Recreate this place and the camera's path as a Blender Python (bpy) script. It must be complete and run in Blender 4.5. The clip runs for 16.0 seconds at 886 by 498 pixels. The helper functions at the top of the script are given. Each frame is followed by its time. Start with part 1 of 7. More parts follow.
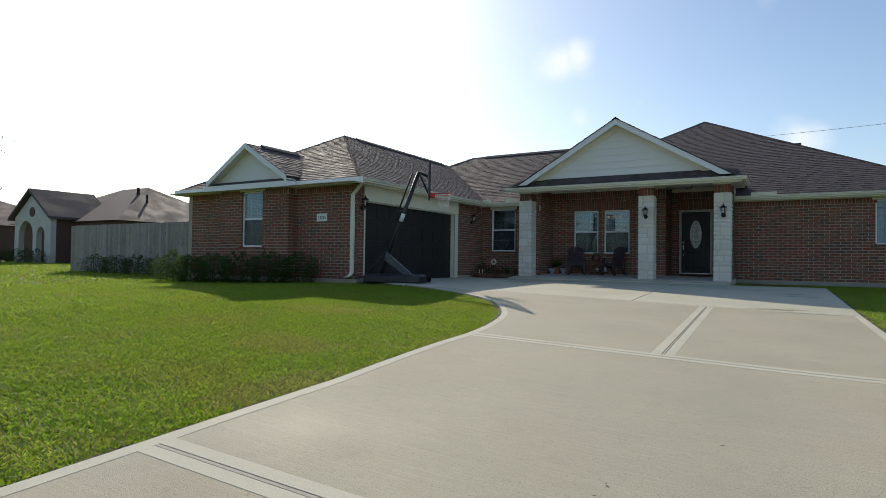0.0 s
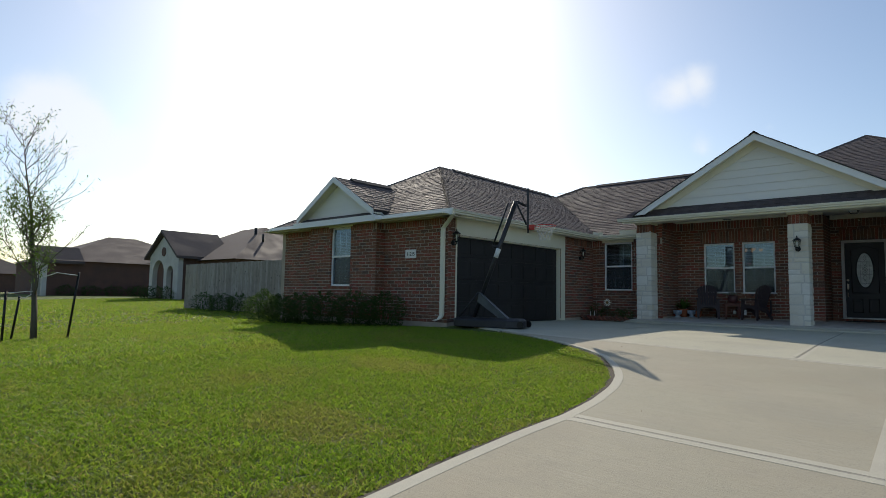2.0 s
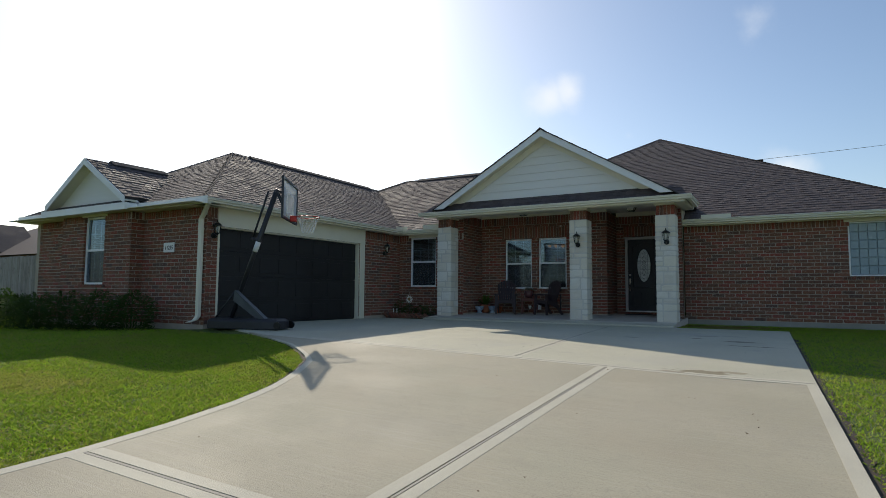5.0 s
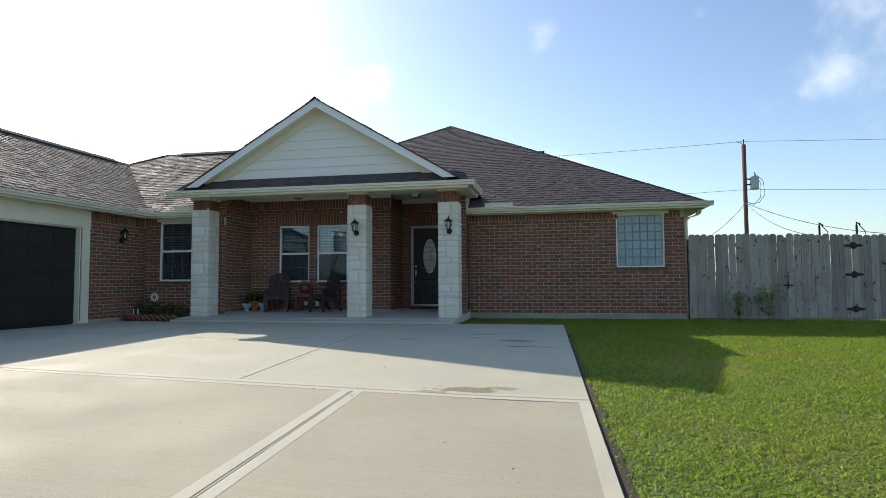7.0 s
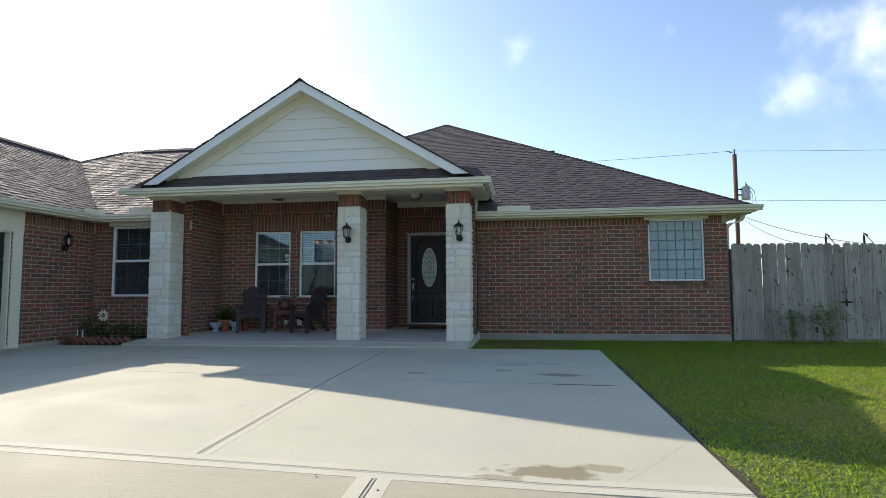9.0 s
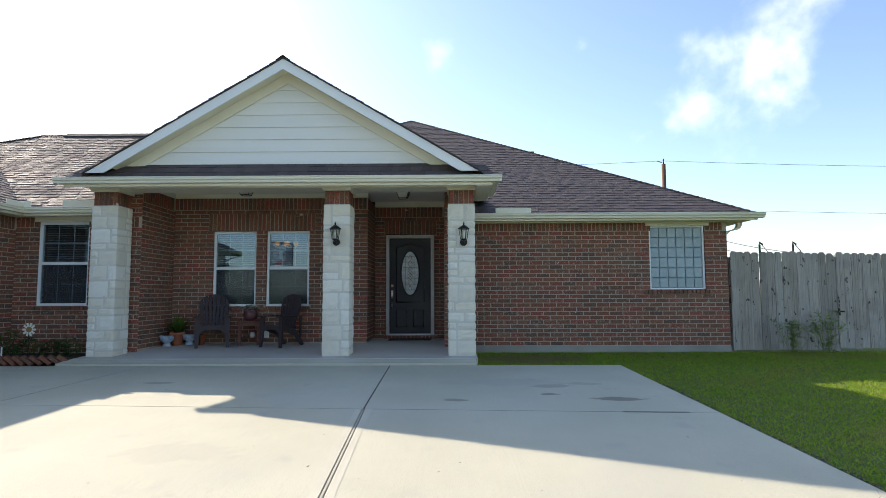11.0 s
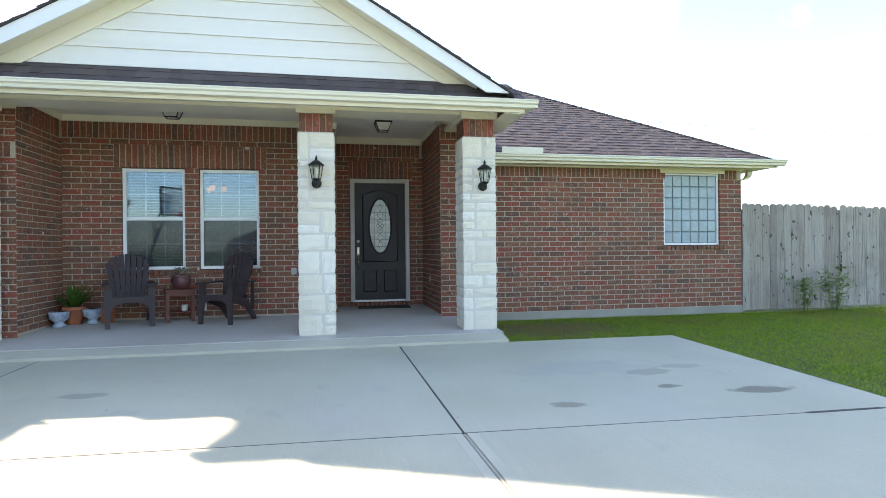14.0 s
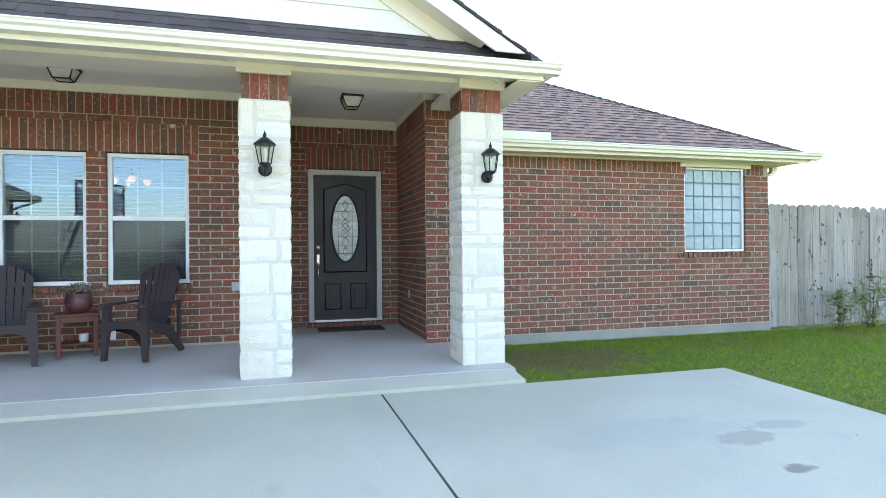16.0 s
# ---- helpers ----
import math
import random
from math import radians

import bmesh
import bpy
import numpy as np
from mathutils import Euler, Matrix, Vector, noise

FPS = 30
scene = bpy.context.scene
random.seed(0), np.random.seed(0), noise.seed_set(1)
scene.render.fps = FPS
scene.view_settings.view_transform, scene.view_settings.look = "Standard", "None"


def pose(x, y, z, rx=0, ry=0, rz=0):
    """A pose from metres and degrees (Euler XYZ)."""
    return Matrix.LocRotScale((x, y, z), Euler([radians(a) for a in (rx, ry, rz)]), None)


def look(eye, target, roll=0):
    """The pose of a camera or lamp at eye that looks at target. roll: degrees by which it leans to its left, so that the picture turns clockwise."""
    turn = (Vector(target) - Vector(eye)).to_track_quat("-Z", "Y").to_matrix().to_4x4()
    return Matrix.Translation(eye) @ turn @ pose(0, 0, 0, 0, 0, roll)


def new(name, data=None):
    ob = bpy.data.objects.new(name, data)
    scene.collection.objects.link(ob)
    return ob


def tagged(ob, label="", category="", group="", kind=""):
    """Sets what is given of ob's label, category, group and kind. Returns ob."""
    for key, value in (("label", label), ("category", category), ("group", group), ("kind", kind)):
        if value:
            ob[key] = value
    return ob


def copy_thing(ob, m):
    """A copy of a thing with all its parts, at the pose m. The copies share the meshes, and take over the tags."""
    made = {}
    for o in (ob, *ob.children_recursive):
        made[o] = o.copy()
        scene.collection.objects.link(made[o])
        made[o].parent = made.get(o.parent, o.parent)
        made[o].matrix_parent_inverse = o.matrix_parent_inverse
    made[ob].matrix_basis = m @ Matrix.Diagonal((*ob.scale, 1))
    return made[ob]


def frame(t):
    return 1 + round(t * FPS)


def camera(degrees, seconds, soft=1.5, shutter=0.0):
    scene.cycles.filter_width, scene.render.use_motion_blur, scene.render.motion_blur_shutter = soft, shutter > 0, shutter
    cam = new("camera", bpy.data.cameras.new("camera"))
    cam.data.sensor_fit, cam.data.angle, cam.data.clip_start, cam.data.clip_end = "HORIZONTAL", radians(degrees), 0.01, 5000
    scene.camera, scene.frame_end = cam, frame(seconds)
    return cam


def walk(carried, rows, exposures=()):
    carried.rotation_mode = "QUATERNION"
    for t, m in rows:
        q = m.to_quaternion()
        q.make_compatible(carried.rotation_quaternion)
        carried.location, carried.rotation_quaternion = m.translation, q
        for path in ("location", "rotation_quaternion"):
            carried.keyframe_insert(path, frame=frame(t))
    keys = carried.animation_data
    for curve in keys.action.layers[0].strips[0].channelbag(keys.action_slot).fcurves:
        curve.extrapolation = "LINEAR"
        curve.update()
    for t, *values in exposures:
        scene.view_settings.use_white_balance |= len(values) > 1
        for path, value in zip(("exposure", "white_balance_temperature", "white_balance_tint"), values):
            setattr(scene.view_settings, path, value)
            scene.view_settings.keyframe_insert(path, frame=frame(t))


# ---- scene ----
cam = camera(75.0, 16.0, soft=0.6)
PATH = [
    (0, (1.167, -0.872, 0.974), (0.145, 0.846, 1.012), 0.8),
    (0.5, (0.946, -0.435, 1.009), (-0.189, 1.21, 1.073), 1.0),
    (1, (0.76, -0.024, 1.029), (-0.463, 1.556, 1.119), 1.0),
    (1.5, (0.573, 0.363, 1.054), (-0.732, 1.874, 1.176), 1.1),
    (2, (0.471, 0.763, 1.093), (-0.86, 2.248, 1.25), 1.0),
    (2.5, (0.538, 1.148, 1.091), (-0.835, 2.592, 1.263), 1.0),
    (3, (0.731, 1.569, 1.125), (-0.648, 3.007, 1.296), 1.0),
    (3.5, (1.021, 1.898, 1.136), (-0.345, 3.349, 1.309), 0.9),
    (4, (1.368, 2.234, 1.147), (0.052, 3.732, 1.307), 0.8),
    (4.5, (1.608, 2.568, 1.155), (0.46, 4.198, 1.309), 0.6),
    (5, (1.856, 2.91, 1.133), (0.856, 4.636, 1.284), 0.4),
    (5.2, (1.898, 3.039, 1.12), (0.969, 4.804, 1.268), 0.4),
    (7.3, (1.922, 5.26, 1.282), (1.558, 7.224, 1.392), -0.4),
    (7.5, (1.864, 5.481, 1.29), (1.502, 7.445, 1.399), -0.4),
    (8, (1.599, 5.966, 1.307), (1.251, 7.933, 1.421), -0.3),
    (8.5, (1.238, 6.332, 1.342), (0.91, 8.301, 1.471), -0.3),
    (9, (0.941, 6.71, 1.355), (0.638, 8.681, 1.506), -0.3),
    (9.5, (0.625, 7.03, 1.356), (0.344, 9.004, 1.51), -0.2),
    (9.7, (0.477, 7.134, 1.36), (0.416, 9.126, 1.525), 0.0),
    (11.8, (-1.276, 8.024, 1.531), (-1.258, 10.019, 1.671), -0.4),
    (12, (-1.435, 8.157, 1.532), (-1.365, 10.151, 1.666), -0.3),
    (12.5, (-1.789, 8.489, 1.538), (-1.525, 10.467, 1.665), -0.4),
    (13, (-2.046, 8.958, 1.516), (-1.682, 10.922, 1.616), -0.5),
    (13.5, (-2.235, 9.425, 1.518), (-1.867, 11.391, 1.559), -0.5),
    (14, (-2.331, 9.882, 1.541), (-1.944, 11.844, 1.54), -0.5),
    (14.5, (-2.39, 10.384, 1.59), (-2.002, 12.346, 1.58), -0.4),
    (15, (-2.495, 10.865, 1.624), (-2.054, 12.816, 1.611), -0.4),
    (15.5, (-2.454, 11.326, 1.613), (-1.937, 13.258, 1.606), -0.5),
    (16, (-2.36, 11.748, 1.622), (-1.814, 13.672, 1.627), -0.5),
]
EXPOSURES = [(0.0, 0.0, 6720, 10), (3.5, -0.3, 6700, 10), (5.0, -0.12, 6700, 10), (7.5, 0.55, 6700, 11), (9.0, 0.68, 6720, 12), (10.5, 0.95, 6780, 13), (12.5, 1.24, 6950, 16), (14.0, 2.05, 7130, 15), (16.0, 2.66, 7180, 15)]
walk(cam, [(t, look(eye, target, roll)) for t, eye, target, roll in PATH], EXPOSURES)

# ---- light ----
SUN_DIR = Vector((-0.757, 0.653, 0.0)).normalized()
SUN_EL = 30.2
sun_vec = Vector((SUN_DIR.x * math.cos(radians(SUN_EL)), SUN_DIR.y * math.cos(radians(SUN_EL)), math.sin(radians(SUN_EL))))
sun = new("sun", bpy.data.lights.new("sun", "SUN"))
sun.data.energy, sun.data.angle, sun.data.color = 4.0, radians(0.6), (1.0, 0.92, 0.79)
sun.matrix_world = look(sun_vec * 50, (0, 0, 0))

world = bpy.data.worlds.new("sky")
scene.world = world
world.use_nodes = True
WN, WL = world.node_tree.nodes, world.node_tree.links
WN.clear()
sky = WN.new("ShaderNodeTexSky")
sky.sky_type, sky.sun_disc = "NISHITA", False
sky.sun_elevation, sky.sun_rotation = radians(SUN_EL), math.atan2(sun_vec.x, sun_vec.y)
sky.air_density, sky.dust_density, sky.ozone_density = 1.0, 0.95, 2.1
wcoord = WN.new("ShaderNodeTexCoord")
wnoise = WN.new("ShaderNodeTexNoise")
wnoise.inputs["Scale"].default_value, wnoise.inputs["Detail"].default_value = 7.0, 9.0
WL.new(wcoord.outputs["Generated"], wnoise.inputs["Vector"])
cloud_sum = None
# a few fair-weather clouds: centre direction, half width, thickness
for cx, cy, cz, size, dens in ((-0.317, 0.892, 0.321, 0.06, 1.0), (-0.286, 0.90, 0.33, 0.055, 1.0), (-0.291, 0.928, 0.232, 0.06, 0.8), (-0.201, 0.945, 0.257, 0.035, 0.55), (0.016, 0.982, 0.187, 0.06, 0.95),
                               (-0.946, 0.212, 0.24, 0.10, 1.9), (-0.938, 0.254, 0.228, 0.085, 1.8), (-0.928, 0.307, 0.205, 0.07, 1.5), (-0.97, 0.2, 0.14, 0.08, 0.6),
                               (0.40, 0.85, 0.355, 0.16, 0.88), (0.45, 0.82, 0.34, 0.14, 0.82), (0.39, 0.87, 0.29, 0.11, 0.75), (0.212, 0.895, 0.392, 0.035, 0.5), (-0.197, 0.902, 0.385, 0.03, 0.5)):
    dist = WN.new("ShaderNodeVectorMath")
    dist.operation = "DISTANCE"
    WL.new(wcoord.outputs["Generated"], dist.inputs[0])
    dist.inputs[1].default_value = Vector((cx, cy, cz)).normalized()
    fall = WN.new("ShaderNodeMapRange")
    fall.inputs["From Min"].default_value, fall.inputs["From Max"].default_value = 0.0, size
    fall.inputs["To Min"].default_value, fall.inputs["To Max"].default_value = dens, 0.0
    WL.new(dist.outputs["Value"], fall.inputs["Value"])
    if cloud_sum is None:
        cloud_sum = fall.outputs["Result"]
    else:
        add = WN.new("ShaderNodeMath")
        add.operation = "MAXIMUM"
        WL.new(cloud_sum, add.inputs[0])
        WL.new(fall.outputs["Result"], add.inputs[1])
        cloud_sum = add.outputs[0]
cmul = WN.new("ShaderNodeMath")
cmul.operation = "MULTIPLY_ADD"
WL.new(wnoise.outputs["Fac"], cmul.inputs[0])
cmul.inputs[1].default_value = 2.6
cmul.inputs[2].default_value = -1.5
cadd = WN.new("ShaderNodeMath")
cadd.operation = "ADD"
WL.new(cmul.outputs[0], cadd.inputs[0])
WL.new(cloud_sum, cadd.inputs[1])
cmap = WN.new("ShaderNodeMapRange")
cmap.interpolation_type = "SMOOTHSTEP"
cmap.inputs["From Min"].default_value, cmap.inputs["From Max"].default_value = 0.12, 1.0
cmap.inputs["To Max"].default_value = 0.7
WL.new(cadd.outputs[0], cmap.inputs["Value"])
cmix = WN.new("ShaderNodeMix")
cmix.data_type = "RGBA"
WL.new(cmap.outputs["Result"], cmix.inputs["Factor"])
# clean summer air: a slightly cyan blue
tint = WN.new("ShaderNodeMix")
tint.data_type, tint.blend_type = "RGBA", "MULTIPLY"
tint.inputs["Factor"].default_value = 1.0
WL.new(sky.outputs["Color"], tint.inputs["A"])
tint.inputs["B"].default_value = (0.985, 1.02, 1.04, 1)
WL.new(tint.outputs["Result"], cmix.inputs["A"])
cmix.inputs["B"].default_value = (7.6, 7.9, 8.2, 1)
wbg = WN.new("ShaderNodeBackground")
wbg.inputs["Strength"].default_value = 0.14
WL.new(cmix.outputs["Result"], wbg.inputs["Color"])
wout = WN.new("ShaderNodeOutputWorld")
WL.new(wbg.outputs["Background"], wout.inputs["Surface"])


# ---- materials ----
def socket_mix(nt, fac, a, b, blend="MIX"):
    m = nt.nodes.new("ShaderNodeMix")
    m.data_type, m.blend_type = "RGBA", blend
    for key, val in (("Factor", fac), ("A", a), ("B", b)):
        if isinstance(val, bpy.types.NodeSocket):
            nt.links.new(val, m.inputs[key])
        elif key == "Factor":
            m.inputs[key].default_value = val
        else:
            m.inputs[key].default_value = (*val, 1)
    return m.outputs["Result"]


def noise_fac(nt, coord, scale, detail=4.0, lo=0.35, hi=0.65, stretch=None):
    vec = coord
    if stretch:
        mp = nt.nodes.new("ShaderNodeMapping")
        mp.inputs["Scale"].default_value = stretch
        nt.links.new(coord, mp.inputs["Vector"])
        vec = mp.outputs["Vector"]
    n = nt.nodes.new("ShaderNodeTexNoise")
    n.inputs["Scale"].default_value, n.inputs["Detail"].default_value = scale, detail
    nt.links.new(vec, n.inputs["Vector"])
    r = nt.nodes.new("ShaderNodeMapRange")
    r.inputs["From Min"].default_value, r.inputs["From Max"].default_value = lo, hi
    nt.links.new(n.outputs["Fac"], r.inputs["Value"])
    return r.outputs["Result"]


def surf(name, c1, c2, scale=3.0, fine=40.0, fine_amt=0.35, rough=0.8, rough_var=0.1, bump=0.25, depth=0.004, metal=0.0,
         vary="", palette=(), stretch=None, spec=0.5, coat=0.0, stain=None, translucent=0.0, generated=False, marks=(), specks=()):
    """A surface whose colour wanders between c1 and c2 at two sizes, with fine relief; vary: 'object' or 'island' picks from the palette piece by piece."""
    m = bpy.data.materials.new(name)
    m.use_nodes = True
    nt = m.node_tree
    b = nt.nodes["Principled BSDF"]
    tc = nt.nodes.new("ShaderNodeTexCoord")
    geo = nt.nodes.new("ShaderNodeNewGeometry")
    coord = tc.outputs["Object"] if not vary == "island" and not generated else geo.outputs["Position"]
    big = noise_fac(nt, coord, scale, 5.0, stretch=stretch)
    small = noise_fac(nt, coord, fine, 3.0, 0.3, 0.7, stretch=stretch)
    base = socket_mix(nt, big, c1, c2)
    if vary:
        rnd = nt.nodes.new("ShaderNodeObjectInfo").outputs["Random"] if vary == "object" else geo.outputs["Random Per Island"]
        ramp = nt.nodes.new("ShaderNodeValToRGB")
        ramp.color_ramp.interpolation = "CONSTANT"
        els = ramp.color_ramp.elements
        for i, c in enumerate(palette):
            e = els[i] if i < 2 else els.new(i / len(palette))
            e.position, e.color = i / len(palette), (*c, 1)
        nt.links.new(rnd, ramp.inputs["Fac"])
        base = socket_mix(nt, 0.3, ramp.outputs["Color"], base)
    dark = tuple(v * 0.55 for v in c1)
    fac = nt.nodes.new("ShaderNodeMath")
    fac.operation = "MULTIPLY"
    nt.links.new(small, fac.inputs[0])
    fac.inputs[1].default_value = fine_amt
    base = socket_mix(nt, fac.outputs[0], base, dark)
    if stain:
        sc, sscale, amt = stain
        sf = noise_fac(nt, coord, sscale, 6.0, 0.52, 0.72)
        sm = nt.nodes.new("ShaderNodeMath")
        sm.operation = "MULTIPLY"
        nt.links.new(sf, sm.inputs[0])
        sm.inputs[1].default_value = amt
        base = socket_mix(nt, sm.outputs[0], base, sc)
    for col, sscale, lo, hi, amt, sst in specks:
        sm = nt.nodes.new("ShaderNodeMath")
        sm.operation = "MULTIPLY"
        nt.links.new(noise_fac(nt, coord, sscale, 2.0, lo, hi, stretch=sst), sm.inputs[0])
        sm.inputs[1].default_value = amt
        base = socket_mix(nt, sm.outputs[0], base, col)
    for mx_, my_, mw, mh, amt, col in marks:
        off = nt.nodes.new("ShaderNodeVectorMath")
        off.operation = "SUBTRACT"
        nt.links.new(coord, off.inputs[0])
        off.inputs[1].default_value = (mx_, my_, 0)
        mp = nt.nodes.new("ShaderNodeVectorMath")
        mp.operation = "MULTIPLY"
        nt.links.new(off.outputs[0], mp.inputs[0])
        mp.inputs[1].default_value = (1 / mw, 1 / mh, 0)
        ln = nt.nodes.new("ShaderNodeVectorMath")
        ln.operation = "LENGTH"
        nt.links.new(mp.outputs[0], ln.inputs[0])
        wob = noise_fac(nt, coord, 7.0, 6.0, 0.0, 1.0)
        sm = nt.nodes.new("ShaderNodeMath")
        sm.operation = "MULTIPLY_ADD"
        nt.links.new(wob, sm.inputs[0])
        sm.inputs[1].default_value = 1.8
        nt.links.new(ln.outputs["Value"], sm.inputs[2])
        rg = nt.nodes.new("ShaderNodeMapRange")
        rg.interpolation_type = "SMOOTHSTEP"
        rg.inputs["From Min"].default_value, rg.inputs["From Max"].default_value = 1.55, 1.95
        rg.inputs["To Min"].default_value, rg.inputs["To Max"].default_value = amt, 0.0
        nt.links.new(sm.outputs[0], rg.inputs["Value"])
        base = socket_mix(nt, rg.outputs["Result"], base, col)
    nt.links.new(base, b.inputs["Base Color"])
    rr = nt.nodes.new("ShaderNodeMapRange")
    rr.inputs["To Min"].default_value, rr.inputs["To Max"].default_value = max(0.02, rough - rough_var), min(1.0, rough + rough_var)
    nt.links.new(big, rr.inputs["Value"])
    nt.links.new(rr.outputs["Result"], b.inputs["Roughness"])
    b.inputs["Metallic"].default_value = metal
    b.inputs["Specular IOR Level"].default_value = spec
    b.inputs["Coat Weight"].default_value = coat
    if bump:
        bp = nt.nodes.new("ShaderNodeBump")
        bp.inputs["Strength"].default_value, bp.inputs["Distance"].default_value = bump, depth
        nt.links.new(small, bp.inputs["Height"])
        nt.links.new(bp.outputs["Normal"], b.inputs["Normal"])
    if translucent:
        tr = nt.nodes.new("ShaderNodeBsdfTranslucent")
        nt.links.new(base, tr.inputs["Color"])
        ms = nt.nodes.new("ShaderNodeMixShader")
        ms.inputs["Fac"].default_value = translucent
        nt.links.new(b.outputs["BSDF"], ms.inputs[1])
        nt.links.new(tr.outputs["BSDF"], ms.inputs[2])
        nt.links.new(ms.outputs["Shader"], nt.nodes["Material Output"].inputs["Surface"])
    return m


def glass_mat(name, tint=(1, 1, 1), rough=0.0, ior=1.5, see=1.0):
    """A thin pane: clear or tinted, with a mirror gloss by Fresnel."""
    m = bpy.data.materials.new(name)
    m.use_nodes = True
    nt = m.node_tree
    nt.nodes.remove(nt.nodes["Principled BSDF"])
    lw = nt.nodes.new("ShaderNodeLayerWeight")
    lw.inputs["Blend"].default_value = 0.5
    pw = nt.nodes.new("ShaderNodeMath")
    pw.operation = "POWER"
    nt.links.new(lw.outputs["Facing"], pw.inputs[0])
    pw.inputs[1].default_value = 5.0
    f0 = ((ior - 1) / (ior + 1)) ** 2
    fr = nt.nodes.new("ShaderNodeMath")
    fr.operation = "MULTIPLY_ADD"
    nt.links.new(pw.outputs[0], fr.inputs[0])
    fr.inputs[1].default_value, fr.inputs[2].default_value = 1 - f0, f0
    gl = nt.nodes.new("ShaderNodeBsdfGlossy")
    gl.inputs["Roughness"].default_value = rough
    gl.inputs["Color"].default_value = (0.66, 0.84, 1.0, 1)
    tp = nt.nodes.new("ShaderNodeBsdfTransparent")
    tp.inputs["Color"].default_value = (*[c * see for c in tint], 1)
    ms = nt.nodes.new("ShaderNodeMixShader")
    nt.links.new(fr.outputs[0], ms.inputs["Fac"])
    nt.links.new(tp.outputs["BSDF"], ms.inputs[1])
    nt.links.new(gl.outputs["BSDF"], ms.inputs[2])
    nt.links.new(ms.outputs["Shader"], nt.nodes["Material Output"].inputs["Surface"])
    return m


def glow_mat(name, color, strength):
    m = bpy.data.materials.new(name)
    m.use_nodes = True
    b = m.node_tree.nodes["Principled BSDF"]
    b.inputs["Emission Color"].default_value = (*color, 1)
    b.inputs["Emission Strength"].default_value = strength
    b.inputs["Base Color"].default_value = (*color, 1)
    return m


BRICKS = ((0.252, 0.080, 0.043), (0.283, 0.097, 0.052), (0.182, 0.064, 0.037), (0.333, 0.064, 0.042), (0.121, 0.066, 0.047), (0.252, 0.106, 0.058), (0.207, 0.092, 0.055),
          (0.303, 0.062, 0.040), (0.091, 0.059, 0.050), (0.232, 0.084, 0.042), (0.293, 0.112, 0.064), (0.157, 0.074, 0.046), (0.272, 0.080, 0.044), (0.176, 0.082, 0.052))
brick_args = dict(scale=11, fine=45, fine_amt=0.42, rough=0.88, bump=0.6, depth=0.006, palette=BRICKS, stain=((0.34, 0.25, 0.18), 1.1, 0.10),
                  specks=(((0.66, 0.60, 0.54), 7.5, 0.74, 0.765, 0.85, None), ((0.05, 0.04, 0.035), 26, 0.60, 0.66, 0.6, None), ((0.45, 0.34, 0.27), 34, 0.62, 0.68, 0.55, None)))
M_BRICK = surf("brick_piece", (0.20, 0.08, 0.05), (0.30, 0.14, 0.085), vary="object", generated=True, **brick_args)
M_BRICKS = surf("brick_joined", (0.20, 0.08, 0.05), (0.30, 0.14, 0.085), vary="island", **brick_args)
M_MORTAR = surf("mortar", (0.40, 0.335, 0.265), (0.49, 0.415, 0.335), 3, 70, 0.3, 0.95, bump=0.4)
M_STONE = surf("limestone", (0.78, 0.73, 0.61), (0.72, 0.66, 0.54), 4, 60, 0.12, 0.9, bump=0.5, depth=0.006, vary="object", generated=True,
               palette=((0.82, 0.78, 0.68), (0.76, 0.71, 0.60), (0.84, 0.81, 0.74), (0.73, 0.67, 0.56), (0.80, 0.74, 0.60)), stain=((0.55, 0.42, 0.25), 2.3, 0.25))
M_STONE_MORTAR = surf("column_mortar", (0.64, 0.60, 0.52), (0.70, 0.66, 0.58), 5, 60, 0.2, 0.95)
M_TRIM = surf("cream_paint", (0.79, 0.74, 0.58), (0.83, 0.78, 0.63), 1.2, 30, 0.03, 0.45, bump=0.05, stain=((0.6, 0.55, 0.42), 1.7, 0.15))
M_WHITE = surf("white_paint", (0.82, 0.81, 0.78), (0.86, 0.85, 0.82), 1.5, 30, 0.03, 0.4, bump=0.05, stain=((0.62, 0.58, 0.5), 2.0, 0.12))
M_VINYL = surf("white_vinyl", (0.82, 0.82, 0.82), (0.86, 0.86, 0.86), 2, 30, 0.03, 0.35, bump=0.03)
M_SIDING = surf("siding_paint", (0.78, 0.76, 0.70), (0.82, 0.80, 0.74), 1.2, 90, 0.05, 0.55, bump=0.1, stretch=(0.3, 1, 6))
M_CEIL = surf("porch_ceiling_paint", (0.80, 0.76, 0.68), (0.84, 0.80, 0.72), 1, 60, 0.06, 0.7, bump=0.2)
SH = ((0.117, 0.098, 0.098), (0.101, 0.085, 0.088), (0.135, 0.114, 0.113), (0.088, 0.076, 0.079), (0.124, 0.104, 0.105), (0.144, 0.122, 0.118), (0.108, 0.089, 0.086))
sh_args = dict(scale=2.5, fine=220, fine_amt=0.5, rough=0.82, bump=0.6, depth=0.003, palette=SH, spec=0.35)
M_SHINGLES = surf("shingle_joined", (0.095, 0.066, 0.062), (0.14, 0.102, 0.094), vary="island", **sh_args)
M_SHINGLE = surf("shingle_piece", (0.095, 0.066, 0.062), (0.14, 0.102, 0.094), vary="object", generated=True, **sh_args)
M_DECK = surf("roof_felt", (0.05, 0.045, 0.045), (0.07, 0.06, 0.06), 3, 80, 0.2, 0.95)
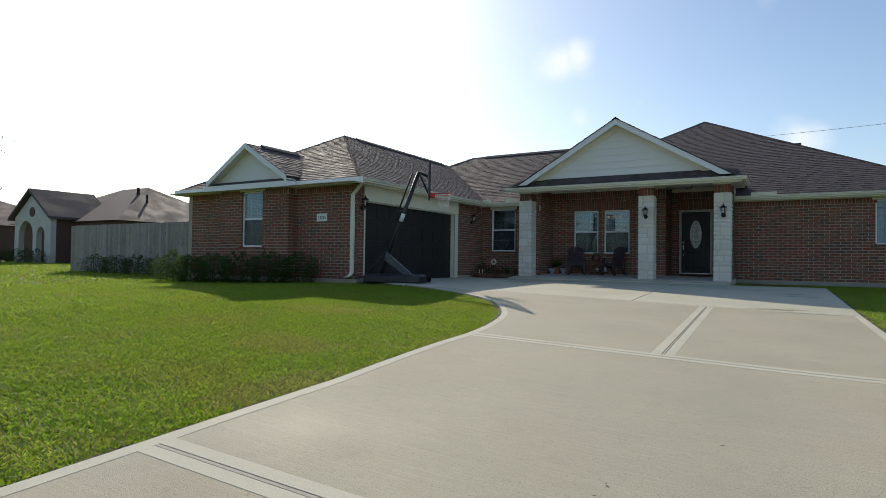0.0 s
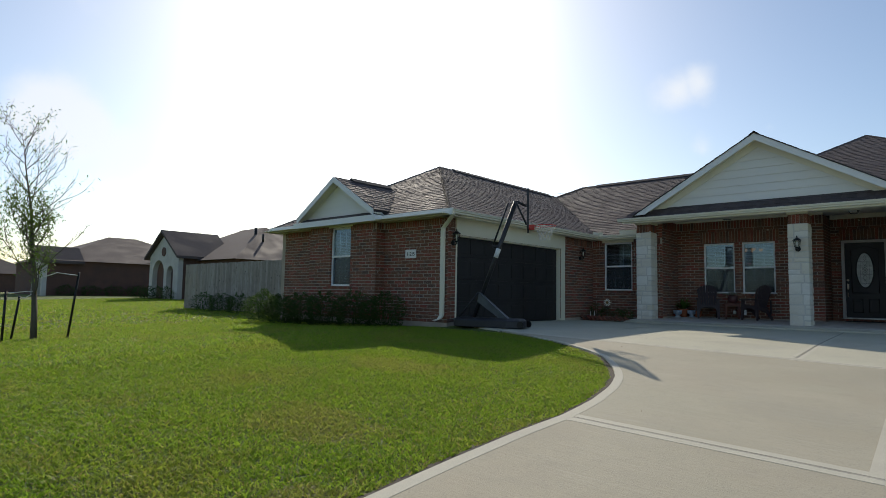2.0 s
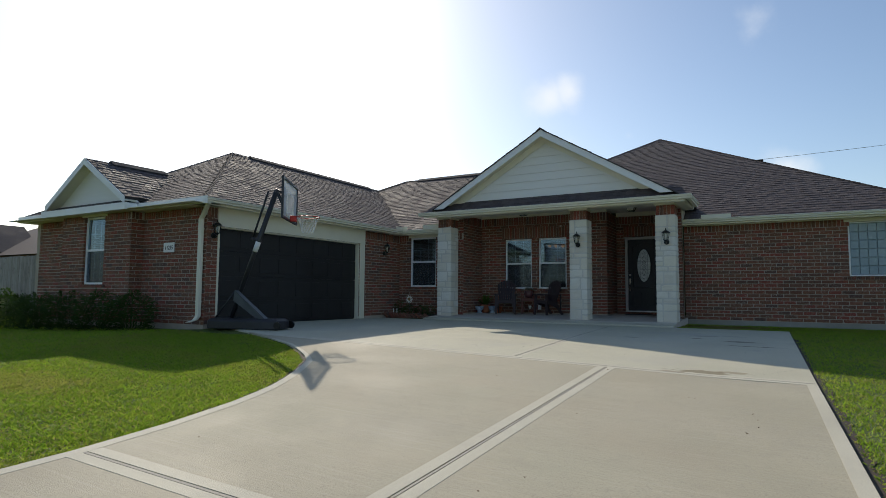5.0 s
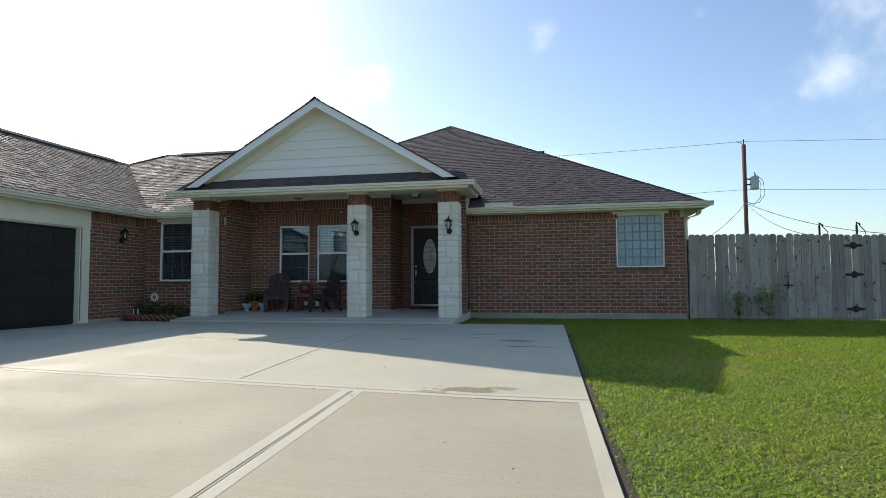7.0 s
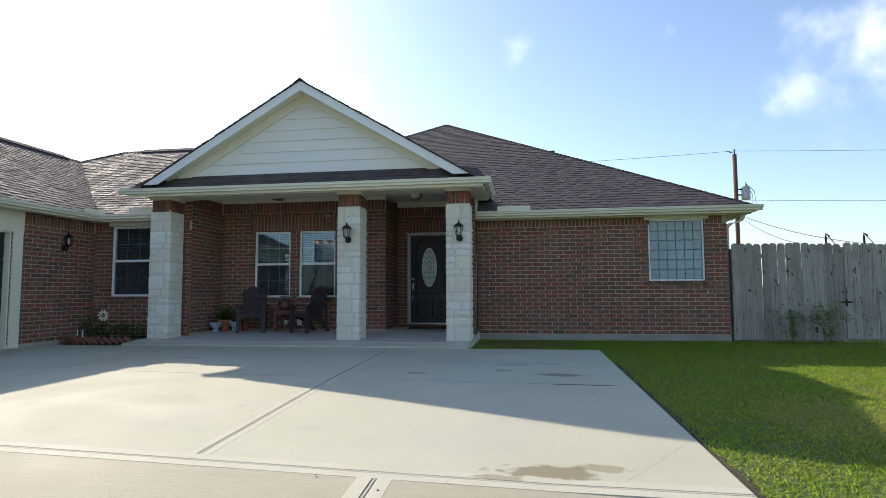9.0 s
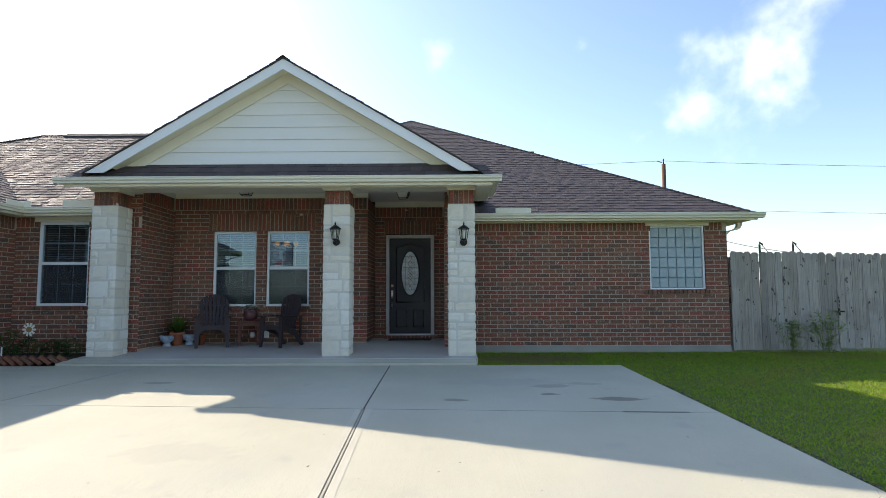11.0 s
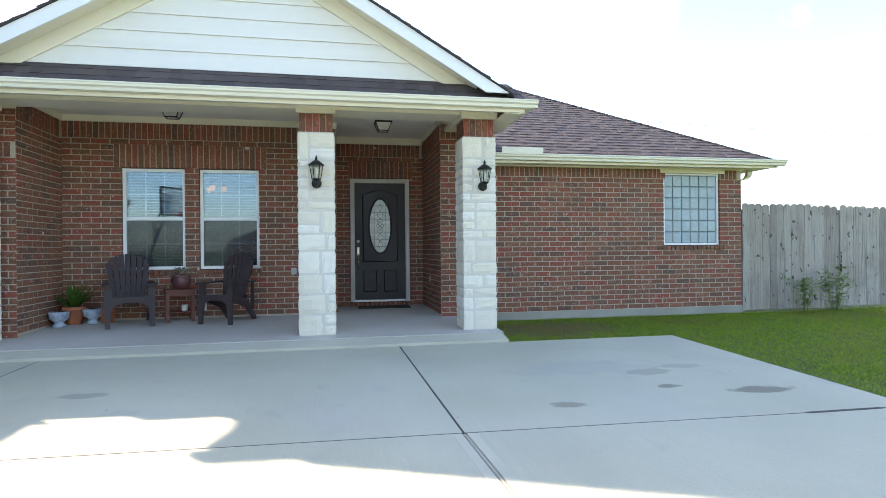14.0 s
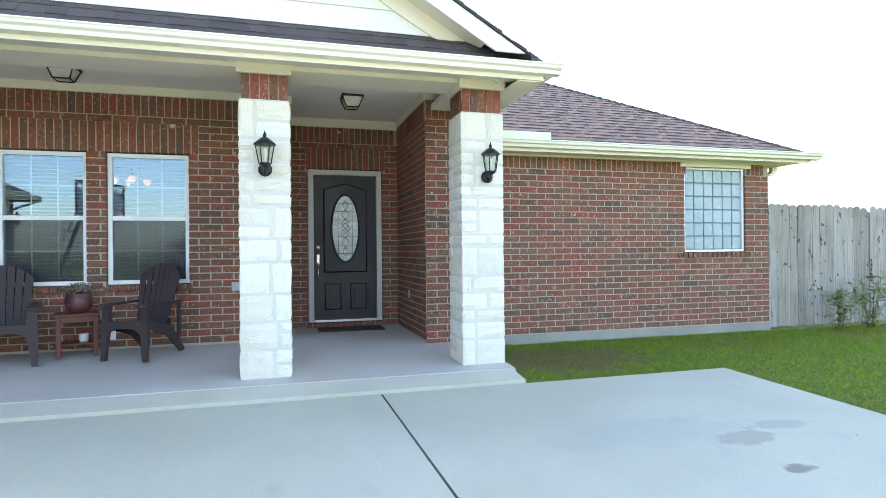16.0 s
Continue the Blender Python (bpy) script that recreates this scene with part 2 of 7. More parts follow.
# thin, dry turf
DRY = ((0.75, 17.75, 1.1, 0.75, 0.75, (0.20, 0.155, 0.07)), (5.9, 17.9, 1.2, 0.5, 0.35, (0.24, 0.21, 0.06)), (3.5, 12.5, 0.7, 0.9, 0.3, (0.34, 0.28, 0.08)), (-3.4, 3.6, 0.8, 0.5, 0.35, (0.30, 0.23, 0.08)),
       (-5.0, 6.0, 0.9, 0.5, 0.3, (0.32, 0.25, 0.08)), (-2.1, 2.2, 0.35, 0.8, 0.4, (0.25, 0.19, 0.08)))
# dried stains on the drive: x, y, half length, half width, strength, colour
MARKS = ((1.05, 10.58, 0.36, 0.15, 0.8, (0.20, 0.155, 0.085)), (1.38, 10.7, 0.2, 0.09, 0.6, (0.23, 0.18, 0.10)), (0.72, 10.4, 0.16, 0.06, 0.6, (0.22, 0.17, 0.10)),
         (1.28, 14.2, 0.34, 0.12, 0.85, (0.20, 0.175, 0.13)), (0.56, 14.42, 0.14, 0.07, 0.8, (0.21, 0.185, 0.14)), (-0.53, 14.05, 0.14, 0.09, 0.7, (0.23, 0.205, 0.15)),
         (0.69, 14.95, 0.24, 0.13, 0.5, (0.27, 0.24, 0.19)), (1.1, 15.1, 0.32, 0.1, 0.4, (0.28, 0.26, 0.22)), (-4.3, 15.0, 0.2, 0.1, 0.55, (0.25, 0.23, 0.19)),
         (-2.6, 12.0, 0.5, 0.3, 0.25, (0.36, 0.33, 0.27)), (-0.6, 6.5, 0.6, 0.5, 0.22, (0.36, 0.33, 0.26)), (1.0, 3.5, 0.7, 0.5, 0.2, (0.35, 0.33, 0.27)), (0.2, 15.2, 0.8, 0.3, 0.25, (0.36, 0.35, 0.32)))
conc = dict(scale=0.9, fine=150, fine_amt=0.36, rough=0.85, bump=0.5, depth=0.003, generated=True)
M_CONC = surf("driveway_concrete", (0.43, 0.392, 0.275), (0.52, 0.475, 0.345), marks=MARKS, specks=(((0.30, 0.27, 0.21), 1.0, 0.45, 0.8, 0.34, (1.6, 95, 1)), ((0.62, 0.58, 0.48), 1.0, 0.5, 0.8, 0.22, (1.1, 55, 1)), ((0.45, 0.39, 0.30), 0.35, 0.42, 0.66, 0.25, None), ((0.38, 0.38, 0.27), 0.45, 0.5, 0.68, 0.3, None), ((0.24, 0.21, 0.17), 110, 0.56, 0.68, 0.6, None), ((0.40, 0.335, 0.235), 0.8, 0.5, 0.72, 0.4, None), ((0.34, 0.30, 0.23), 6.0, 0.55, 0.75, 0.3, None)), stain=((0.37, 0.335, 0.265), 0.55, 0.5), **conc)
M_CONC_EDGE = surf("trowelled_concrete", (0.565, 0.53, 0.41), (0.635, 0.598, 0.475), marks=MARKS, stain=((0.42, 0.385, 0.31), 1.5, 0.35), **conc)
M_CONC_NEW = surf("pale_driveway_concrete", (0.52, 0.495, 0.365), (0.61, 0.58, 0.44), marks=MARKS, specks=(((0.38, 0.36, 0.31), 1.0, 0.5, 0.85, 0.25, (95, 1.2, 1)), ((0.30, 0.28, 0.25), 110, 0.58, 0.70, 0.45, None), ((0.36, 0.34, 0.31), 2.2, 0.62, 0.75, 0.35, (1.6, 1, 1))), stain=((0.46, 0.44, 0.39), 0.7, 0.45), **conc)
M_PORCH = surf("porch_concrete", (0.54, 0.49, 0.43), (0.62, 0.57, 0.51), stain=((0.42, 0.35, 0.28), 0.8, 0.35), **conc)
M_FOUND = surf("foundation_concrete", (0.27, 0.255, 0.22), (0.35, 0.33, 0.29), 2, 60, 0.25, 0.9, stain=((0.3, 0.27, 0.2), 1.4, 0.4))
M_JOINT = surf("joint_dirt", (0.06, 0.052, 0.042), (0.11, 0.092, 0.07), 4, 60, 0.3, 0.95)
M_BOARD = surf("weathered_joint_board", (0.40, 0.37, 0.30), (0.50, 0.46, 0.38), 4, 60, 0.3, 0.95)
M_LAWN = surf("lawn_soil", (0.105, 0.155, 0.02), (0.15, 0.185, 0.028), 0.7, 30, 0.45, 0.95, bump=0.8, depth=0.03, generated=True, stain=((0.17, 0.14, 0.045), 0.9, 0.35), marks=DRY)
M_ROAD = surf("asphalt", (0.05, 0.05, 0.05), (0.07, 0.07, 0.068), 1, 90, 0.3, 0.9, generated=True)
M_FENCE = surf("weathered_cedar", (0.30, 0.27, 0.235), (0.42, 0.385, 0.345), 2.5, 16, 0.4, 0.9, bump=0.5, stretch=(6, 6, 0.4), vary="object",
               palette=((0.39, 0.34, 0.285), (0.31, 0.27, 0.225), (0.47, 0.415, 0.36), (0.37, 0.315, 0.255), (0.26, 0.225, 0.19), (0.43, 0.39, 0.335)), generated=True, stain=((0.16, 0.13, 0.11), 3.0, 0.35),
               specks=(((0.045, 0.035, 0.03), 13, 0.665, 0.70, 0.9, (1, 1, 0.6)), ((0.12, 0.10, 0.085), 1.0, 0.56, 0.68, 0.75, (60, 60, 1.0)), ((0.52, 0.49, 0.45), 1.0, 0.6, 0.75, 0.5, (38, 38, 0.8))))
M_BLACK = surf("black_metal", (0.02, 0.02, 0.02), (0.035, 0.033, 0.03), 6, 80, 0.2, 0.4, metal=0.6, bump=0.1)
M_DOOR = surf("charcoal_door_paint", (0.024, 0.023, 0.026), (0.032, 0.030, 0.034), 2, 60, 0.1, 0.48, bump=0.06, spec=0.35)
M_GDOOR = surf("dark_garage_door_paint", (0.016, 0.014, 0.014), (0.022, 0.02, 0.019), 1.5, 60, 0.15, 0.55, bump=0.1)
M_FRAME = surf("grey_door_frame", (0.50, 0.47, 0.44), (0.56, 0.53, 0.50), 3, 40, 0.05, 0.5, bump=0.05)
M_GLASS = glass_mat("window_glass", (0.70, 0.76, 0.78), ior=2.0)
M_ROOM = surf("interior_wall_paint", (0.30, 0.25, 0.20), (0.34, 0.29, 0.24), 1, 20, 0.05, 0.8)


# ---- helpers of this scene ----
def link(name, bm, mat, parent=None, label=""):
    me = bpy.data.meshes.new(name)
    bm.to_mesh(me)
    bm.free()
    for mm in (mat if isinstance(mat, (list, tuple)) else [mat]):
        me.materials.append(mm)
    ob = new(name, me)
    if parent is not None:
        ob.parent = parent
    if label:
        ob["label"] = label
    return ob


def part(name, bm, mat, parent, label=""):
    return link(name, bm, mat, parent, label)


def structure(name, bm, mat, label=""):
    return tagged(link(name, bm, mat), label, "", "", "structure")


def thing(name, label, category, m=None, group=""):
    ob = new(name)
    ob.empty_display_size = 0.1
    if m is not None:
        ob.matrix_basis = m
    return tagged(ob, label, category, group)


def box(bm, x0, x1, y0, y1, z0, z1, bevel=0.0, m=None):
    vs = [bm.verts.new((x, y, z)) for x in (x0, x1) for y in (y0, y1) for z in (z0, z1)]
    fs = [bm.faces.new([vs[i] for i in f]) for f in ((0, 1, 3, 2), (4, 6, 7, 5), (0, 4, 5, 1), (2, 3, 7, 6), (0, 2, 6, 4), (1, 5, 7, 3))]
    if bevel:
        es = list({e for f in fs for e in f.edges})
        r = bmesh.ops.bevel(bm, geom=es, offset=bevel, segments=2, affect="EDGES", profile=0.6)
        vs = list({v for f in r["faces"] for v in f.verts} | {v for v in vs if v.is_valid})
    if m is not None:
        bmesh.ops.transform(bm, matrix=m, verts=[v for v in vs if v.is_valid])
    return vs


def bx(*a, **k):
    bm = bmesh.new()
    box(bm, *a, **k)
    return bm


def tube(bm, pts, r, n=8, cap=True, radii=None):
    """A round bar along the points."""
    pts = [Vector(p) for p in pts]
    rings = []
    for i, p in enumerate(pts):
        d = (pts[min(i + 1, len(pts) - 1)] - pts[max(i - 1, 0)]).normalized()
        a = d.cross(Vector((0, 0, 1)))
        if a.length < 1e-3:
            a = d.cross(Vector((0, 1, 0)))
        a.normalize()
        b = d.cross(a)
        rr = radii[i] if radii else r
        rings.append([bm.verts.new(p + (a * math.cos(2 * math.pi * k / n) + b * math.sin(2 * math.pi * k / n)) * rr) for k in range(n)])
    for r0, r1 in zip(rings, rings[1:]):
        for k in range(n):
            f = bm.faces.new((r0[k], r0[(k + 1) % n], r1[(k + 1) % n], r1[k]))
            f.smooth = True
    if cap:
        bm.faces.new(rings[0][::-1])
        bm.faces.new(rings[-1])


def lathe(bm, profile, n=20, m=None):
    """A turned body from (radius, height) pairs."""
    vs = []
    for r, z in profile:
        vs.append([bm.verts.new((max(r, 1e-4) * math.cos(2 * math.pi * k / n), max(r, 1e-4) * math.sin(2 * math.pi * k / n), z)) for k in range(n)])
    for a, b in zip(vs, vs[1:]):
        for k in range(n):
            f = bm.faces.new((a[k], a[(k + 1) % n], b[(k + 1) % n], b[k]))
            f.smooth = True
    bm.faces.new(vs[0][::-1])
    bm.faces.new(vs[-1])
    if m is not None:
        bmesh.ops.transform(bm, matrix=m, verts=[v for ring in vs for v in ring])


def extrude_poly(bm, poly, vec):
    """A prism from a planar outline."""
    a = [bm.verts.new(p) for p in poly]
    b = [bm.verts.new(Vector(p) + Vector(vec)) for p in poly]
    n = len(poly)
    bm.faces.new(a[::-1])
    bm.faces.new(b)
    for i in range(n):
        bm.faces.new((a[i], a[(i + 1) % n], b[(i + 1) % n], b[i]))
    bmesh.ops.recalc_face_normals(bm, faces=bm.faces)


def from_arrays(name, verts, faces, mat, parent=None):
    me = bpy.data.meshes.new(name)
    me.from_pydata(verts, [], faces)
    me.materials.append(mat)
    me.update()
    ob = new(name, me)
    if parent is not None:
        ob.parent = parent
    return ob


# ---- ground ----
GP = ((-8.0, -0.32), (4.9, 0.085), (10.35, 0.222), (13.5, 0.312), (16.7, 0.395), (30.0, 0.42))


def ground_z(x, y):
    z = GP[-1][1]
    for (a, b), (c, d) in zip(GP, GP[1:]):
        if y <= c:
            z = b + (d - b) * (max(y, -8.0) - a) / (c - a)
            break
    w = max(0.0, min(1.0, (16.7 - y) / 6.7))
    k = max(-1.5, min(-x, 8.0)) if x > -8 else max(0.0, 8 - (-x - 8) * 0.8)
    return z + 0.027 * k * w


# driveway: left edge as x at y, right edge nearly straight
EDGE = ((-9.0, -1.6), (0.3, -1.68), (0.8, -1.70), (1.5, -1.74), (2.5, -1.78), (3.4, -1.88), (4.3, -1.95), (5.0, -1.97), (5.7, -2.08), (6.5, -2.28), (7.2, -2.56), (7.9, -2.97), (8.5, -3.38),
        (8.9, -3.82), (9.3, -4.37), (9.55, -4.76), (9.8, -5.3), (10.3, -6.4), (10.75, -7.4), (10.95, -8.28))


def right_edge(y):
    return 2.28 - 0.026 * (y - 6.8)


def left_edge(y):
    for (a, b), (c, d) in zip(EDGE, EDGE[1:]):
        if y <= c:
            return b + (d - b) * (y - a) / (c - a)
    return -8.28


def lawn_z(x, y):
    """The turf: lower than the slab, most of all a step away from its left edge."""
    near = max(0.0, min(1.0, (left_edge(min(y, 10.95)) - x) / 1.0))
    return ground_z(x, y) - 0.03 - 0.05 * near * max(0.0, min(1.0, (x + 20.0) / 5.0))


def grid_sheet(name, xs, ys, mat, drop=0.0, label="", height=ground_z):
    verts = [(x, y, height(x, y) - drop) for y in ys for x in xs]
    n = len(xs)
    faces = [(j * n + i, j * n + i + 1, (j + 1) * n + i + 1, (j + 1) * n + i) for j in range(len(ys) - 1) for i in range(n - 1)]
    ob = from_arrays(name, verts, faces, mat)
    for p in ob.data.polygons:
        p.use_smooth = True
    return tagged(ob, label, "", "", "structure")


def steps(a, b, d):
    n = max(1, round((b - a) / d))
    return [a + (b - a) * i / n for i in range(n + 1)]


gx = [-2500, -900, -400, -200, -120, -80, -60] + steps(-45, -9, 1.0) + steps(-8.75, -1.5, 0.25) + steps(-1, 15, 1.0) + [22, 35, 60, 120, 300, 900, 2500]
gy = [-2500, -900, -300, -120, -60, -30] + steps(-15, 20, 0.4) + [25, 35, 60, 100, 200, 500, 1200, 2500]
grid_sheet("ground", gx, gy, M_LAWN, 0.0, "green lawn running out to the flat horizon", lawn_z)

def slab_mesh(x0f, x1f, y0, y1, lift=0.0, thick=0.1, step=0.35):
    """A concrete panel that follows the ground between two edges."""
    bm = bmesh.new()
    ys = steps(y0, y1, step)
    rows = []
    for y in ys:
        a, b = x0f(y), x1f(y)
        n = 8
        rows.append([bm.verts.new((a + (b - a) * i / n, y, ground_z(a + (b - a) * i / n, y) + lift)) for i in range(n + 1)])
    low = []
    for r in rows:
        low.append([bm.verts.new((v.co.x, v.co.y, v.co.z - thick)) for v in (r[0], r[-1])])
    for r, q in zip(rows, rows[1:]):
        for i in range(len(r) - 1):
            bm.faces.new((r[i], r[i + 1], q[i + 1], q[i]))
    for i in range(len(rows) - 1):
        bm.faces.new((rows[i][0], rows[i + 1][0], low[i + 1][0], low[i][0]))
        bm.faces.new((rows[i + 1][-1], rows[i][-1], low[i][1], low[i + 1][1]))
    for r, l, flip in ((rows[0], low[0], False), (rows[-1], low[-1], True)):
        loop = [l[0], l[1]] + r[::-1]
        bm.faces.new(loop if not flip else loop[::-1])
    return bm


driveway = tagged(new("driveway"), "broad light concrete driveway with sawn and boarded joints", "driveway", "", "structure")
J = 0.017   # half the gap that holds a joint board
K = 0.008   # half of a sawn joint
cx0 = lambda y: 0.14 - 0.033 * (y - 4.97)
cx1 = lambda y: -1.475 - 0.016 * (y - 13.55)
cx2 = -5.33
mid = lambda y: -1.34 - 0.042 * (y - 10.35)
ly = (0.95, 4.96, 10.35, 13.57)
mx = lambda v: (lambda y: v)
off = lambda f, d: (lambda y: f(y) + d)
panels = [(left_edge, right_edge, -9.0, ly[0] - J), (left_edge, right_edge, ly[0] + J, ly[1] - J),
          (left_edge, off(cx0, -J), ly[1] + J, ly[2] - J), (off(cx0, J), right_edge, ly[1] + J, ly[2] - J),
          (off(mid, J), right_edge, ly[2] + J, ly[3] - K), (lambda y: max(left_edge(y), -8.3), off(mid, -J), ly[2] + J, ly[3] - K),
          (off(cx1, 0.009), right_edge, ly[3] + K, 16.66), (mx(cx2 + K), off(cx1, -0.009), ly[3] + K, 16.66), (mx(-8.3), mx(cx2 - K), ly[3] + K, 16.66)]
for a, b, y0, y1 in panels:
    part("slab", slab_mesh(a, b, y0, y1), M_CONC_NEW if y0 > 10 else M_CONC, driveway)
# dirt in the joints, and the pale boards that stand in the wide ones
dirt = [(left_edge, right_edge, yy - 0.025, yy + 0.025) for yy in ly[:3]] + [(mx(-8.3), right_edge, ly[3] - 0.02, ly[3] + 0.02), (off(cx0, -0.025), off(cx0, 0.025), ly[1], ly[2]),
                                                                             (off(cx1, -0.02), off(cx1, 0.02), ly[3], 16.66), (off(mid, -0.025), off(mid, 0.025), ly[2], ly[3]), (mx(cx2 - 0.02), mx(cx2 + 0.02), ly[3], 16.66)]
for k, (a, b, y0, y1) in enumerate(dirt):
    part("joint_dirt", slab_mesh(a, b, y0, y1, -0.002 if k in (3, 5, 7) else -0.009, 0.05), M_JOINT, driveway)
for a, b, y0, y1 in [(left_edge, right_edge, yy - 0.011, yy + 0.011) for yy in ly[:3]] + [(off(cx0, -0.008), off(cx0, 0.008), ly[1] + 0.02, ly[2] - 0.02), (off(mid, -0.008), off(mid, 0.008), ly[2] + 0.02, ly[3] - 0.02)]:
    part("joint_board", slab_mesh(a, b, y0, y1, 0.001, 0.04), M_BOARD, driveway)
# smooth trowelled margins along the joints and the outer edges
W = 0.11
inner_l, inner_r = off(left_edge, 0.1), off(right_edge, -0.1)
for a, b, y0, y1 in ([(left_edge, inner_l, -6.0, 9.9), (inner_r, right_edge, -6.0, ly[2] - 0.0175)]
                     + [(inner_l, inner_r, yy + s0, yy + s1) for yy in ly[:2] for s0, s1 in ((-W, -0.0175), (0.0175, W))]
                     + [(inner_l, inner_r, ly[2] - W, ly[2] - 0.0175), (mx(-6.6), right_edge, ly[2] + 0.0175, ly[2] + W)]
                     + [(off(cx0, -W), off(cx0, -0.0175), ly[1] + W, ly[2] - W), (off(cx0, 0.0175), off(cx0, W), ly[1] + W, ly[2] - W),
                        (off(mid, -0.08), off(mid, -0.0175), ly[2] + W, ly[3] - 0.02), (off(mid, 0.0175), off(mid, 0.08), ly[2] + W, ly[3] - 0.02)]):
    part("trowelled_margin", slab_mesh(a, b, y0, y1, 0.002, 0.02), M_CONC_EDGE, driveway)

# a hairline crack that runs from the cross joint to the edge
rng = random.Random(31)
bm = bmesh.new()
prev = None
for i in range(25):
    x = 1.42 + 0.71 * i / 24
    y = 10.42 + 1.05 * (i / 24) ** 1.15 + rng.uniform(-0.02, 0.02)
    w = rng.uniform(0.0003, 0.0009)
    cur = [bm.verts.new((x + dx, y + dy, ground_z(x + dx, y + dy) + 0.004)) for dx, dy in ((-w, w), (w, -w))]
    if prev:
        bm.faces.new((prev[0], prev[1], cur[1], cur[0]))
    prev = cur
part("crack", bm, M_JOINT, driveway, "dark hairline crack")

# porch floor with the lower walk in front of it
bm = bmesh.new()
extrude_poly(bm, [(-6.7, 16.98, 0.0), (-6.7, 16.98, 0.47), (-6.7, 18.9, 0.55), (-6.7, 20.3, 0.555), (-6.7, 20.3, 0.0)], (6.55, 0, 0))
structure("porch_floor", bm, M_PORCH, "smooth concrete porch floor, dusty towards the wall")
bm = bmesh.new()
extrude_poly(bm, [(-6.75, 16.672, 0.1), (-6.75, 16.672, 0.425), (-6.75, 17.0, 0.465), (-6.75, 17.0, 0.1)], (6.57, 0, 0))
structure("walk", bm, M_CONC_EDGE, "narrow concrete walk before the porch")

# street behind the walk's start
grid_sheet("road", steps(-300, 300, 20), [-16.5, -13, -9.2], M_ROAD, -0.012, "grey asphalt street")

# ---- brick walls ----
COURSE, BLEN, MORT = 0.0813, 0.254, 0.0122
BRICK_CACHE = {}


def brick_mesh(w, h, d, mat, chamfer=0.003):
    key = (round(w, 3), round(h, 3), round(d, 3), mat.name)
    if key not in BRICK_CACHE:
        bm = bmesh.new()
        brick_verts(bm, w, h, d, chamfer)
        me = bpy.data.meshes.new("brick")
        bm.to_mesh(me)
        bm.free()
        me.materials.append(mat)
        BRICK_CACHE[key] = me
    return BRICK_CACHE[key]


def brick_raw(w, h, d, c):
    """Corners and faces of one brick: local x and z centred, front at y = -proud, chamfered front edge."""
    x, z = w / 2, h / 2
    V = [(-x, d, -z), (x, d, -z), (x, d, z), (-x, d, z), (-x, c, -z), (x, c, -z), (x, c, z), (-x, c, z),
         (-x + c, 0, -z + c), (x - c, 0, -z + c), (x - c, 0, z - c), (-x + c, 0, z - c)]
    F = [(8, 9, 10, 11), (4, 5, 9, 8), (5, 6, 10, 9), (6, 7, 11, 10), (7, 4, 8, 11), (0, 1, 5, 4), (1, 2, 6, 5), (2, 3, 7, 6), (3, 0, 4, 7)]
    return V, F


def brick_verts(bm, w, h, d, c):
    V, F = brick_raw(w, h, d, c)
    vs = [bm.verts.new(v) for v in V]
    for f in F:
        bm.faces.new([vs[i] for i in f])


def wall_body(length, z0, z1, holes, thick, grow=0.012):
    """Solid wall with openings through it; outside at local y = 0, inside at y = thick."""
    hs = [(a - grow, b + grow, c - grow, d + grow) for a, b, c, d in holes]
    us = sorted({0.0, length} | {min(max(v, 0), length) for h in hs for v in h[:2]})
    zs = sorted({z0, z1} | {min(max(v, z0), z1) for h in hs for v in h[2:]})
    solid = {}
    for i in range(len(us) - 1):
        for j in range(len(zs) - 1):
            u, z = (us[i] + us[i + 1]) / 2, (zs[j] + zs[j + 1]) / 2
            solid[i, j] = not any(a < u < b and c < z < d for a, b, c, d in hs)
    bm = bmesh.new()
    cache = {}

    def v(u, y, z):
        k = (round(u, 5), y, round(z, 5))
        if k not in cache:
            cache[k] = bm.verts.new((u, y, z))
        return cache[k]
    for (i, j), s in solid.items():
        if not s:
            continue
        a, b, c, d = us[i], us[i + 1], zs[j], zs[j + 1]
        bm.faces.new((v(a, 0, c), v(b, 0, c), v(b, 0, d), v(a, 0, d)))
        bm.faces.new((v(b, thick, c), v(a, thick, c), v(a, thick, d), v(b, thick, d)))
        if not solid.get((i - 1, j)):
            bm.faces.new((v(a, thick, c), v(a, 0, c), v(a, 0, d), v(a, thick, d)))
        if not solid.get((i + 1, j)):
            bm.faces.new((v(b, 0, c), v(b, thick, c), v(b, thick, d), v(b, 0, d)))
        if not solid.get((i, j - 1)):
            bm.faces.new((v(a, thick, c), v(b, thick, c), v(b, 0, c), v(a, 0, c)))
        if not solid.get((i, j + 1)):
            bm.faces.new((v(a, 0, d), v(b, 0, d), v(b, thick, d), v(a, thick, d)))
    return bm


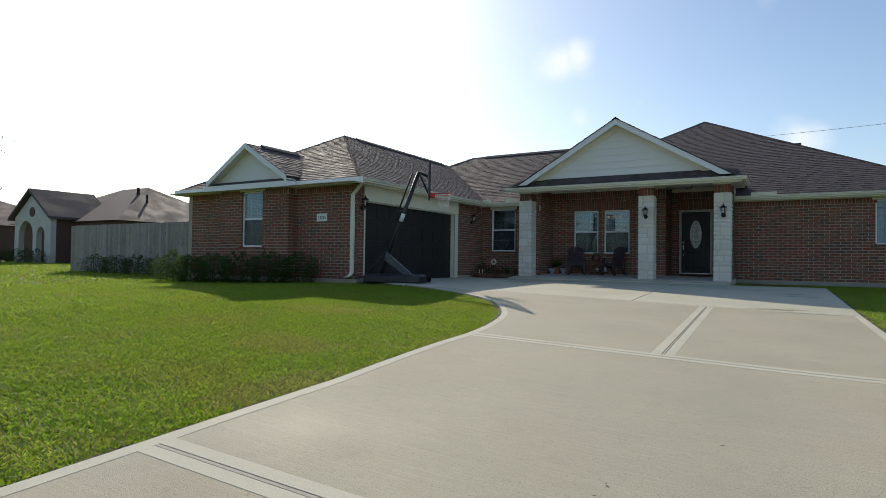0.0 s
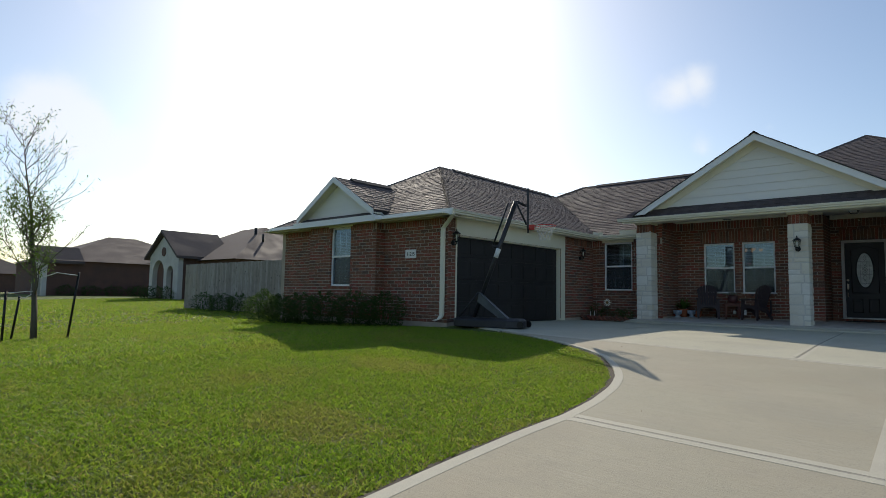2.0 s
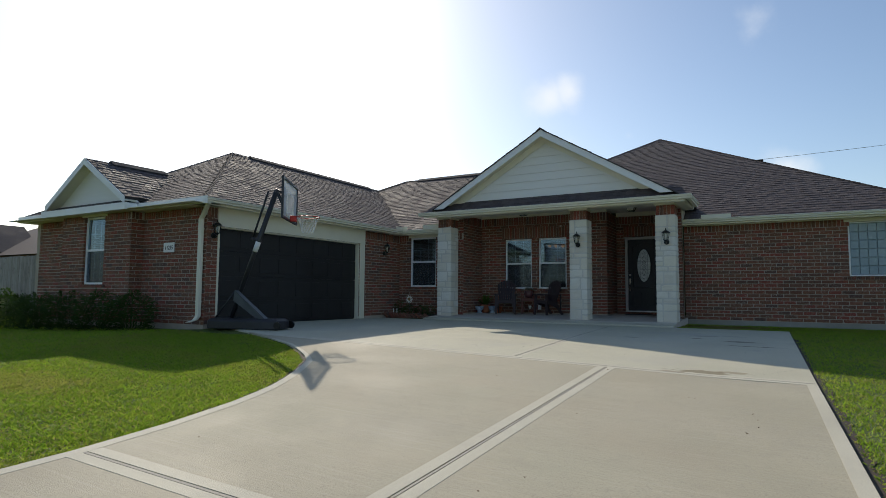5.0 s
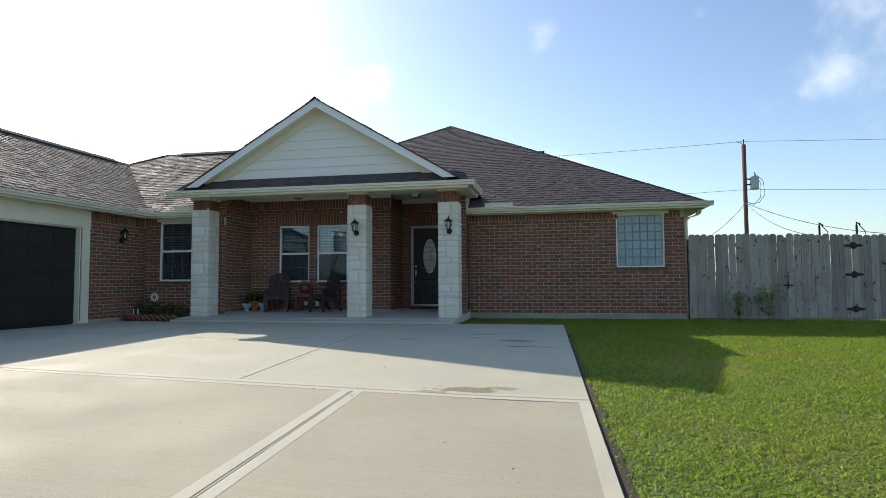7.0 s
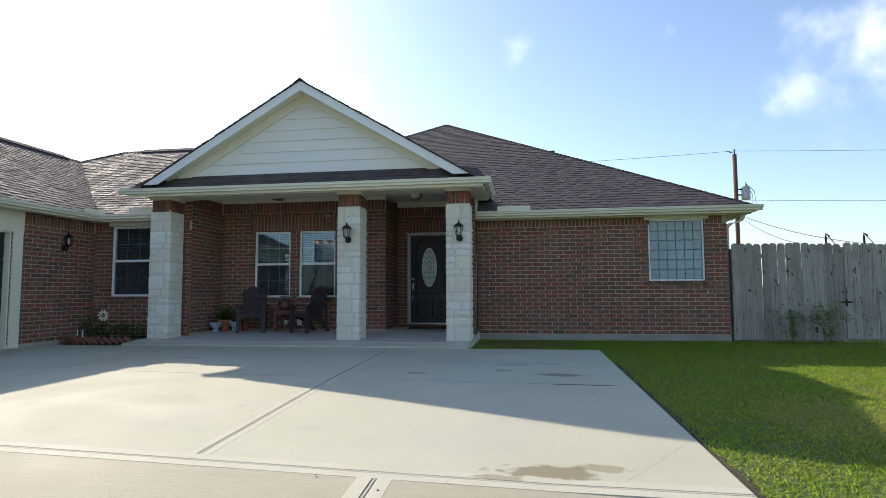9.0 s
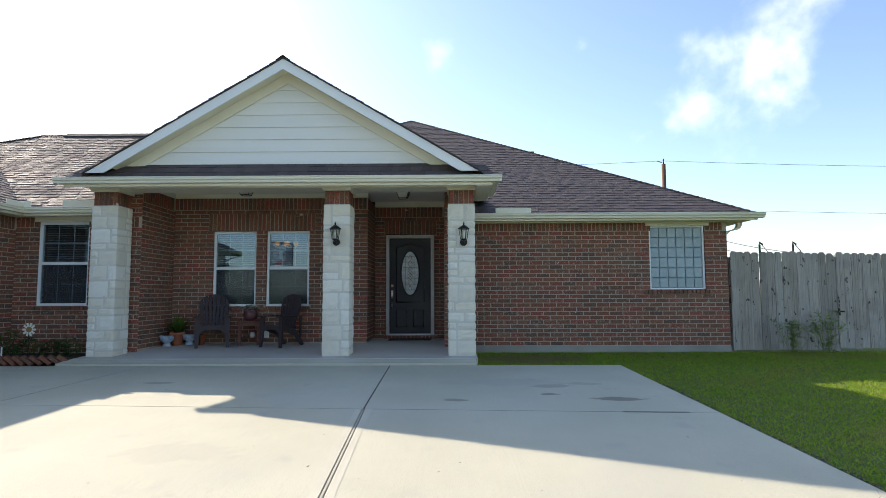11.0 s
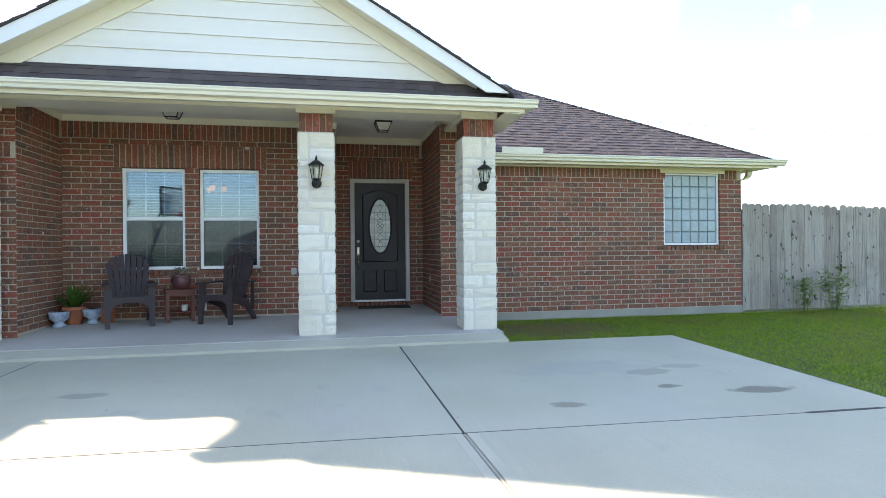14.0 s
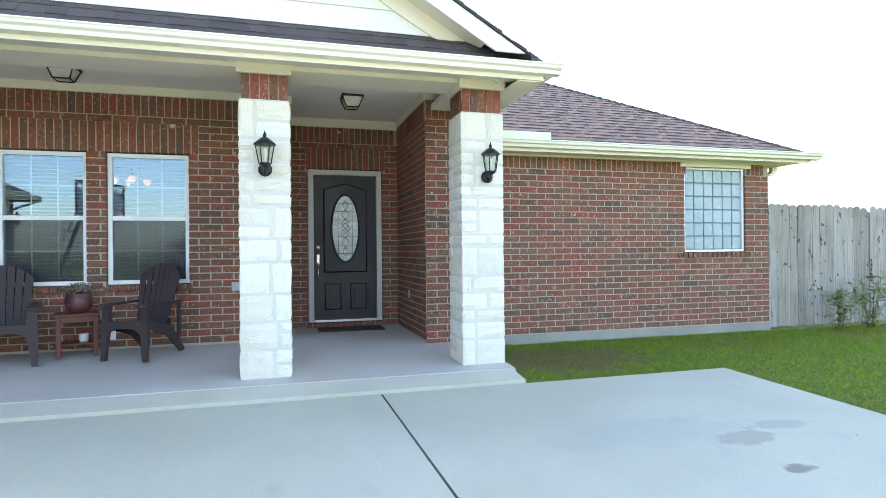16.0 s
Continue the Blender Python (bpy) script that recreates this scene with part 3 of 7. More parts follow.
def brick_wall(name, m, length, z0, z1, holes=(), heads=(), sills=(), top_soldier=0.2, thick=0.2, near=None, label="", phase=0.0, brick0=None):
    """A brick-faced wall. holes: openings; heads: panels of bricks on end; sills: rows of bricks on edge; near: the stretch whose bricks are single pieces."""
    wall = structure(name, wall_body(length, z0, z1, holes, thick), M_MORTAR, label)
    wall.matrix_basis = m
    rects, ledge = [], []
    zt = z1 - top_soldier
    if top_soldier > 0.05:
        base = brick0 if brick0 is not None else z0
        zt = base + round((zt - base) / COURSE) * COURSE + 0.002
    blocks = [tuple(h) for h in holes] + [tuple(h) for h in heads] + [tuple(s) for s in sills]
    z, k = (brick0 if brick0 is not None else z0), 0
    while z + 0.03 < zt:
        h = min(COURSE - MORT, zt - z - MORT)
        off = (phase + (BLEN / 2 if k % 2 else 0.0)) % BLEN
        spans = [(0.0, length)]
        for a, b, c, d in blocks:
            if c < z + h * 0.6 and d > z + h * 0.4:
                nxt = []
                for s, e in spans:
                    if b <= s or a >= e:
                        nxt.append((s, e))
                        continue
                    if a - s > 0.03:
                        nxt.append((s, a))
                    if e - b > 0.03:
                        nxt.append((b, e))
                spans = nxt
        for s, e in spans:
            u = off - BLEN * math.ceil((off - s) / BLEN)
            cuts = [s]
            while u < e:
                if s + 0.06 < u < e - 0.06:
                    cuts.append(u)
                u += BLEN
            cuts.append(e)
            for a, b in zip(cuts, cuts[1:]):
                a2, b2 = (a + 0.0075 if a > s + 1e-6 else a), (b - 0.0075 if b < e - 1e-6 else b)
                if b2 - a2 > 0.03:
                    rects.append((a2, b2, z + MORT / 2, z + MORT / 2 + h))
        z += COURSE
        k += 1
    if top_soldier > 0.05:
        for i in range(int(length / COURSE)):
            a = i * COURSE
            if any(h[0] < a + 0.04 < h[1] and h[3] > zt + 0.05 for h in holes):
                continue
            rects.append((a + MORT / 2, a + COURSE - MORT / 2, zt + 0.004, z1 - 0.004))
    for a, b, c, d in heads:
        n = max(1, round((b - a) / COURSE))
        w = (b - a) / n
        for i in range(n):
            rects.append((a + i * w + MORT / 2, a + (i + 1) * w - MORT / 2, c + 0.005, d - 0.005))
    for a, b, c, d in sills:
        n = max(1, round((b - a) / COURSE))
        w = (b - a) / n
        for i in range(n):
            ledge.append((a + i * w + MORT / 2, a + (i + 1) * w - MORT / 2, c + 0.004, d - 0.002))
    rng = random.Random(len(rects))
    V, F, count = [], [], 0
    for a, b, c, d in rects + ledge:
        u, zz = (a + b) / 2, (c + d) / 2
        proud = 0.0048 + rng.uniform(-0.0015, 0.0015) + (0.028 if (a, b, c, d) in ledge else 0.0)
        w, h = b - a, d - c
        if near and count < 300 and near[0] <= u <= near[1] and near[2] <= zz <= near[3]:
            ob = new("brick", brick_mesh(round(w, 2) if not 0.235 < w < 0.242 else BLEN - 0.015, h, 0.11, M_BRICK))
            ob.parent = wall
            ob.location = (u, -proud, zz)
            count += 1
        else:
            bv, bf = brick_raw(w, h, 0.11, 0.003)
            n = len(V)
            V += [(x + u, y - proud, q + zz) for x, y, q in bv]
            F += [tuple(i + n for i in f) for f in bf]
    if V:
        ob = from_arrays("brickwork", V, F, M_BRICKS, wall)
        ob["kind"] = "stuff"
    return wall


BT = 2.88   # top of the brickwork under the low eaves
# garage wing
brick_wall("wall_garage_bay", pose(-13.25, 10.42, 0), 2.795, 0.32, BT, holes=[(0.95, 1.8, 1.27, 2.84)], sills=[(0.85, 1.9, 1.19, 1.265)],
           label="red brick garage bay with one window", brick0=0.44)
brick_wall("wall_garage_front", pose(-10.45, 10.72, 0), 2.15, 0.32, BT, label="red brick garage front beside the bay", brick0=0.44, near=(0.5, 2.2, 0.5, 2.9))
brick_wall("wall_garage_left", pose(-14.95, 10.72, 0), 1.7, 0.32, BT, label="red brick garage front end", brick0=0.44)
brick_wall("wall_bay_return", pose(-10.45, 10.425, 0, 0, 0, 90), 0.3, 0.32, BT, label="narrow brick return of the garage bay", brick0=0.44)
brick_wall("wall_garage_side", pose(-8.3, 10.725, 0, 0, 0, 90), 7.03, 0.3, BT, holes=[(0.28, 5.03, 0.2, 2.5)], label="red brick garage wall around the wide door",
           brick0=0.46, near=(4.9, 7.1, 0.4, 2.9))
# house front
brick_wall("wall_left_front", pose(-8.3, 17.755, 0), 2.245, 0.3, BT, holes=[(0.4, 1.32, 1.31, 2.8)], sills=[(0.35, 1.37, 1.235, 1.305)], top_soldier=0.2,
           label="red brick wall with a white window by the flower bed", brick0=0.5)
brick_wall("wall_porch_end", pose(-6.30, 17.755, 0), 0.245, BT, 3.288, label="red brick end of the porch wall under the beam", top_soldier=0.0)
brick_wall("wall_porch_left", pose(-6.05, 17.76, 0, 0, 0, 90), 1.21, 0.45, 3.41, label="red brick side wall of the porch", brick0=0.55, near=(0, 1.3, 0.5, 3.4), top_soldier=0.22)
brick_wall("wall_porch", pose(-6.05, 18.97, 0), 3.835, 0.45, 3.41, holes=[(0.78, 1.64, 1.27, 2.75), (1.84, 2.69, 1.27, 2.75)],
           heads=[(0.68, 2.80, 2.756, 3.1)], sills=[(0.74, 1.68, 1.19, 1.262), (1.80, 2.73, 1.19, 1.262)], top_soldier=0.22,
           label="red brick porch wall with two white windows", brick0=0.57, near=(0.2, 3.0, 0.55, 2.6))
brick_wall("wall_alcove_left", pose(-2.21, 18.975, 0, 0, 0, 90), 1.08, 0.45, 3.41, label="red brick side of the entry", brick0=0.57, top_soldier=0.22)
brick_wall("wall_entry", pose(-2.2, 20.055, 0), 1.51, 0.45, 3.38, holes=[(0.23, 1.28, 0.62, 2.78)], heads=[(0.2, 1.33, 2.785, 3.1)], sills=[(0.2, 1.33, 0.55, 0.615)], top_soldier=0.22,
           label="red brick entry wall around the front door", brick0=0.555, near=(0, 1.6, 0.5, 3.4))
brick_wall("wall_alcove_right", pose(-0.69, 20.05, 0, 0, 0, -90), 1.675, 0.45, 3.41, label="red brick side of the entry", brick0=0.555, near=(0.1, 1.7, 0.6, 2.6), top_soldier=0.22)
brick_wall("wall_entry_pier", pose(-0.685, 18.37, 0), 0.5, 0.4, 3.41, label="red brick end of the entry wall", brick0=0.5, top_soldier=0.22)
brick_wall("wall_right_front", pose(-0.19, 18.81, 0), 4.955, 0.3, BT, holes=[(3.46, 4.53, 1.57, 2.86)], sills=[(3.33, 4.66, 1.485, 1.562)],
           label="long red brick front wall with a glass block window", brick0=0.505, near=(0.6, 3.3, 0.5, 1.75))
brick_wall("wall_right_side", pose(4.77, 18.815, 0, 0, 0, 90), 9.0, 0.3, BT, label="red brick end wall", brick0=0.505)
# plain closing walls and a strip of concrete footing
structure("wall_garage_west", bx(-15.15, -14.95, 10.74, 22, 0.2, BT), M_MORTAR, "plain garage end wall")
structure("wall_back", bx(-15.15, 4.97, 29.0, 29.2, 0.2, BT), M_MORTAR, "plain back wall")
structure("foundation", bx(-0.18, 4.775, 18.803, 18.83, 0.2, 0.5), M_FOUND, "low grey concrete footing under the brick")

# ---- roofs ----
ZE, SL = 2.98, 0.575


def cross_roof_row(poly, v):
    """Where a level line at height v crosses the outline: its least and greatest u."""
    us = []
    n = len(poly)
    for i in range(n):
        (a, b), (c, d) = poly[i], poly[(i + 1) % n]
        if (b - v) * (d - v) <= 0 and abs(d - b) > 1e-6:
            us.append(a + (c - a) * (v - b) / (d - b))
        elif abs(b - v) < 1e-6:
            us.append(a)
    return (min(us), max(us)) if len(us) > 1 else None


ROW = 0.143


def roof_face(name, pts, label="", near=None, thick=0.1):
    """A shingled roof plane. The first two points are the eave, left to right as seen from outside."""
    P = [Vector(p) for p in pts]
    U = (P[1] - P[0]).normalized()
    N = U.cross(P[-1] - P[0]).normalized()
    if N.z < 0:
        N = -N
    S = N.cross(U).normalized()
    if S.z < 0:
        S = -S
    poly = [((p - P[0]).dot(U), (p - P[0]).dot(S)) for p in P]
    bm = bmesh.new()
    extrude_poly(bm, [p - N * 0.004 for p in P], -N * thick)
    roof = structure(name, bm, M_DECK, label)
    vmax = max(q[1] for q in poly)
    rng = random.Random(len(pts) * 100 + int(vmax * 10))
    V, F, v, cnt = [], [], 0.0, 0
    while v < vmax - 0.02:
        r0 = cross_roof_row(poly, min(v + 0.001, vmax))
        r1 = cross_roof_row(poly, min(v + ROW, vmax - 0.001))
        if r0 and r1:
            lo, hi = min(r0[0], r1[0]), max(r0[1], r1[1])
            u, tab = lo - rng.random() * 0.2, rng.random() < 0.5
            while u < hi:
                w = rng.uniform(0.09, 0.21)
                tab = not tab if rng.random() < 0.85 else tab
                a, b = max(u, lo), min(u + w, hi)
                u += w
                if b - a < 0.03:
                    continue
                up = min(ROW + 0.012, vmax - v)
                lift = (0.0115 if tab else 0.0055) + rng.random() * 0.003
                # trim the sloping ends along hips and valleys
                a0, b0 = max(a, r0[0]), min(b, r0[1])
                a1, b1 = max(a, r1[0]), min(b, r1[1])
                if b0 - a0 < 0.01 and b1 - a1 < 0.01:
                    continue
                a0, b0 = (a0, b0) if b0 > a0 else ((a0 + b0) / 2, (a0 + b0) / 2 + 0.002)
                a1, b1 = (a1, b1) if b1 > a1 else ((a1 + b1) / 2, (a1 + b1) / 2 + 0.002)
                q = [P[0] + U * uu + S * vv + N * hh for uu, vv, hh in ((a0, v, -0.004), (b0, v, -0.004), (b0, v, lift), (a0, v, lift), (a1, v + up, 0.002), (b1, v + up, 0.002))]
                fc = [(0, 1, 2, 3), (3, 2, 5, 4), (0, 3, 4), (1, 5, 2)]
                if near and cnt < 280 and near(*((q[2] + q[3]) / 2)):
                    me = bpy.data.meshes.new("shingle")
                    me.from_pydata([tuple(p - q[0]) for p in q], [], fc)
                    me.materials.append(M_SHINGLE)
                    ob = new("shingle", me)
                    ob.parent, ob.location = roof, q[0]
                    cnt += 1
                else:
                    n = len(V)
                    V += [tuple(p) for p in q]
                    F += [tuple(i + n for i in f) for f in fc]
        v += ROW
    ob = from_arrays("shingles", V, F, M_SHINGLES, roof)
    ob["kind"] = "stuff"
    return roof


def ridge_caps(parent, a, b, n1, n2, w=0.14):
    """Bent cap shingles along a hip or ridge from a up to b; n1 and n2 point down the two slopes."""
    a, b = Vector(a), Vector(b)
    d = (b - a).normalized()
    L = (b - a).length
    n1, n2 = Vector(n1).normalized(), Vector(n2).normalized()
    V, F = [], []
    s = 0.0
    while s < L:
        e = min(s + 0.16, L)
        for q, h in ((s, 0.022), (e, 0.012)):
            p = a + d * q
            V += [tuple(p + n1 * w + Vector((0, 0, h - 0.004))), tuple(p + Vector((0, 0, h + 0.012))), tuple(p + n2 * w + Vector((0, 0, h - 0.004)))]
        n = len(V) - 6
        F += [(n, n + 1, n + 4, n + 3), (n + 1, n + 2, n + 5, n + 4), (n, n + 3, n + 4, n + 1)]
        s += 0.142
    ob = from_arrays("ridge_caps", V, F, M_SHINGLES, parent)
    ob["kind"] = "stuff"


GX0, GX1, GY0 = -15.3, -7.95, 10.36      # garage eaves
GR = (GX0 + GX1) / 2                      # garage ridge
GH = (GX1 - GX0) / 2
GZ = ZE + SL * GH
MY = 17.4                                 # eave over the left front
VT = (GR, MY + (GX1 - GR), GZ)            # top of the valley
ra = roof_face("roof_garage_front", [(GX0, GY0, ZE), (GX1, GY0, ZE), (GR, GY0 + GH, GZ)], "brown shingled front hip of the garage roof")
rb = roof_face("roof_garage_side", [(GX1, GY0, ZE), (GX1, MY, ZE), VT, (GR, GY0 + GH, GZ)], "brown shingled garage roof slope over the wide door")
roof_face("roof_garage_west", [(GX0, 25.0, ZE), (GX0, GY0, ZE), (GR, GY0 + GH, GZ), (GR, 25.0, GZ)], "far slope of the garage roof")
ridge_caps(ra, (GX1, GY0, ZE), (GR, GY0 + GH, GZ), (-1, -0.2, -0.35), (0.2, 1, -0.35))
ridge_caps(ra, (GX0, GY0, ZE), (GR, GY0 + GH, GZ), (-0.2, 1, -0.35), (1, -0.2, -0.35))
ridge_caps(rb, (GR, GY0 + GH, GZ), VT, (-1, 0, -SL), (1, 0, -SL))
LZ = 5.50
LR = MY + (LZ - ZE) / SL
LX = -10.8
PB = 3.66   # the main slopes stop here above the porch
rc = roof_face("roof_left_front", [(GX1, MY, ZE), (-6.75, MY, ZE), (-6.75, MY + (PB - ZE) / SL, PB), (-4.2, MY + (PB - ZE) / SL, PB), (-4.2, LR, LZ), (LX, LR, LZ), VT], "brown shingled roof over the left of the house")
roof_face("roof_left_back", [(-4.2, 2 * LR - MY, ZE), (LX - 4.4, 2 * LR - MY, ZE), (LX, LR, LZ), (-4.2, LR, LZ)], "back slope of the left roof")
roof_face("roof_left_hip", [(LX - 4.4, 2 * LR - MY, ZE), (LX - 4.4, MY + 0.2, ZE), (LX, LR, LZ)], "left hip of the house roof")
ridge_caps(rc, VT, (LX, LR, LZ), (-0.2, -1, -0.4), (0.4, 1, -0.4))
ridge_caps(rc, (LX, LR, LZ), (-4.2, LR, LZ), (0, -1, -SL), (0, 1, -SL))
PX, PY, PZ = -1.75, 25.08, 6.83
EX, EY = 5.2, 18.45
HK = (PB - ZE) / (PZ - ZE)
rd = roof_face("roof_right_front", [(-0.16, EY, ZE), (EX, EY, ZE), (PX, PY, PZ), (-8.4 + HK * (PX + 8.4), EY + HK * (PY - EY), PB), (-0.16, EY + HK * (PY - EY), PB)], "large brown shingled roof over the right of the house",
               near=lambda x, y, z: -0.2 < x < 4.6 and y < 20.1)
roof_face("roof_right_side", [(EX, EY, ZE), (EX, 31.7, ZE), (PX, PY, PZ)], "right slope of the big roof")
roof_face("roof_right_back", [(EX, 31.7, ZE), (-8.4, 31.7, ZE), (PX, PY, PZ)], "back slope of the big roof")
roof_face("roof_right_west", [(-8.4, 31.7, ZE), (-8.4, EY, ZE), (PX, PY, PZ)], "left slope of the big roof")
ridge_caps(rd, (EX, EY, ZE), (PX, PY, PZ), (-1, -0.2, -0.35), (0.2, 1, -0.35))
ridge_caps(rd, (-8.4, EY, ZE), (PX, PY, PZ), (-0.2, 1, -0.35), (1, -0.2, -0.35))


def ridge_vent(name, a, b, side, slope, w=0.15, h=0.045):
    """A low dark vent strip that straddles a ridge from a to b; side: level unit vector across it."""
    a, b, o = Vector(a), Vector(b), Vector((*side, 0))
    d = (b - a).normalized() * 0.02
    bm = bmesh.new()
    sect = [o * -w + Vector((0, 0, 0.02 - slope * w)), o * -w + Vector((0, 0, h - slope * w)), Vector((0, 0, h + 0.012)), o * w + Vector((0, 0, h - slope * w)), o * w + Vector((0, 0, 0.02 - slope * w))]
    extrude_poly(bm, [a + d + q for q in sect], b - a - d * 2)
    structure(name, bm, M_DECK, "low dark vent strip along the roof ridge")


ridge_vent("ridge_vent_left", (-10.2, LR, LZ), (-4.4, LR, LZ), (0, 1), SL)
ridge_vent("ridge_vent_garage", (GR, GY0 + GH + 0.6, GZ), (GR, VT[1] - 0.6, GZ), (1, 0), SL)
# porch gable
QX, QZ, QY = -3.29, 5.345, 16.695
QS = 0.59
qz = lambda x: QZ - QS * abs(x - QX)
re_ = roof_face("roof_porch_right", [(0.12, 17.06, qz(0.12)), (0.12, 24.0, qz(0.12)), (QX, 24.0, QZ), (QX, QY, QZ), (-0.08, QY, qz(-0.08))], "right slope of the porch gable roof", thick=0.012)
roof_face("roof_porch_left", [(-6.7, 24.0, qz(-6.7)), (-6.7, 17.06, qz(-6.7)), (-6.5, QY, qz(-6.5)), (QX, QY, QZ), (QX, 24.0, QZ)], "left slope of the porch gable roof", thick=0.012)
ridge_caps(re_, (QX, QY, QZ), (QX, 22.5, QZ), (-1, 0, -QS), (1, 0, -QS))
roof_face("roof_porch_skirt", [(-6.86, 16.80, 3.385), (0.16, 16.80, 3.385), (-0.05, 17.07, 3.665), (-6.55, 17.07, 3.665)], "low strip of dark shingles under the gable", thick=0.05)
# small gable over the garage bay
HX, HZ, HY, HS = -11.86, 4.17, 10.12, 0.62
hz = lambda x: HZ - HS * abs(x - HX)
yb = lambda z: GY0 + (z - ZE) / SL
for nm, x1 in (("roof_bay_right", HX + 1.62), ("roof_bay_left", HX - 1.62)):
    pts = [(x1, HY, hz(x1)), (x1, yb(hz(x1)), hz(x1)), (HX, yb(HZ), HZ), (HX, HY, HZ)]
    if x1 < HX:
        pts = [pts[1], pts[0], pts[3], pts[2]]
    roof_face(nm, pts, "small shingled gable roof over the garage bay", thick=0.06)
ridge_vent("ridge_vent_bay", (HX, HY + 0.55, HZ), (HX, yb(HZ) - 0.3, HZ), (1, 0), HS)
roof_face("roof_bay_skirt", [(-13.55, 10.1, 2.99), (-10.2, 10.1, 2.99), (-10.4, 10.36, 3.14), (-13.35, 10.36, 3.14)], "low strip of shingles under the garage gable", thick=0.04)


# ---- trim, gutters, soffits ----
def gutter(bm, a, b, z, out):
    """A K-style gutter along a wall line from a to b (x, y), hung with its back top at z, out: which way it faces."""
    o = Vector((*out, 0))
    prof = [(0, 0), (0.12, 0), (0.125, -0.012), (0.116, -0.022), (0.112, -0.045), (0.088, -0.062), (0.08, -0.095), (0.0, -0.1), (0.0, 0)]
    A, B = Vector((*a, z)), Vector((*b, z))
    ra_ = [bm.verts.new(A + o * p + Vector((0, 0, q))) for p, q in prof[:-1]]
    rb_ = [bm.verts.new(B + o * p + Vector((0, 0, q))) for p, q in prof[:-1]]
    n = len(ra_)
    for i in range(n):
        bm.faces.new((ra_[i], ra_[(i + 1) % n], rb_[(i + 1) % n], rb_[i]))
    bm.faces.new(ra_)
    bm.faces.new(rb_[::-1])
    bmesh.ops.recalc_face_normals(bm, faces=bm.faces)


for nm, a, b, z, o in (("gutter_right", (-0.16, EY + 0.01), (EX + 0.1, EY + 0.01), 3.0, (0, -1)), ("gutter_porch", (-6.98, 16.83), (0.25, 16.83), 3.39, (0, -1)),
                       ("gutter_garage", (GX1 - 0.01, GY0), (GX1 - 0.01, MY), 3.0, (1, 0)), ("gutter_left", (GX1 - 0.01, MY + 0.01), (-6.63, MY + 0.01), 3.0, (0, -1)),
                       ("gutter_east", (EX - 0.01, EY), (EX - 0.01, 30.0), 3.0, (1, 0)), ("gutter_porch_right", (0.125, 16.83), (0.125, 18.3), 3.387, (1, 0))):
    bm = bmesh.new()
    gutter(bm, a, b, z, o)
    structure(nm, bm, M_TRIM, "cream painted metal gutter")

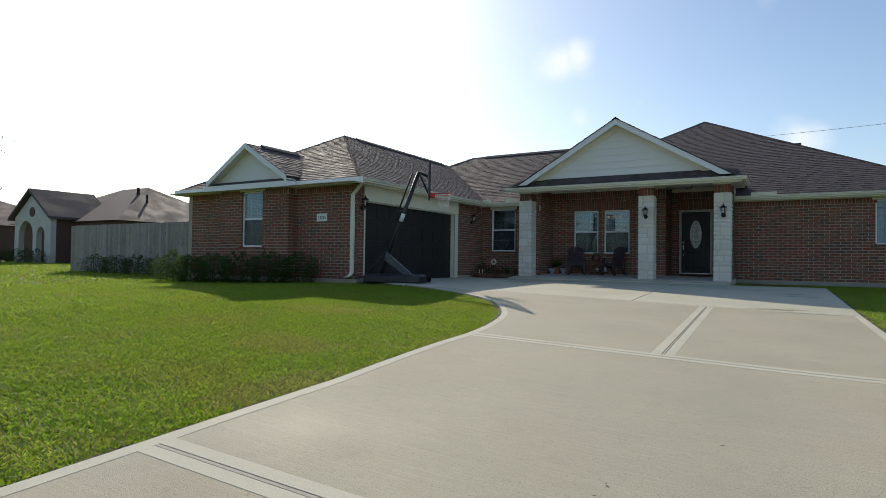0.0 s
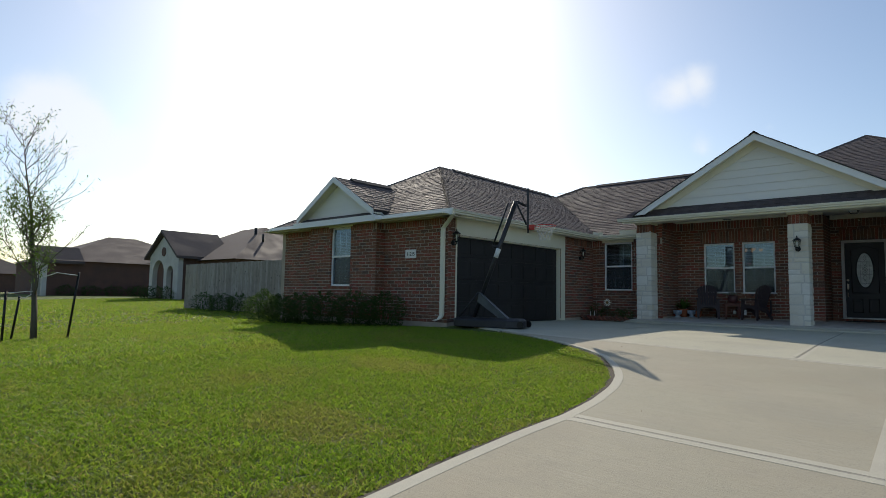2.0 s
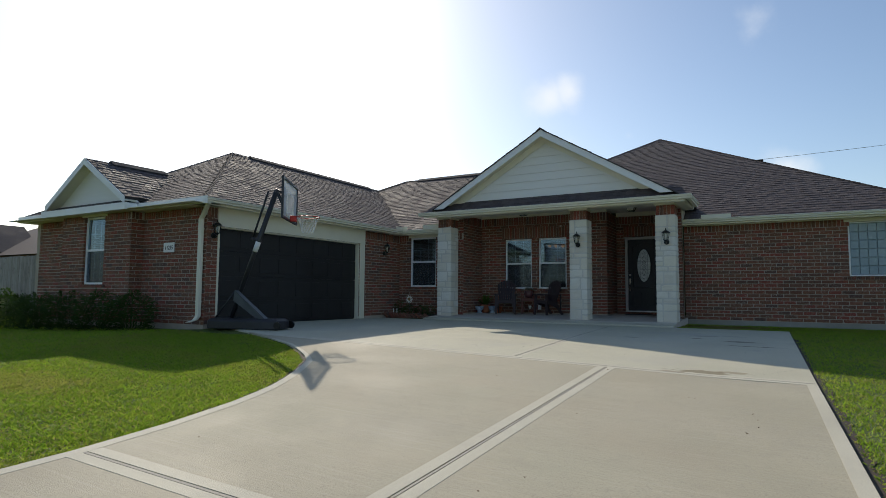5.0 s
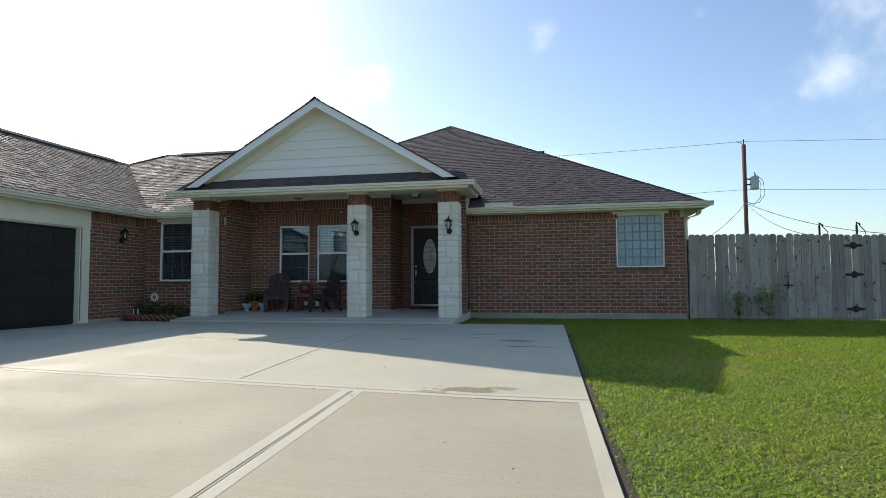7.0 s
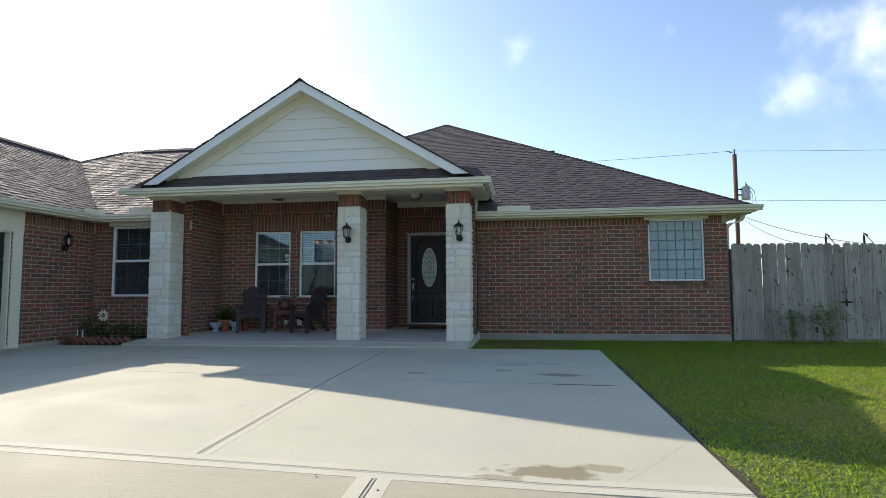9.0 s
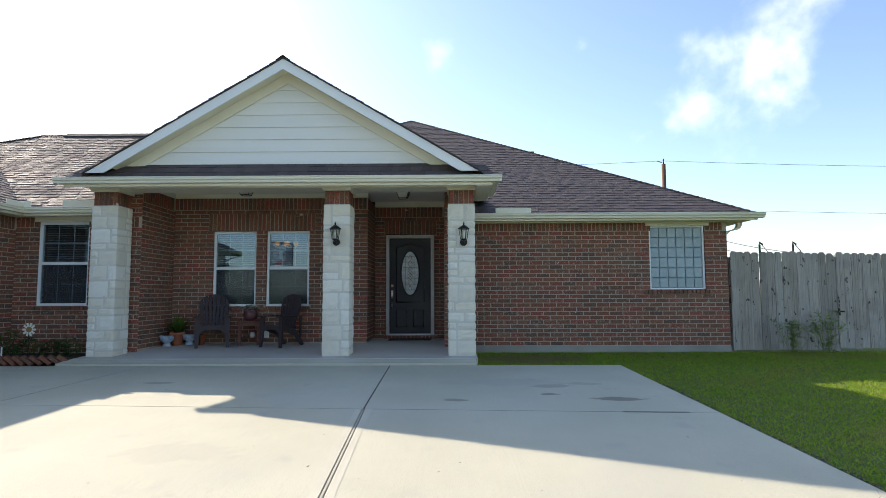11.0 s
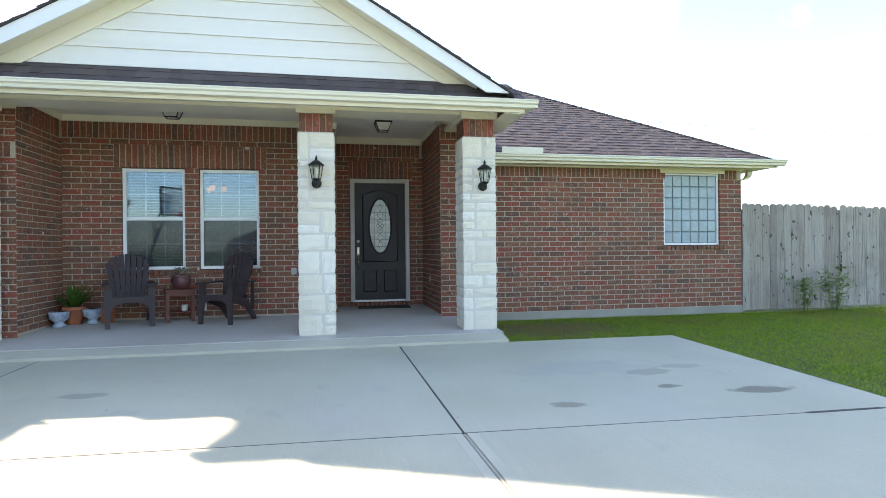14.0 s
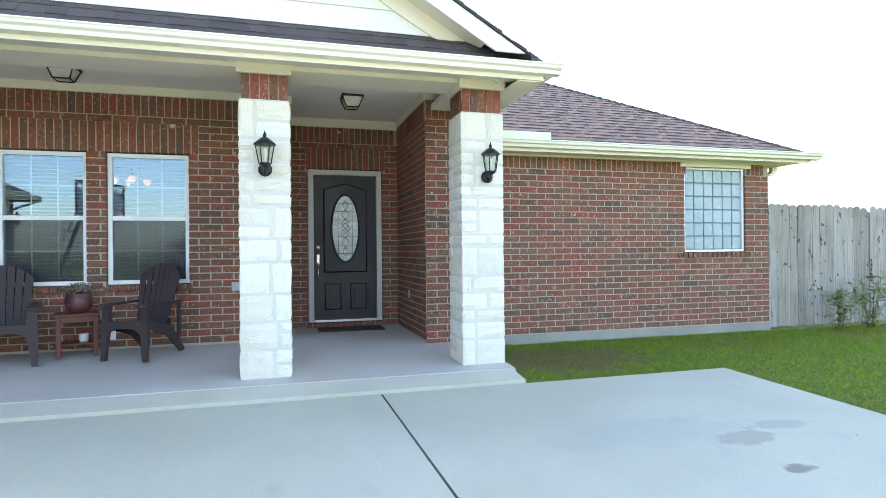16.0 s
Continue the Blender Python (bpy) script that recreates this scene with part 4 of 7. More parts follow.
for nm, d, mt, lb in (
    ("soffit_right", (-0.2, EX, EY + 0.02, 18.84, 2.885, 2.9), M_TRIM, "cream soffit under the right eave"),
    ("frieze_right", (-0.18, 4.79, 18.775, 18.806, 2.80 + 0.06, 2.886), M_TRIM, "cream frieze board above the brick"),
    ("soffit_east", (4.78, EX, 18.84, 30.0, 2.885, 2.9), M_TRIM, "cream soffit under the end eave"),
    ("fascia_right", (-0.2, EX, EY + 0.012, EY + 0.03, 2.865, 2.985), M_TRIM, "cream fascia"),
    ("soffit_garage", (-8.32, GX1, GY0 + 0.02, MY + 0.02, 2.885, 2.9), M_TRIM, "cream soffit along the garage"),
    ("soffit_left", (-8.32, -6.3, MY + 0.02, 17.78, 2.885, 2.9), M_TRIM, "cream soffit over the left window"),
    ("soffit_garage_front", (GX0, GX1, 10.12, 10.75, 2.885, 2.9), M_TRIM, "cream soffit over the garage front"),
    ("fascia_garage_front", (GX0 - 0.02, -13.55, GY0 - 0.02, GY0 + 0.005, 2.87, 3.02), M_WHITE, "white fascia board on the garage front"),
    ("fascia_garage_corner", (-10.2, GX1 + 0.1, GY0 - 0.02, GY0 + 0.005, 2.87, 3.02), M_WHITE, "white fascia board on the garage front"),
    ("fascia_bay", (-13.6, -10.15, 10.07, 10.10, 2.87, 3.02), M_WHITE, "white fascia board on the garage bay"),
    ("fascia_bay_return", (-10.175, -10.15, 10.10, GY0 - 0.02, 2.87, 3.02), M_WHITE, "white fascia return"),
    ("fascia_bay_left", (-13.6, -13.575, 10.10, GY0 - 0.02, 2.87, 3.02), M_WHITE, "white fascia return"),
    ("fascia_garage_west", (GX0 - 0.02, GX0 + 0.01, GY0, 25, 2.87, 3.02), M_WHITE, "white fascia board"),
    ("fascia_porch", (-6.86, 0.105, 16.832, 16.855, 3.25, 3.395), M_TRIM, "cream fascia board under the porch gutter"),
    ("fascia_porch_right", (0.083, 0.105, 16.857, 18.4, 3.25, 3.385), M_TRIM, "cream fascia board at the porch end"),
    ("fascia_left", (GX1 + 0.02, -6.63, MY + 0.012, MY + 0.03, 2.865, 2.985), M_TRIM, "cream fascia over the left window"),
    ("fascia_garage", (GX1 - 0.03, GX1 - 0.012, GY0 + 0.02, MY, 2.865, 2.985), M_TRIM, "cream fascia along the garage"),
    ("soffit_porch_right", (-0.62, 0.083, 17.25, 18.45, 3.335, 3.35), M_TRIM, "cream soffit at the porch end"),
    ("soffit_porch_end", (-0.15, 0.083, 16.857, 18.45, 3.24, 3.2535), M_TRIM, "cream soffit at the porch corner"),
    ("soffit_porch_left", (-6.86, -6.1, 17.25, 17.75, 3.335, 3.35), M_TRIM, "cream soffit at the porch end"),
    ("porch_ceiling", (-6.3, -0.5, 17.6, 20.06, 3.50, 3.52), M_CEIL, "painted board ceiling of the porch"),
    ("porch_beam", (-6.70, -0.12, 17.24, 17.66, 3.29, 3.51), M_TRIM, "cream boxed beam over the columns"),
    ("porch_beam_right", (-0.62, -0.2, 17.66, 18.37, 3.29, 3.334), M_TRIM, "cream boxed beam end"),
    ("porch_beam_left", (-6.66, -6.04, 17.66, 17.75, 3.29, 3.51), M_TRIM, "cream boxed beam end"),
    ("frieze_porch", (-6.05, -2.2, 18.945, 18.975, 3.41, 3.5), M_TRIM, "cream frieze board under the porch ceiling"),
    ("frieze_porch_left", (-6.06, -6.03, 17.76, 18.945, 3.41, 3.5), M_TRIM, "cream frieze board under the porch ceiling"),
    ("frieze_entry", (-2.2, -0.69, 20.03, 20.06, 3.38, 3.5), M_TRIM, "cream frieze board over the door"),
    ("frieze_entry_right", (-0.71, -0.68, 18.37, 20.03, 3.41, 3.5), M_TRIM, "cream frieze board over the entry side"),
    ("wall_attic_right", (-0.66, -0.17, 18.4, 18.9, 2.88, 3.5), M_TRIM, "cream boxed end above the entry pier"),
    ("garage_ceiling", (-15.0, -8.3, 10.8, 22, 2.87, 2.88), M_CEIL, "garage ceiling"),
):
    structure(nm, bx(*d), mt, lb)

bm = bmesh.new()
extrude_poly(bm, [(-6.86, 16.857, 3.255), (-6.86, 17.25, 3.335), (-6.86, 17.25, 3.35), (-6.86, 16.857, 3.27)], (6.94, 0, 0))
structure("soffit_porch", bm, M_TRIM, "cream soffit before the porch beam")

# porch gable: lap siding, rake boards
gable = structure("gable_porch", bmesh.new(), M_SIDING, "cream lap-sided gable above the porch")
bm = bmesh.new()
extrude_poly(bm, [(QX - 3.0, 17.08, 3.5), (QX + 3.0, 17.08, 3.5), (QX, 17.08, 5.235)], (0, 0.1, 0))
bm.to_mesh(gable.data)
bm.free()
zz = 3.655
while zz < 5.15:
    z2 = zz + 0.215
    w0, w1 = (5.265 - zz) / QS, max((5.265 - z2) / QS, 0.01)
    bm = bmesh.new()
    a = [(QX - w0, 17.045, zz), (QX + w0, 17.045, zz), (QX + w1, 17.065, z2), (QX - w1, 17.065, z2)]
    extrude_poly(bm, a, (0, 0.02, 0))
    part("siding_board", bm, M_SIDING, gable)
    zz += 0.209


def rake(name, x0, z0, x1, z1, y, depth, h, mat, label):
    bm = bmesh.new()
    extrude_poly(bm, [(x0, y, z0), (x1, y, z1), (x1, y, z1 - h), (x0, y, z0 - h)], (0, depth, 0))
    structure(name, bm, mat, label)


for sgn, nm in ((1, "right"), (-1, "left")):
    xe, ze = QX + sgn * 3.2, QZ - 3.2 * QS
    bm = bmesh.new()
    extrude_poly(bm, [(xe - sgn * 0.04, 16.72, ze), (QX, 16.72, QZ - 0.022), (QX, 16.72, QZ - 0.195), (xe - sgn * 0.33, 16.72, ze)], (0, 0.028, 0))
    structure("rake_porch_" + nm, bm, M_WHITE, "white rake board of the porch gable")
    rake("rake_soffit_porch_" + nm, xe - sgn * 0.4, ze + 0.12, QX, QZ - 0.12, 16.75, 0.32, 0.02, M_TRIM, "cream underside of the gable overhang")
    rake("rake_trim_porch_" + nm, xe - sgn * 0.2, ze - 0.02, QX, QZ - 0.14, 17.025, 0.03, 0.18, M_TRIM, "cream trim board along the siding")
    xe = HX + sgn * 1.62
    rake("rake_bay_" + nm, xe, hz(xe) - 0.004, HX, HZ - 0.004, 10.09, 0.03, 0.15, M_WHITE, "white rake board of the garage gable")
    rake("rake_soffit_bay_" + nm, xe, hz(xe) - 0.08, HX, HZ - 0.08, 10.12, 0.26, 0.02, M_TRIM, "cream underside of the small gable")
bm = bmesh.new()
extrude_poly(bm, [(HX - 1.69, 10.37, 3.05), (HX + 1.69, 10.37, 3.05), (HX, 10.37, 4.10)], (0, 0.05, 0))
structure("gable_bay", bm, M_SIDING, "cream boarded gable of the garage bay")

# metal splash guards standing on the gutters below the valleys
for nm, d in (("splash_guard", (0.27, 0.93, EY - 0.115, EY - 0.105, 2.99, 3.09)), ("splash_guard", (-7.95, -7.72, MY - 0.11, MY - 0.10, 2.99, 3.10)),
              ("splash_guard", (GX1 + 0.105, GX1 + 0.115, MY - 0.5, MY - 0.12, 2.99, 3.08)), ("splash_guard", (-7.17, -6.64, MY - 0.11, MY - 0.10, 2.99, 3.12))):
    tagged(link(nm, bx(*d), M_TRIM), "flat cream metal splash guard on the gutter", "gutter guard", "splash guards")


# ---- things: helpers ----
def part_w(name, bm, mat, parent, label=""):
    """A part whose mesh is written in world places."""
    ob = part(name, bm, mat, parent, label)
    top = parent
    while top.parent is not None:
        top = top.parent
    if top is parent:
        ob.matrix_parent_inverse = parent.matrix_basis.inverted()
    return ob


def bars(*boxes, bevel=0.0):
    bm = bmesh.new()
    for b in boxes:
        box(bm, *b, bevel=bevel)
    return bm


def tubes(*runs, n=8):
    bm = bmesh.new()
    for pts, r in runs:
        tube(bm, pts, r, n)
    return bm


# ---- porch columns of rough limestone ----
def rough_block(bm, x0, x1, y0, y1, z0, z1, rng, amp=0.0045):
    n = 4
    cache = {}

    def v(i, j, k):
        if (i, j, k) not in cache:
            p = [x0 + (x1 - x0) * i / n, y0 + (y1 - y0) * j / n, z0 + (z1 - z0) * k / n]
            edge = sum(q in (0, n) for q in (i, j, k))
            for ax, q, c, h in ((0, i, (x0 + x1) / 2, x1 - x0), (1, j, (y0 + y1) / 2, y1 - y0), (2, k, (z0 + z1) / 2, z1 - z0)):
                if edge >= 2 and q in (0, n):
                    p[ax] += 0.009 * (1 if q == 0 else -1)
                p[ax] += rng.uniform(-amp, amp) * (1.0 if q in (0, n) else 0.6)
            cache[i, j, k] = bm.verts.new(p)
        return cache[i, j, k]
    for a in range(n):
        for b in range(n):
            for q in (0, n):
                for f in ((v(q, a, b), v(q, a + 1, b), v(q, a + 1, b + 1), v(q, a, b + 1)), (v(a, q, b), v(a + 1, q, b), v(a + 1, q, b + 1), v(a, q, b + 1)),
                          (v(a, b, q), v(a + 1, b, q), v(a + 1, b + 1, q), v(a, b + 1, q))):
                    bm.faces.new(f)
    bmesh.ops.recalc_face_normals(bm, faces=bm.faces)


def column(cx, seed):
    w, y0 = 0.46, 17.19
    x0, x1, y1 = cx - w / 2, cx + w / 2, y0 + w
    col = thing("porch_column", "square porch column of rough cream limestone with a brick top", "column", pose(cx, y0 + w / 2, 0.475), "porch columns")
    rng = random.Random(seed)
    part_w("core", bx(x0 + 0.012, x1 - 0.012, y0 + 0.012, y1 - 0.012, 0.47, 3.0), M_STONE_MORTAR, col)
    z = 0.47
    first = True
    while z < 2.985:
        h = 0.27 if first else rng.choice((0.12, 0.17, 0.21, 0.25, 0.29))
        first = False
        if 3.0 - (z + h) < 0.1:
            h = 3.0 - z
        sx = x0 + w * rng.choice((0.25, 0.32, 0.38, 0.6, 0.66, 0.74))
        sy = y0 + w * rng.choice((0.3, 0.4, 0.55, 0.65, 0.7))
        g = 0.007
        for a, b, c, d in ((x0, sx - g, y0, sy - g), (sx + g, x1, y0, sy - g), (x0, sx - g, sy + g, y1), (sx + g, x1, sy + g, y1)):
            bm = bmesh.new()
            if h > 0.18 and rng.random() < (0.55 if b - a < 0.2 else 0.25):
                zm = z + h * rng.uniform(0.4, 0.6)
                rough_block(bm, a, b, c, d, z + g, zm - g, rng)
                part_w("stone", bm, M_STONE, col)
                bm = bmesh.new()
                rough_block(bm, a, b, c, d, zm + g, z + h - g, rng)
            else:
                rough_block(bm, a, b, c, d, z + g, z + h - g, rng)
            part_w("stone", bm, M_STONE, col)
        z += h
    part_w("brick_core", bx(x0 + 0.035, x1 - 0.035, y0 + 0.035, y1 - 0.035, 3.0, 3.235), M_MORTAR, col)
    n = 5
    bw = (w - 0.05) / n
    for i in range(n):
        a = x0 + 0.025 + i * bw
        part_w("brick", bx(a + 0.005, a + bw - 0.005, y0 + 0.025, y0 + 0.1, 3.004, 3.23), M_BRICK, col)
        b = y0 + 0.025 + i * bw
        if i:
            part_w("brick", bx(x0 + 0.025, x0 + 0.1, b + 0.005, b + bw - 0.005, 3.004, 3.23), M_BRICK, col)
            part_w("brick", bx(x1 - 0.1, x1 - 0.025, b + 0.005, b + bw - 0.005, 3.004, 3.23), M_BRICK, col)
    part_w("cap", bx(x0 - 0.01, x1 + 0.01, y0 - 0.012, y1 + 0.01, 3.232, 3.345, bevel=0.004), M_TRIM, col, "cream boxed cap")


for cx, seed in ((-6.385, 3), (-2.48, 5), (-0.395, 8)):
    column(cx, seed)


# ---- windows ----
def screen_mat():
    m = bpy.data.materials.new("insect_screen")
    m.use_nodes = True
    nt = m.node_tree
    bs = nt.nodes["Principled BSDF"]
    bs.inputs["Base Color"].default_value = (0.045, 0.05, 0.058, 1)
    bs.inputs["Roughness"].default_value = 0.7
    tp = nt.nodes.new("ShaderNodeBsdfTransparent")
    ms = nt.nodes.new("ShaderNodeMixShader")
    ms.inputs["Fac"].default_value = 0.32
    nt.links.new(tp.outputs["BSDF"], ms.inputs[1])
    nt.links.new(bs.outputs["BSDF"], ms.inputs[2])
    nt.links.new(ms.outputs["Shader"], nt.nodes["Material Output"].inputs["Surface"])
    return m


M_SCREEN = screen_mat()
M_BLIND = surf("blind_slat", (0.78, 0.79, 0.80), (0.84, 0.85, 0.86), 2, 30, 0.03, 0.5, bump=0)


def window(name, x0, x1, z0, z1, y, label, blinds=True):
    """A white vinyl double-hung window with six lights a sash; y: outer face of the frame."""
    win = tagged(new(name), label, "window", "", "structure")
    win.matrix_basis = pose((x0 + x1) / 2, y, z0)
    f = 0.045
    zm = z0 + (z1 - z0) * 0.505
    part_w("window_frame", bars((x0, x0 + f, y, y + 0.08, z0, z1), (x1 - f, x1, y, y + 0.08, z0, z1), (x0 + f, x1 - f, y, y + 0.08, z1 - f, z1),
                                (x0 + f, x1 - f, y, y + 0.08, z0, z0 + f)), M_VINYL, win)
    part_w("meeting_rail", bx(x0 + f, x1 - f, y + 0.012, y + 0.06, zm - 0.025, zm + 0.025, bevel=0.004), M_VINYL, win)
    for a, b, off in ((zm + 0.025, z1 - f, 0.03), (z0 + f, zm - 0.025, 0.04)):
        part_w("pane", bx(x0 + f, x1 - f, y + off, y + off + 0.004, a, b), M_GLASS, win).visible_shadow = False
        w3 = (x1 - x0 - 2 * f) / 3
        bm = bmesh.new()
        for i in (1, 2):
            box(bm, x0 + f + i * w3 - 0.007, x0 + f + i * w3 + 0.007, y + off + 0.006, y + off + 0.014, a, b)
        h = (a + b) / 2
        if off > 0.035:
            part_w("insect_screen", bx(x0 + f, x1 - f, y + 0.022, y + 0.024, a, b), M_SCREEN, win, "dark insect screen").visible_shadow = False
        box(bm, x0 + f, x1 - f, y + off + 0.0065, y + off + 0.0135, h - 0.007, h + 0.007)
        part_w("muntins", bm, M_VINYL, win)
    if blinds:
        bm = bmesh.new()
        z = z1 - 0.06
        while z > z0 + 0.06:
            box(bm, x0 + 0.05, x1 - 0.05, -0.011, 0.011, -0.001, 0.001, m=pose(0, y + 0.13, z, 24 if z > zm else 6))
            z -= 0.042
        part_w("blind", bm, M_BLIND, win, "pale slatted blind, half open")
    return win


window("window_1", -5.27, -4.41, 1.27, 2.75, 19.02, "white double-hung window with grille bars and blinds")
window("window_2", -4.21, -3.36, 1.27, 2.75, 19.02, "white double-hung window with grille bars and blinds")
window("window_3", -7.9, -6.98, 1.31, 2.80, 17.80, "white double-hung window beside the flower bed")
window("window_4", -12.3, -11.45, 1.27, 2.84, 10.47, "tall white double-hung window in the garage bay")
for nm, d in (("window_head_left", (-7.95, -6.93, 17.73, 17.76, 2.80, 2.885)), ("window_head_bay", (-12.38, -11.37, 10.395, 10.42, 2.84, 2.885)), ("window_head_right", (3.2, 4.42, 18.775, 18.81, 2.80, 2.86))):
    structure(nm, bx(*d), M_TRIM, "cream board over a window")

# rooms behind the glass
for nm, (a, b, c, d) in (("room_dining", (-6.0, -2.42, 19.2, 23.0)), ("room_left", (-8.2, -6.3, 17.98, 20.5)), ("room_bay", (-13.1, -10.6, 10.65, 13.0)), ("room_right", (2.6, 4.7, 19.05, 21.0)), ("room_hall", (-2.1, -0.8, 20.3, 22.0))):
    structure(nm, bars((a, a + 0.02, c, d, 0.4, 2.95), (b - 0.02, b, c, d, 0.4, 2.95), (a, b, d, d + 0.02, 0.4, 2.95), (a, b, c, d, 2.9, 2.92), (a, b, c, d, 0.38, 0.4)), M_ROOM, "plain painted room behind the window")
M_BULB = glow_mat("warm_shade", (1.0, 0.45, 0.14), 0.3)
ch = thing("chandelier", "small brass chandelier with glowing frosted shades", "chandelier", pose(-4.5, 21.4, 2.9))
part_w("stem", tubes(([(-4.5, 21.4, 2.9), (-4.5, 21.4, 2.62)], 0.012)), M_BLACK, ch)
for i in range(4):
    a = i * math.pi / 2 + 0.3
    px, py = -4.5 + 0.22 * math.cos(a), 21.4 + 0.22 * math.sin(a)
    part_w("arm", tubes(([(-4.5, 21.4, 2.63), ((px - 4.5) / 2, (py + 21.4) / 2, 2.58), (px, py, 2.64)], 0.008)), M_BLACK, ch)
    bm = bmesh.new()
    lathe(bm, [(0.02, 0), (0.05, 0.03), (0.06, 0.08), (0.055, 0.1)], 14, pose(px, py, 2.65))
    part_w("shade", bm, M_BULB, ch, "glowing frosted shade")

# glass block window
M_BLOCK = surf("glass_block", (0.24, 0.32, 0.355), (0.33, 0.42, 0.455), 9, 22, 0.2, 0.2, rough_var=0.08, bump=0.5, depth=0.008, spec=0.5, coat=0.2, vary="object", generated=True,
                palette=((0.28, 0.365, 0.40), (0.30, 0.39, 0.43), (0.26, 0.345, 0.38), (0.32, 0.41, 0.44)))
gb = tagged(new("window_5"), "glass block window of six by six blocks in a white frame", "window", "", "structure")
gb.matrix_basis = pose(3.805, 18.84, 1.57)
gx0, gx1, gz0, gz1 = 3.27, 4.34, 1.57, 2.80
part_w("window_frame", bars((gx0, gx0 + 0.035, 18.84, 18.93, gz0, gz1), (gx1 - 0.035, gx1, 18.84, 18.93, gz0, gz1), (gx0 + 0.035, gx1 - 0.035, 18.84, 18.93, gz1 - 0.03, gz1),
                            (gx0 + 0.035, gx1 - 0.035, 18.84, 18.93, gz0, gz0 + 0.03)), M_VINYL, gb)
part_w("grout", bx(gx0 + 0.03, gx1 - 0.03, 18.885, 18.95, gz0 + 0.02, gz1 - 0.02), surf("block_grout", (0.30, 0.36, 0.38), (0.35, 0.41, 0.43), 3, 30, 0.1), gb)
bw, bh = (gx1 - gx0 - 0.07) / 6, (gz1 - gz0 - 0.06) / 6
blk = bx(-bw / 2 + 0.005, bw / 2 - 0.005, -0.014, 0.03, -bh / 2 + 0.005, bh / 2 - 0.005, bevel=0.012)
first = None
for i in range(6):
    for j in range(6):
        if first is None:
            first = part("block", blk, M_BLOCK, gb)
            ob = first
        else:
            ob = new("block", first.data)
            ob.parent = gb
        ob.matrix_parent_inverse = gb.matrix_basis.inverted()
        ob.location = (gx0 + 0.035 + bw * (i + 0.5), 18.872, gz0 + 0.03 + bh * (j + 0.5))

# ---- front door ----
door = tagged(new("door_1"), "closed charcoal front door with an oval leaded glass", "door", "", "structure")
door.matrix_basis = pose(-1.445, 20.1, 0.62)
dx0, dx1, dz0, dz1, dy = -1.965, -0.925, 0.62, 2.78, 20.06
part_w("door_frame", bars((dx0, dx0 + 0.075, dy, dy + 0.1, dz0, dz1), (dx1 - 0.075, dx1, dy, dy + 0.1, dz0, dz1), (dx0 + 0.075, dx1 - 0.075, dy, dy + 0.1, dz1 - 0.075, dz1), bevel=0.006), M_FRAME, door, "pale grey wooden frame")
part_w("threshold", bx(dx0 + 0.075, dx1 - 0.075, dy - 0.02, dy + 0.1, dz0, dz0 + 0.035, bevel=0.006), surf("threshold_metal", (0.5, 0.5, 0.5), (0.56, 0.56, 0.56), 3, 60, 0.1, 0.35, metal=0.9), door)
sx0, sx1, sz0, sz1 = dx0 + 0.08, dx1 - 0.08, dz0 + 0.04, dz1 - 0.08
scx = (sx0 + sx1) / 2
oval = (0.185, 0.47, scx, 1.95)


def ellipse(a, b, cx, cz, y, n=40):
    return [(cx + a * math.cos(2 * math.pi * i / n), y, cz + b * math.sin(2 * math.pi * i / n)) for i in range(n)]


bm = bmesh.new()
n = 40
outer = []
for i in range(n):
    a = 2 * math.pi * i / n
    c, s = math.cos(a), math.sin(a)
    k = min((sx1 - scx) / abs(c) if abs(c) > 1e-6 else 9, ((sz1 - 1.95) if s > 0 else (1.95 - sz0)) / abs(s) if abs(s) > 1e-6 else 9)
    outer.append((scx + c * k, 1.95 + s * k))
for cxx, czz in ((sx0, sz0), (sx1, sz0), (sx1, sz1), (sx0, sz1)):
    i = min(range(n), key=lambda q: (outer[q][0] - cxx) ** 2 + (outer[q][1] - czz) ** 2)
    outer[i] = (cxx, czz)
inner = [(p[0], p[2]) for p in ellipse(oval[0], oval[1], scx, 1.95, 0, n)]
vf = [[bm.verts.new((x, y, z)) for x, z in ring] for y in (dy + 0.03, dy + 0.07) for ring in (outer, inner)]
for i in range(n):
    j = (i + 1) % n
    bm.faces.new((vf[0][i], vf[0][j], vf[1][j], vf[1][i]))
    bm.faces.new((vf[2][j], vf[2][i], vf[3][i], vf[3][j]))
    bm.faces.new((vf[1][i], vf[1][j], vf[3][j], vf[3][i]))
bmesh.ops.recalc_face_normals(bm, faces=bm.faces)
slab = part_w("door_leaf", bm, M_DOOR, door)
ring = ellipse(oval[0] + 0.012, oval[1] + 0.012, scx, 1.95, dy + 0.026)
part_w("oval_rim", tubes((ring + ring[:1], 0.016)), M_DOOR, door)
M_LEADED = surf("frosted_leaded_glass", (0.42, 0.48, 0.48), (0.58, 0.63, 0.62), 14, 60, 0.15, 0.2, bump=0.5, spec=0.8, coat=0.3)
bm = bmesh.new()
extrude_poly(bm, ellipse(oval[0] + 0.004, oval[1] + 0.004, scx, 1.95, dy + 0.045), (0, 0.006, 0))
part_w("oval_glass", bm, M_LEADED, door, "frosted oval glass")
M_CAME = surf("lead_came", (0.10, 0.10, 0.10), (0.14, 0.14, 0.14), 6, 60, 0.1, 0.4, metal=0.8)
bm = bmesh.new()
yc = dy + 0.036
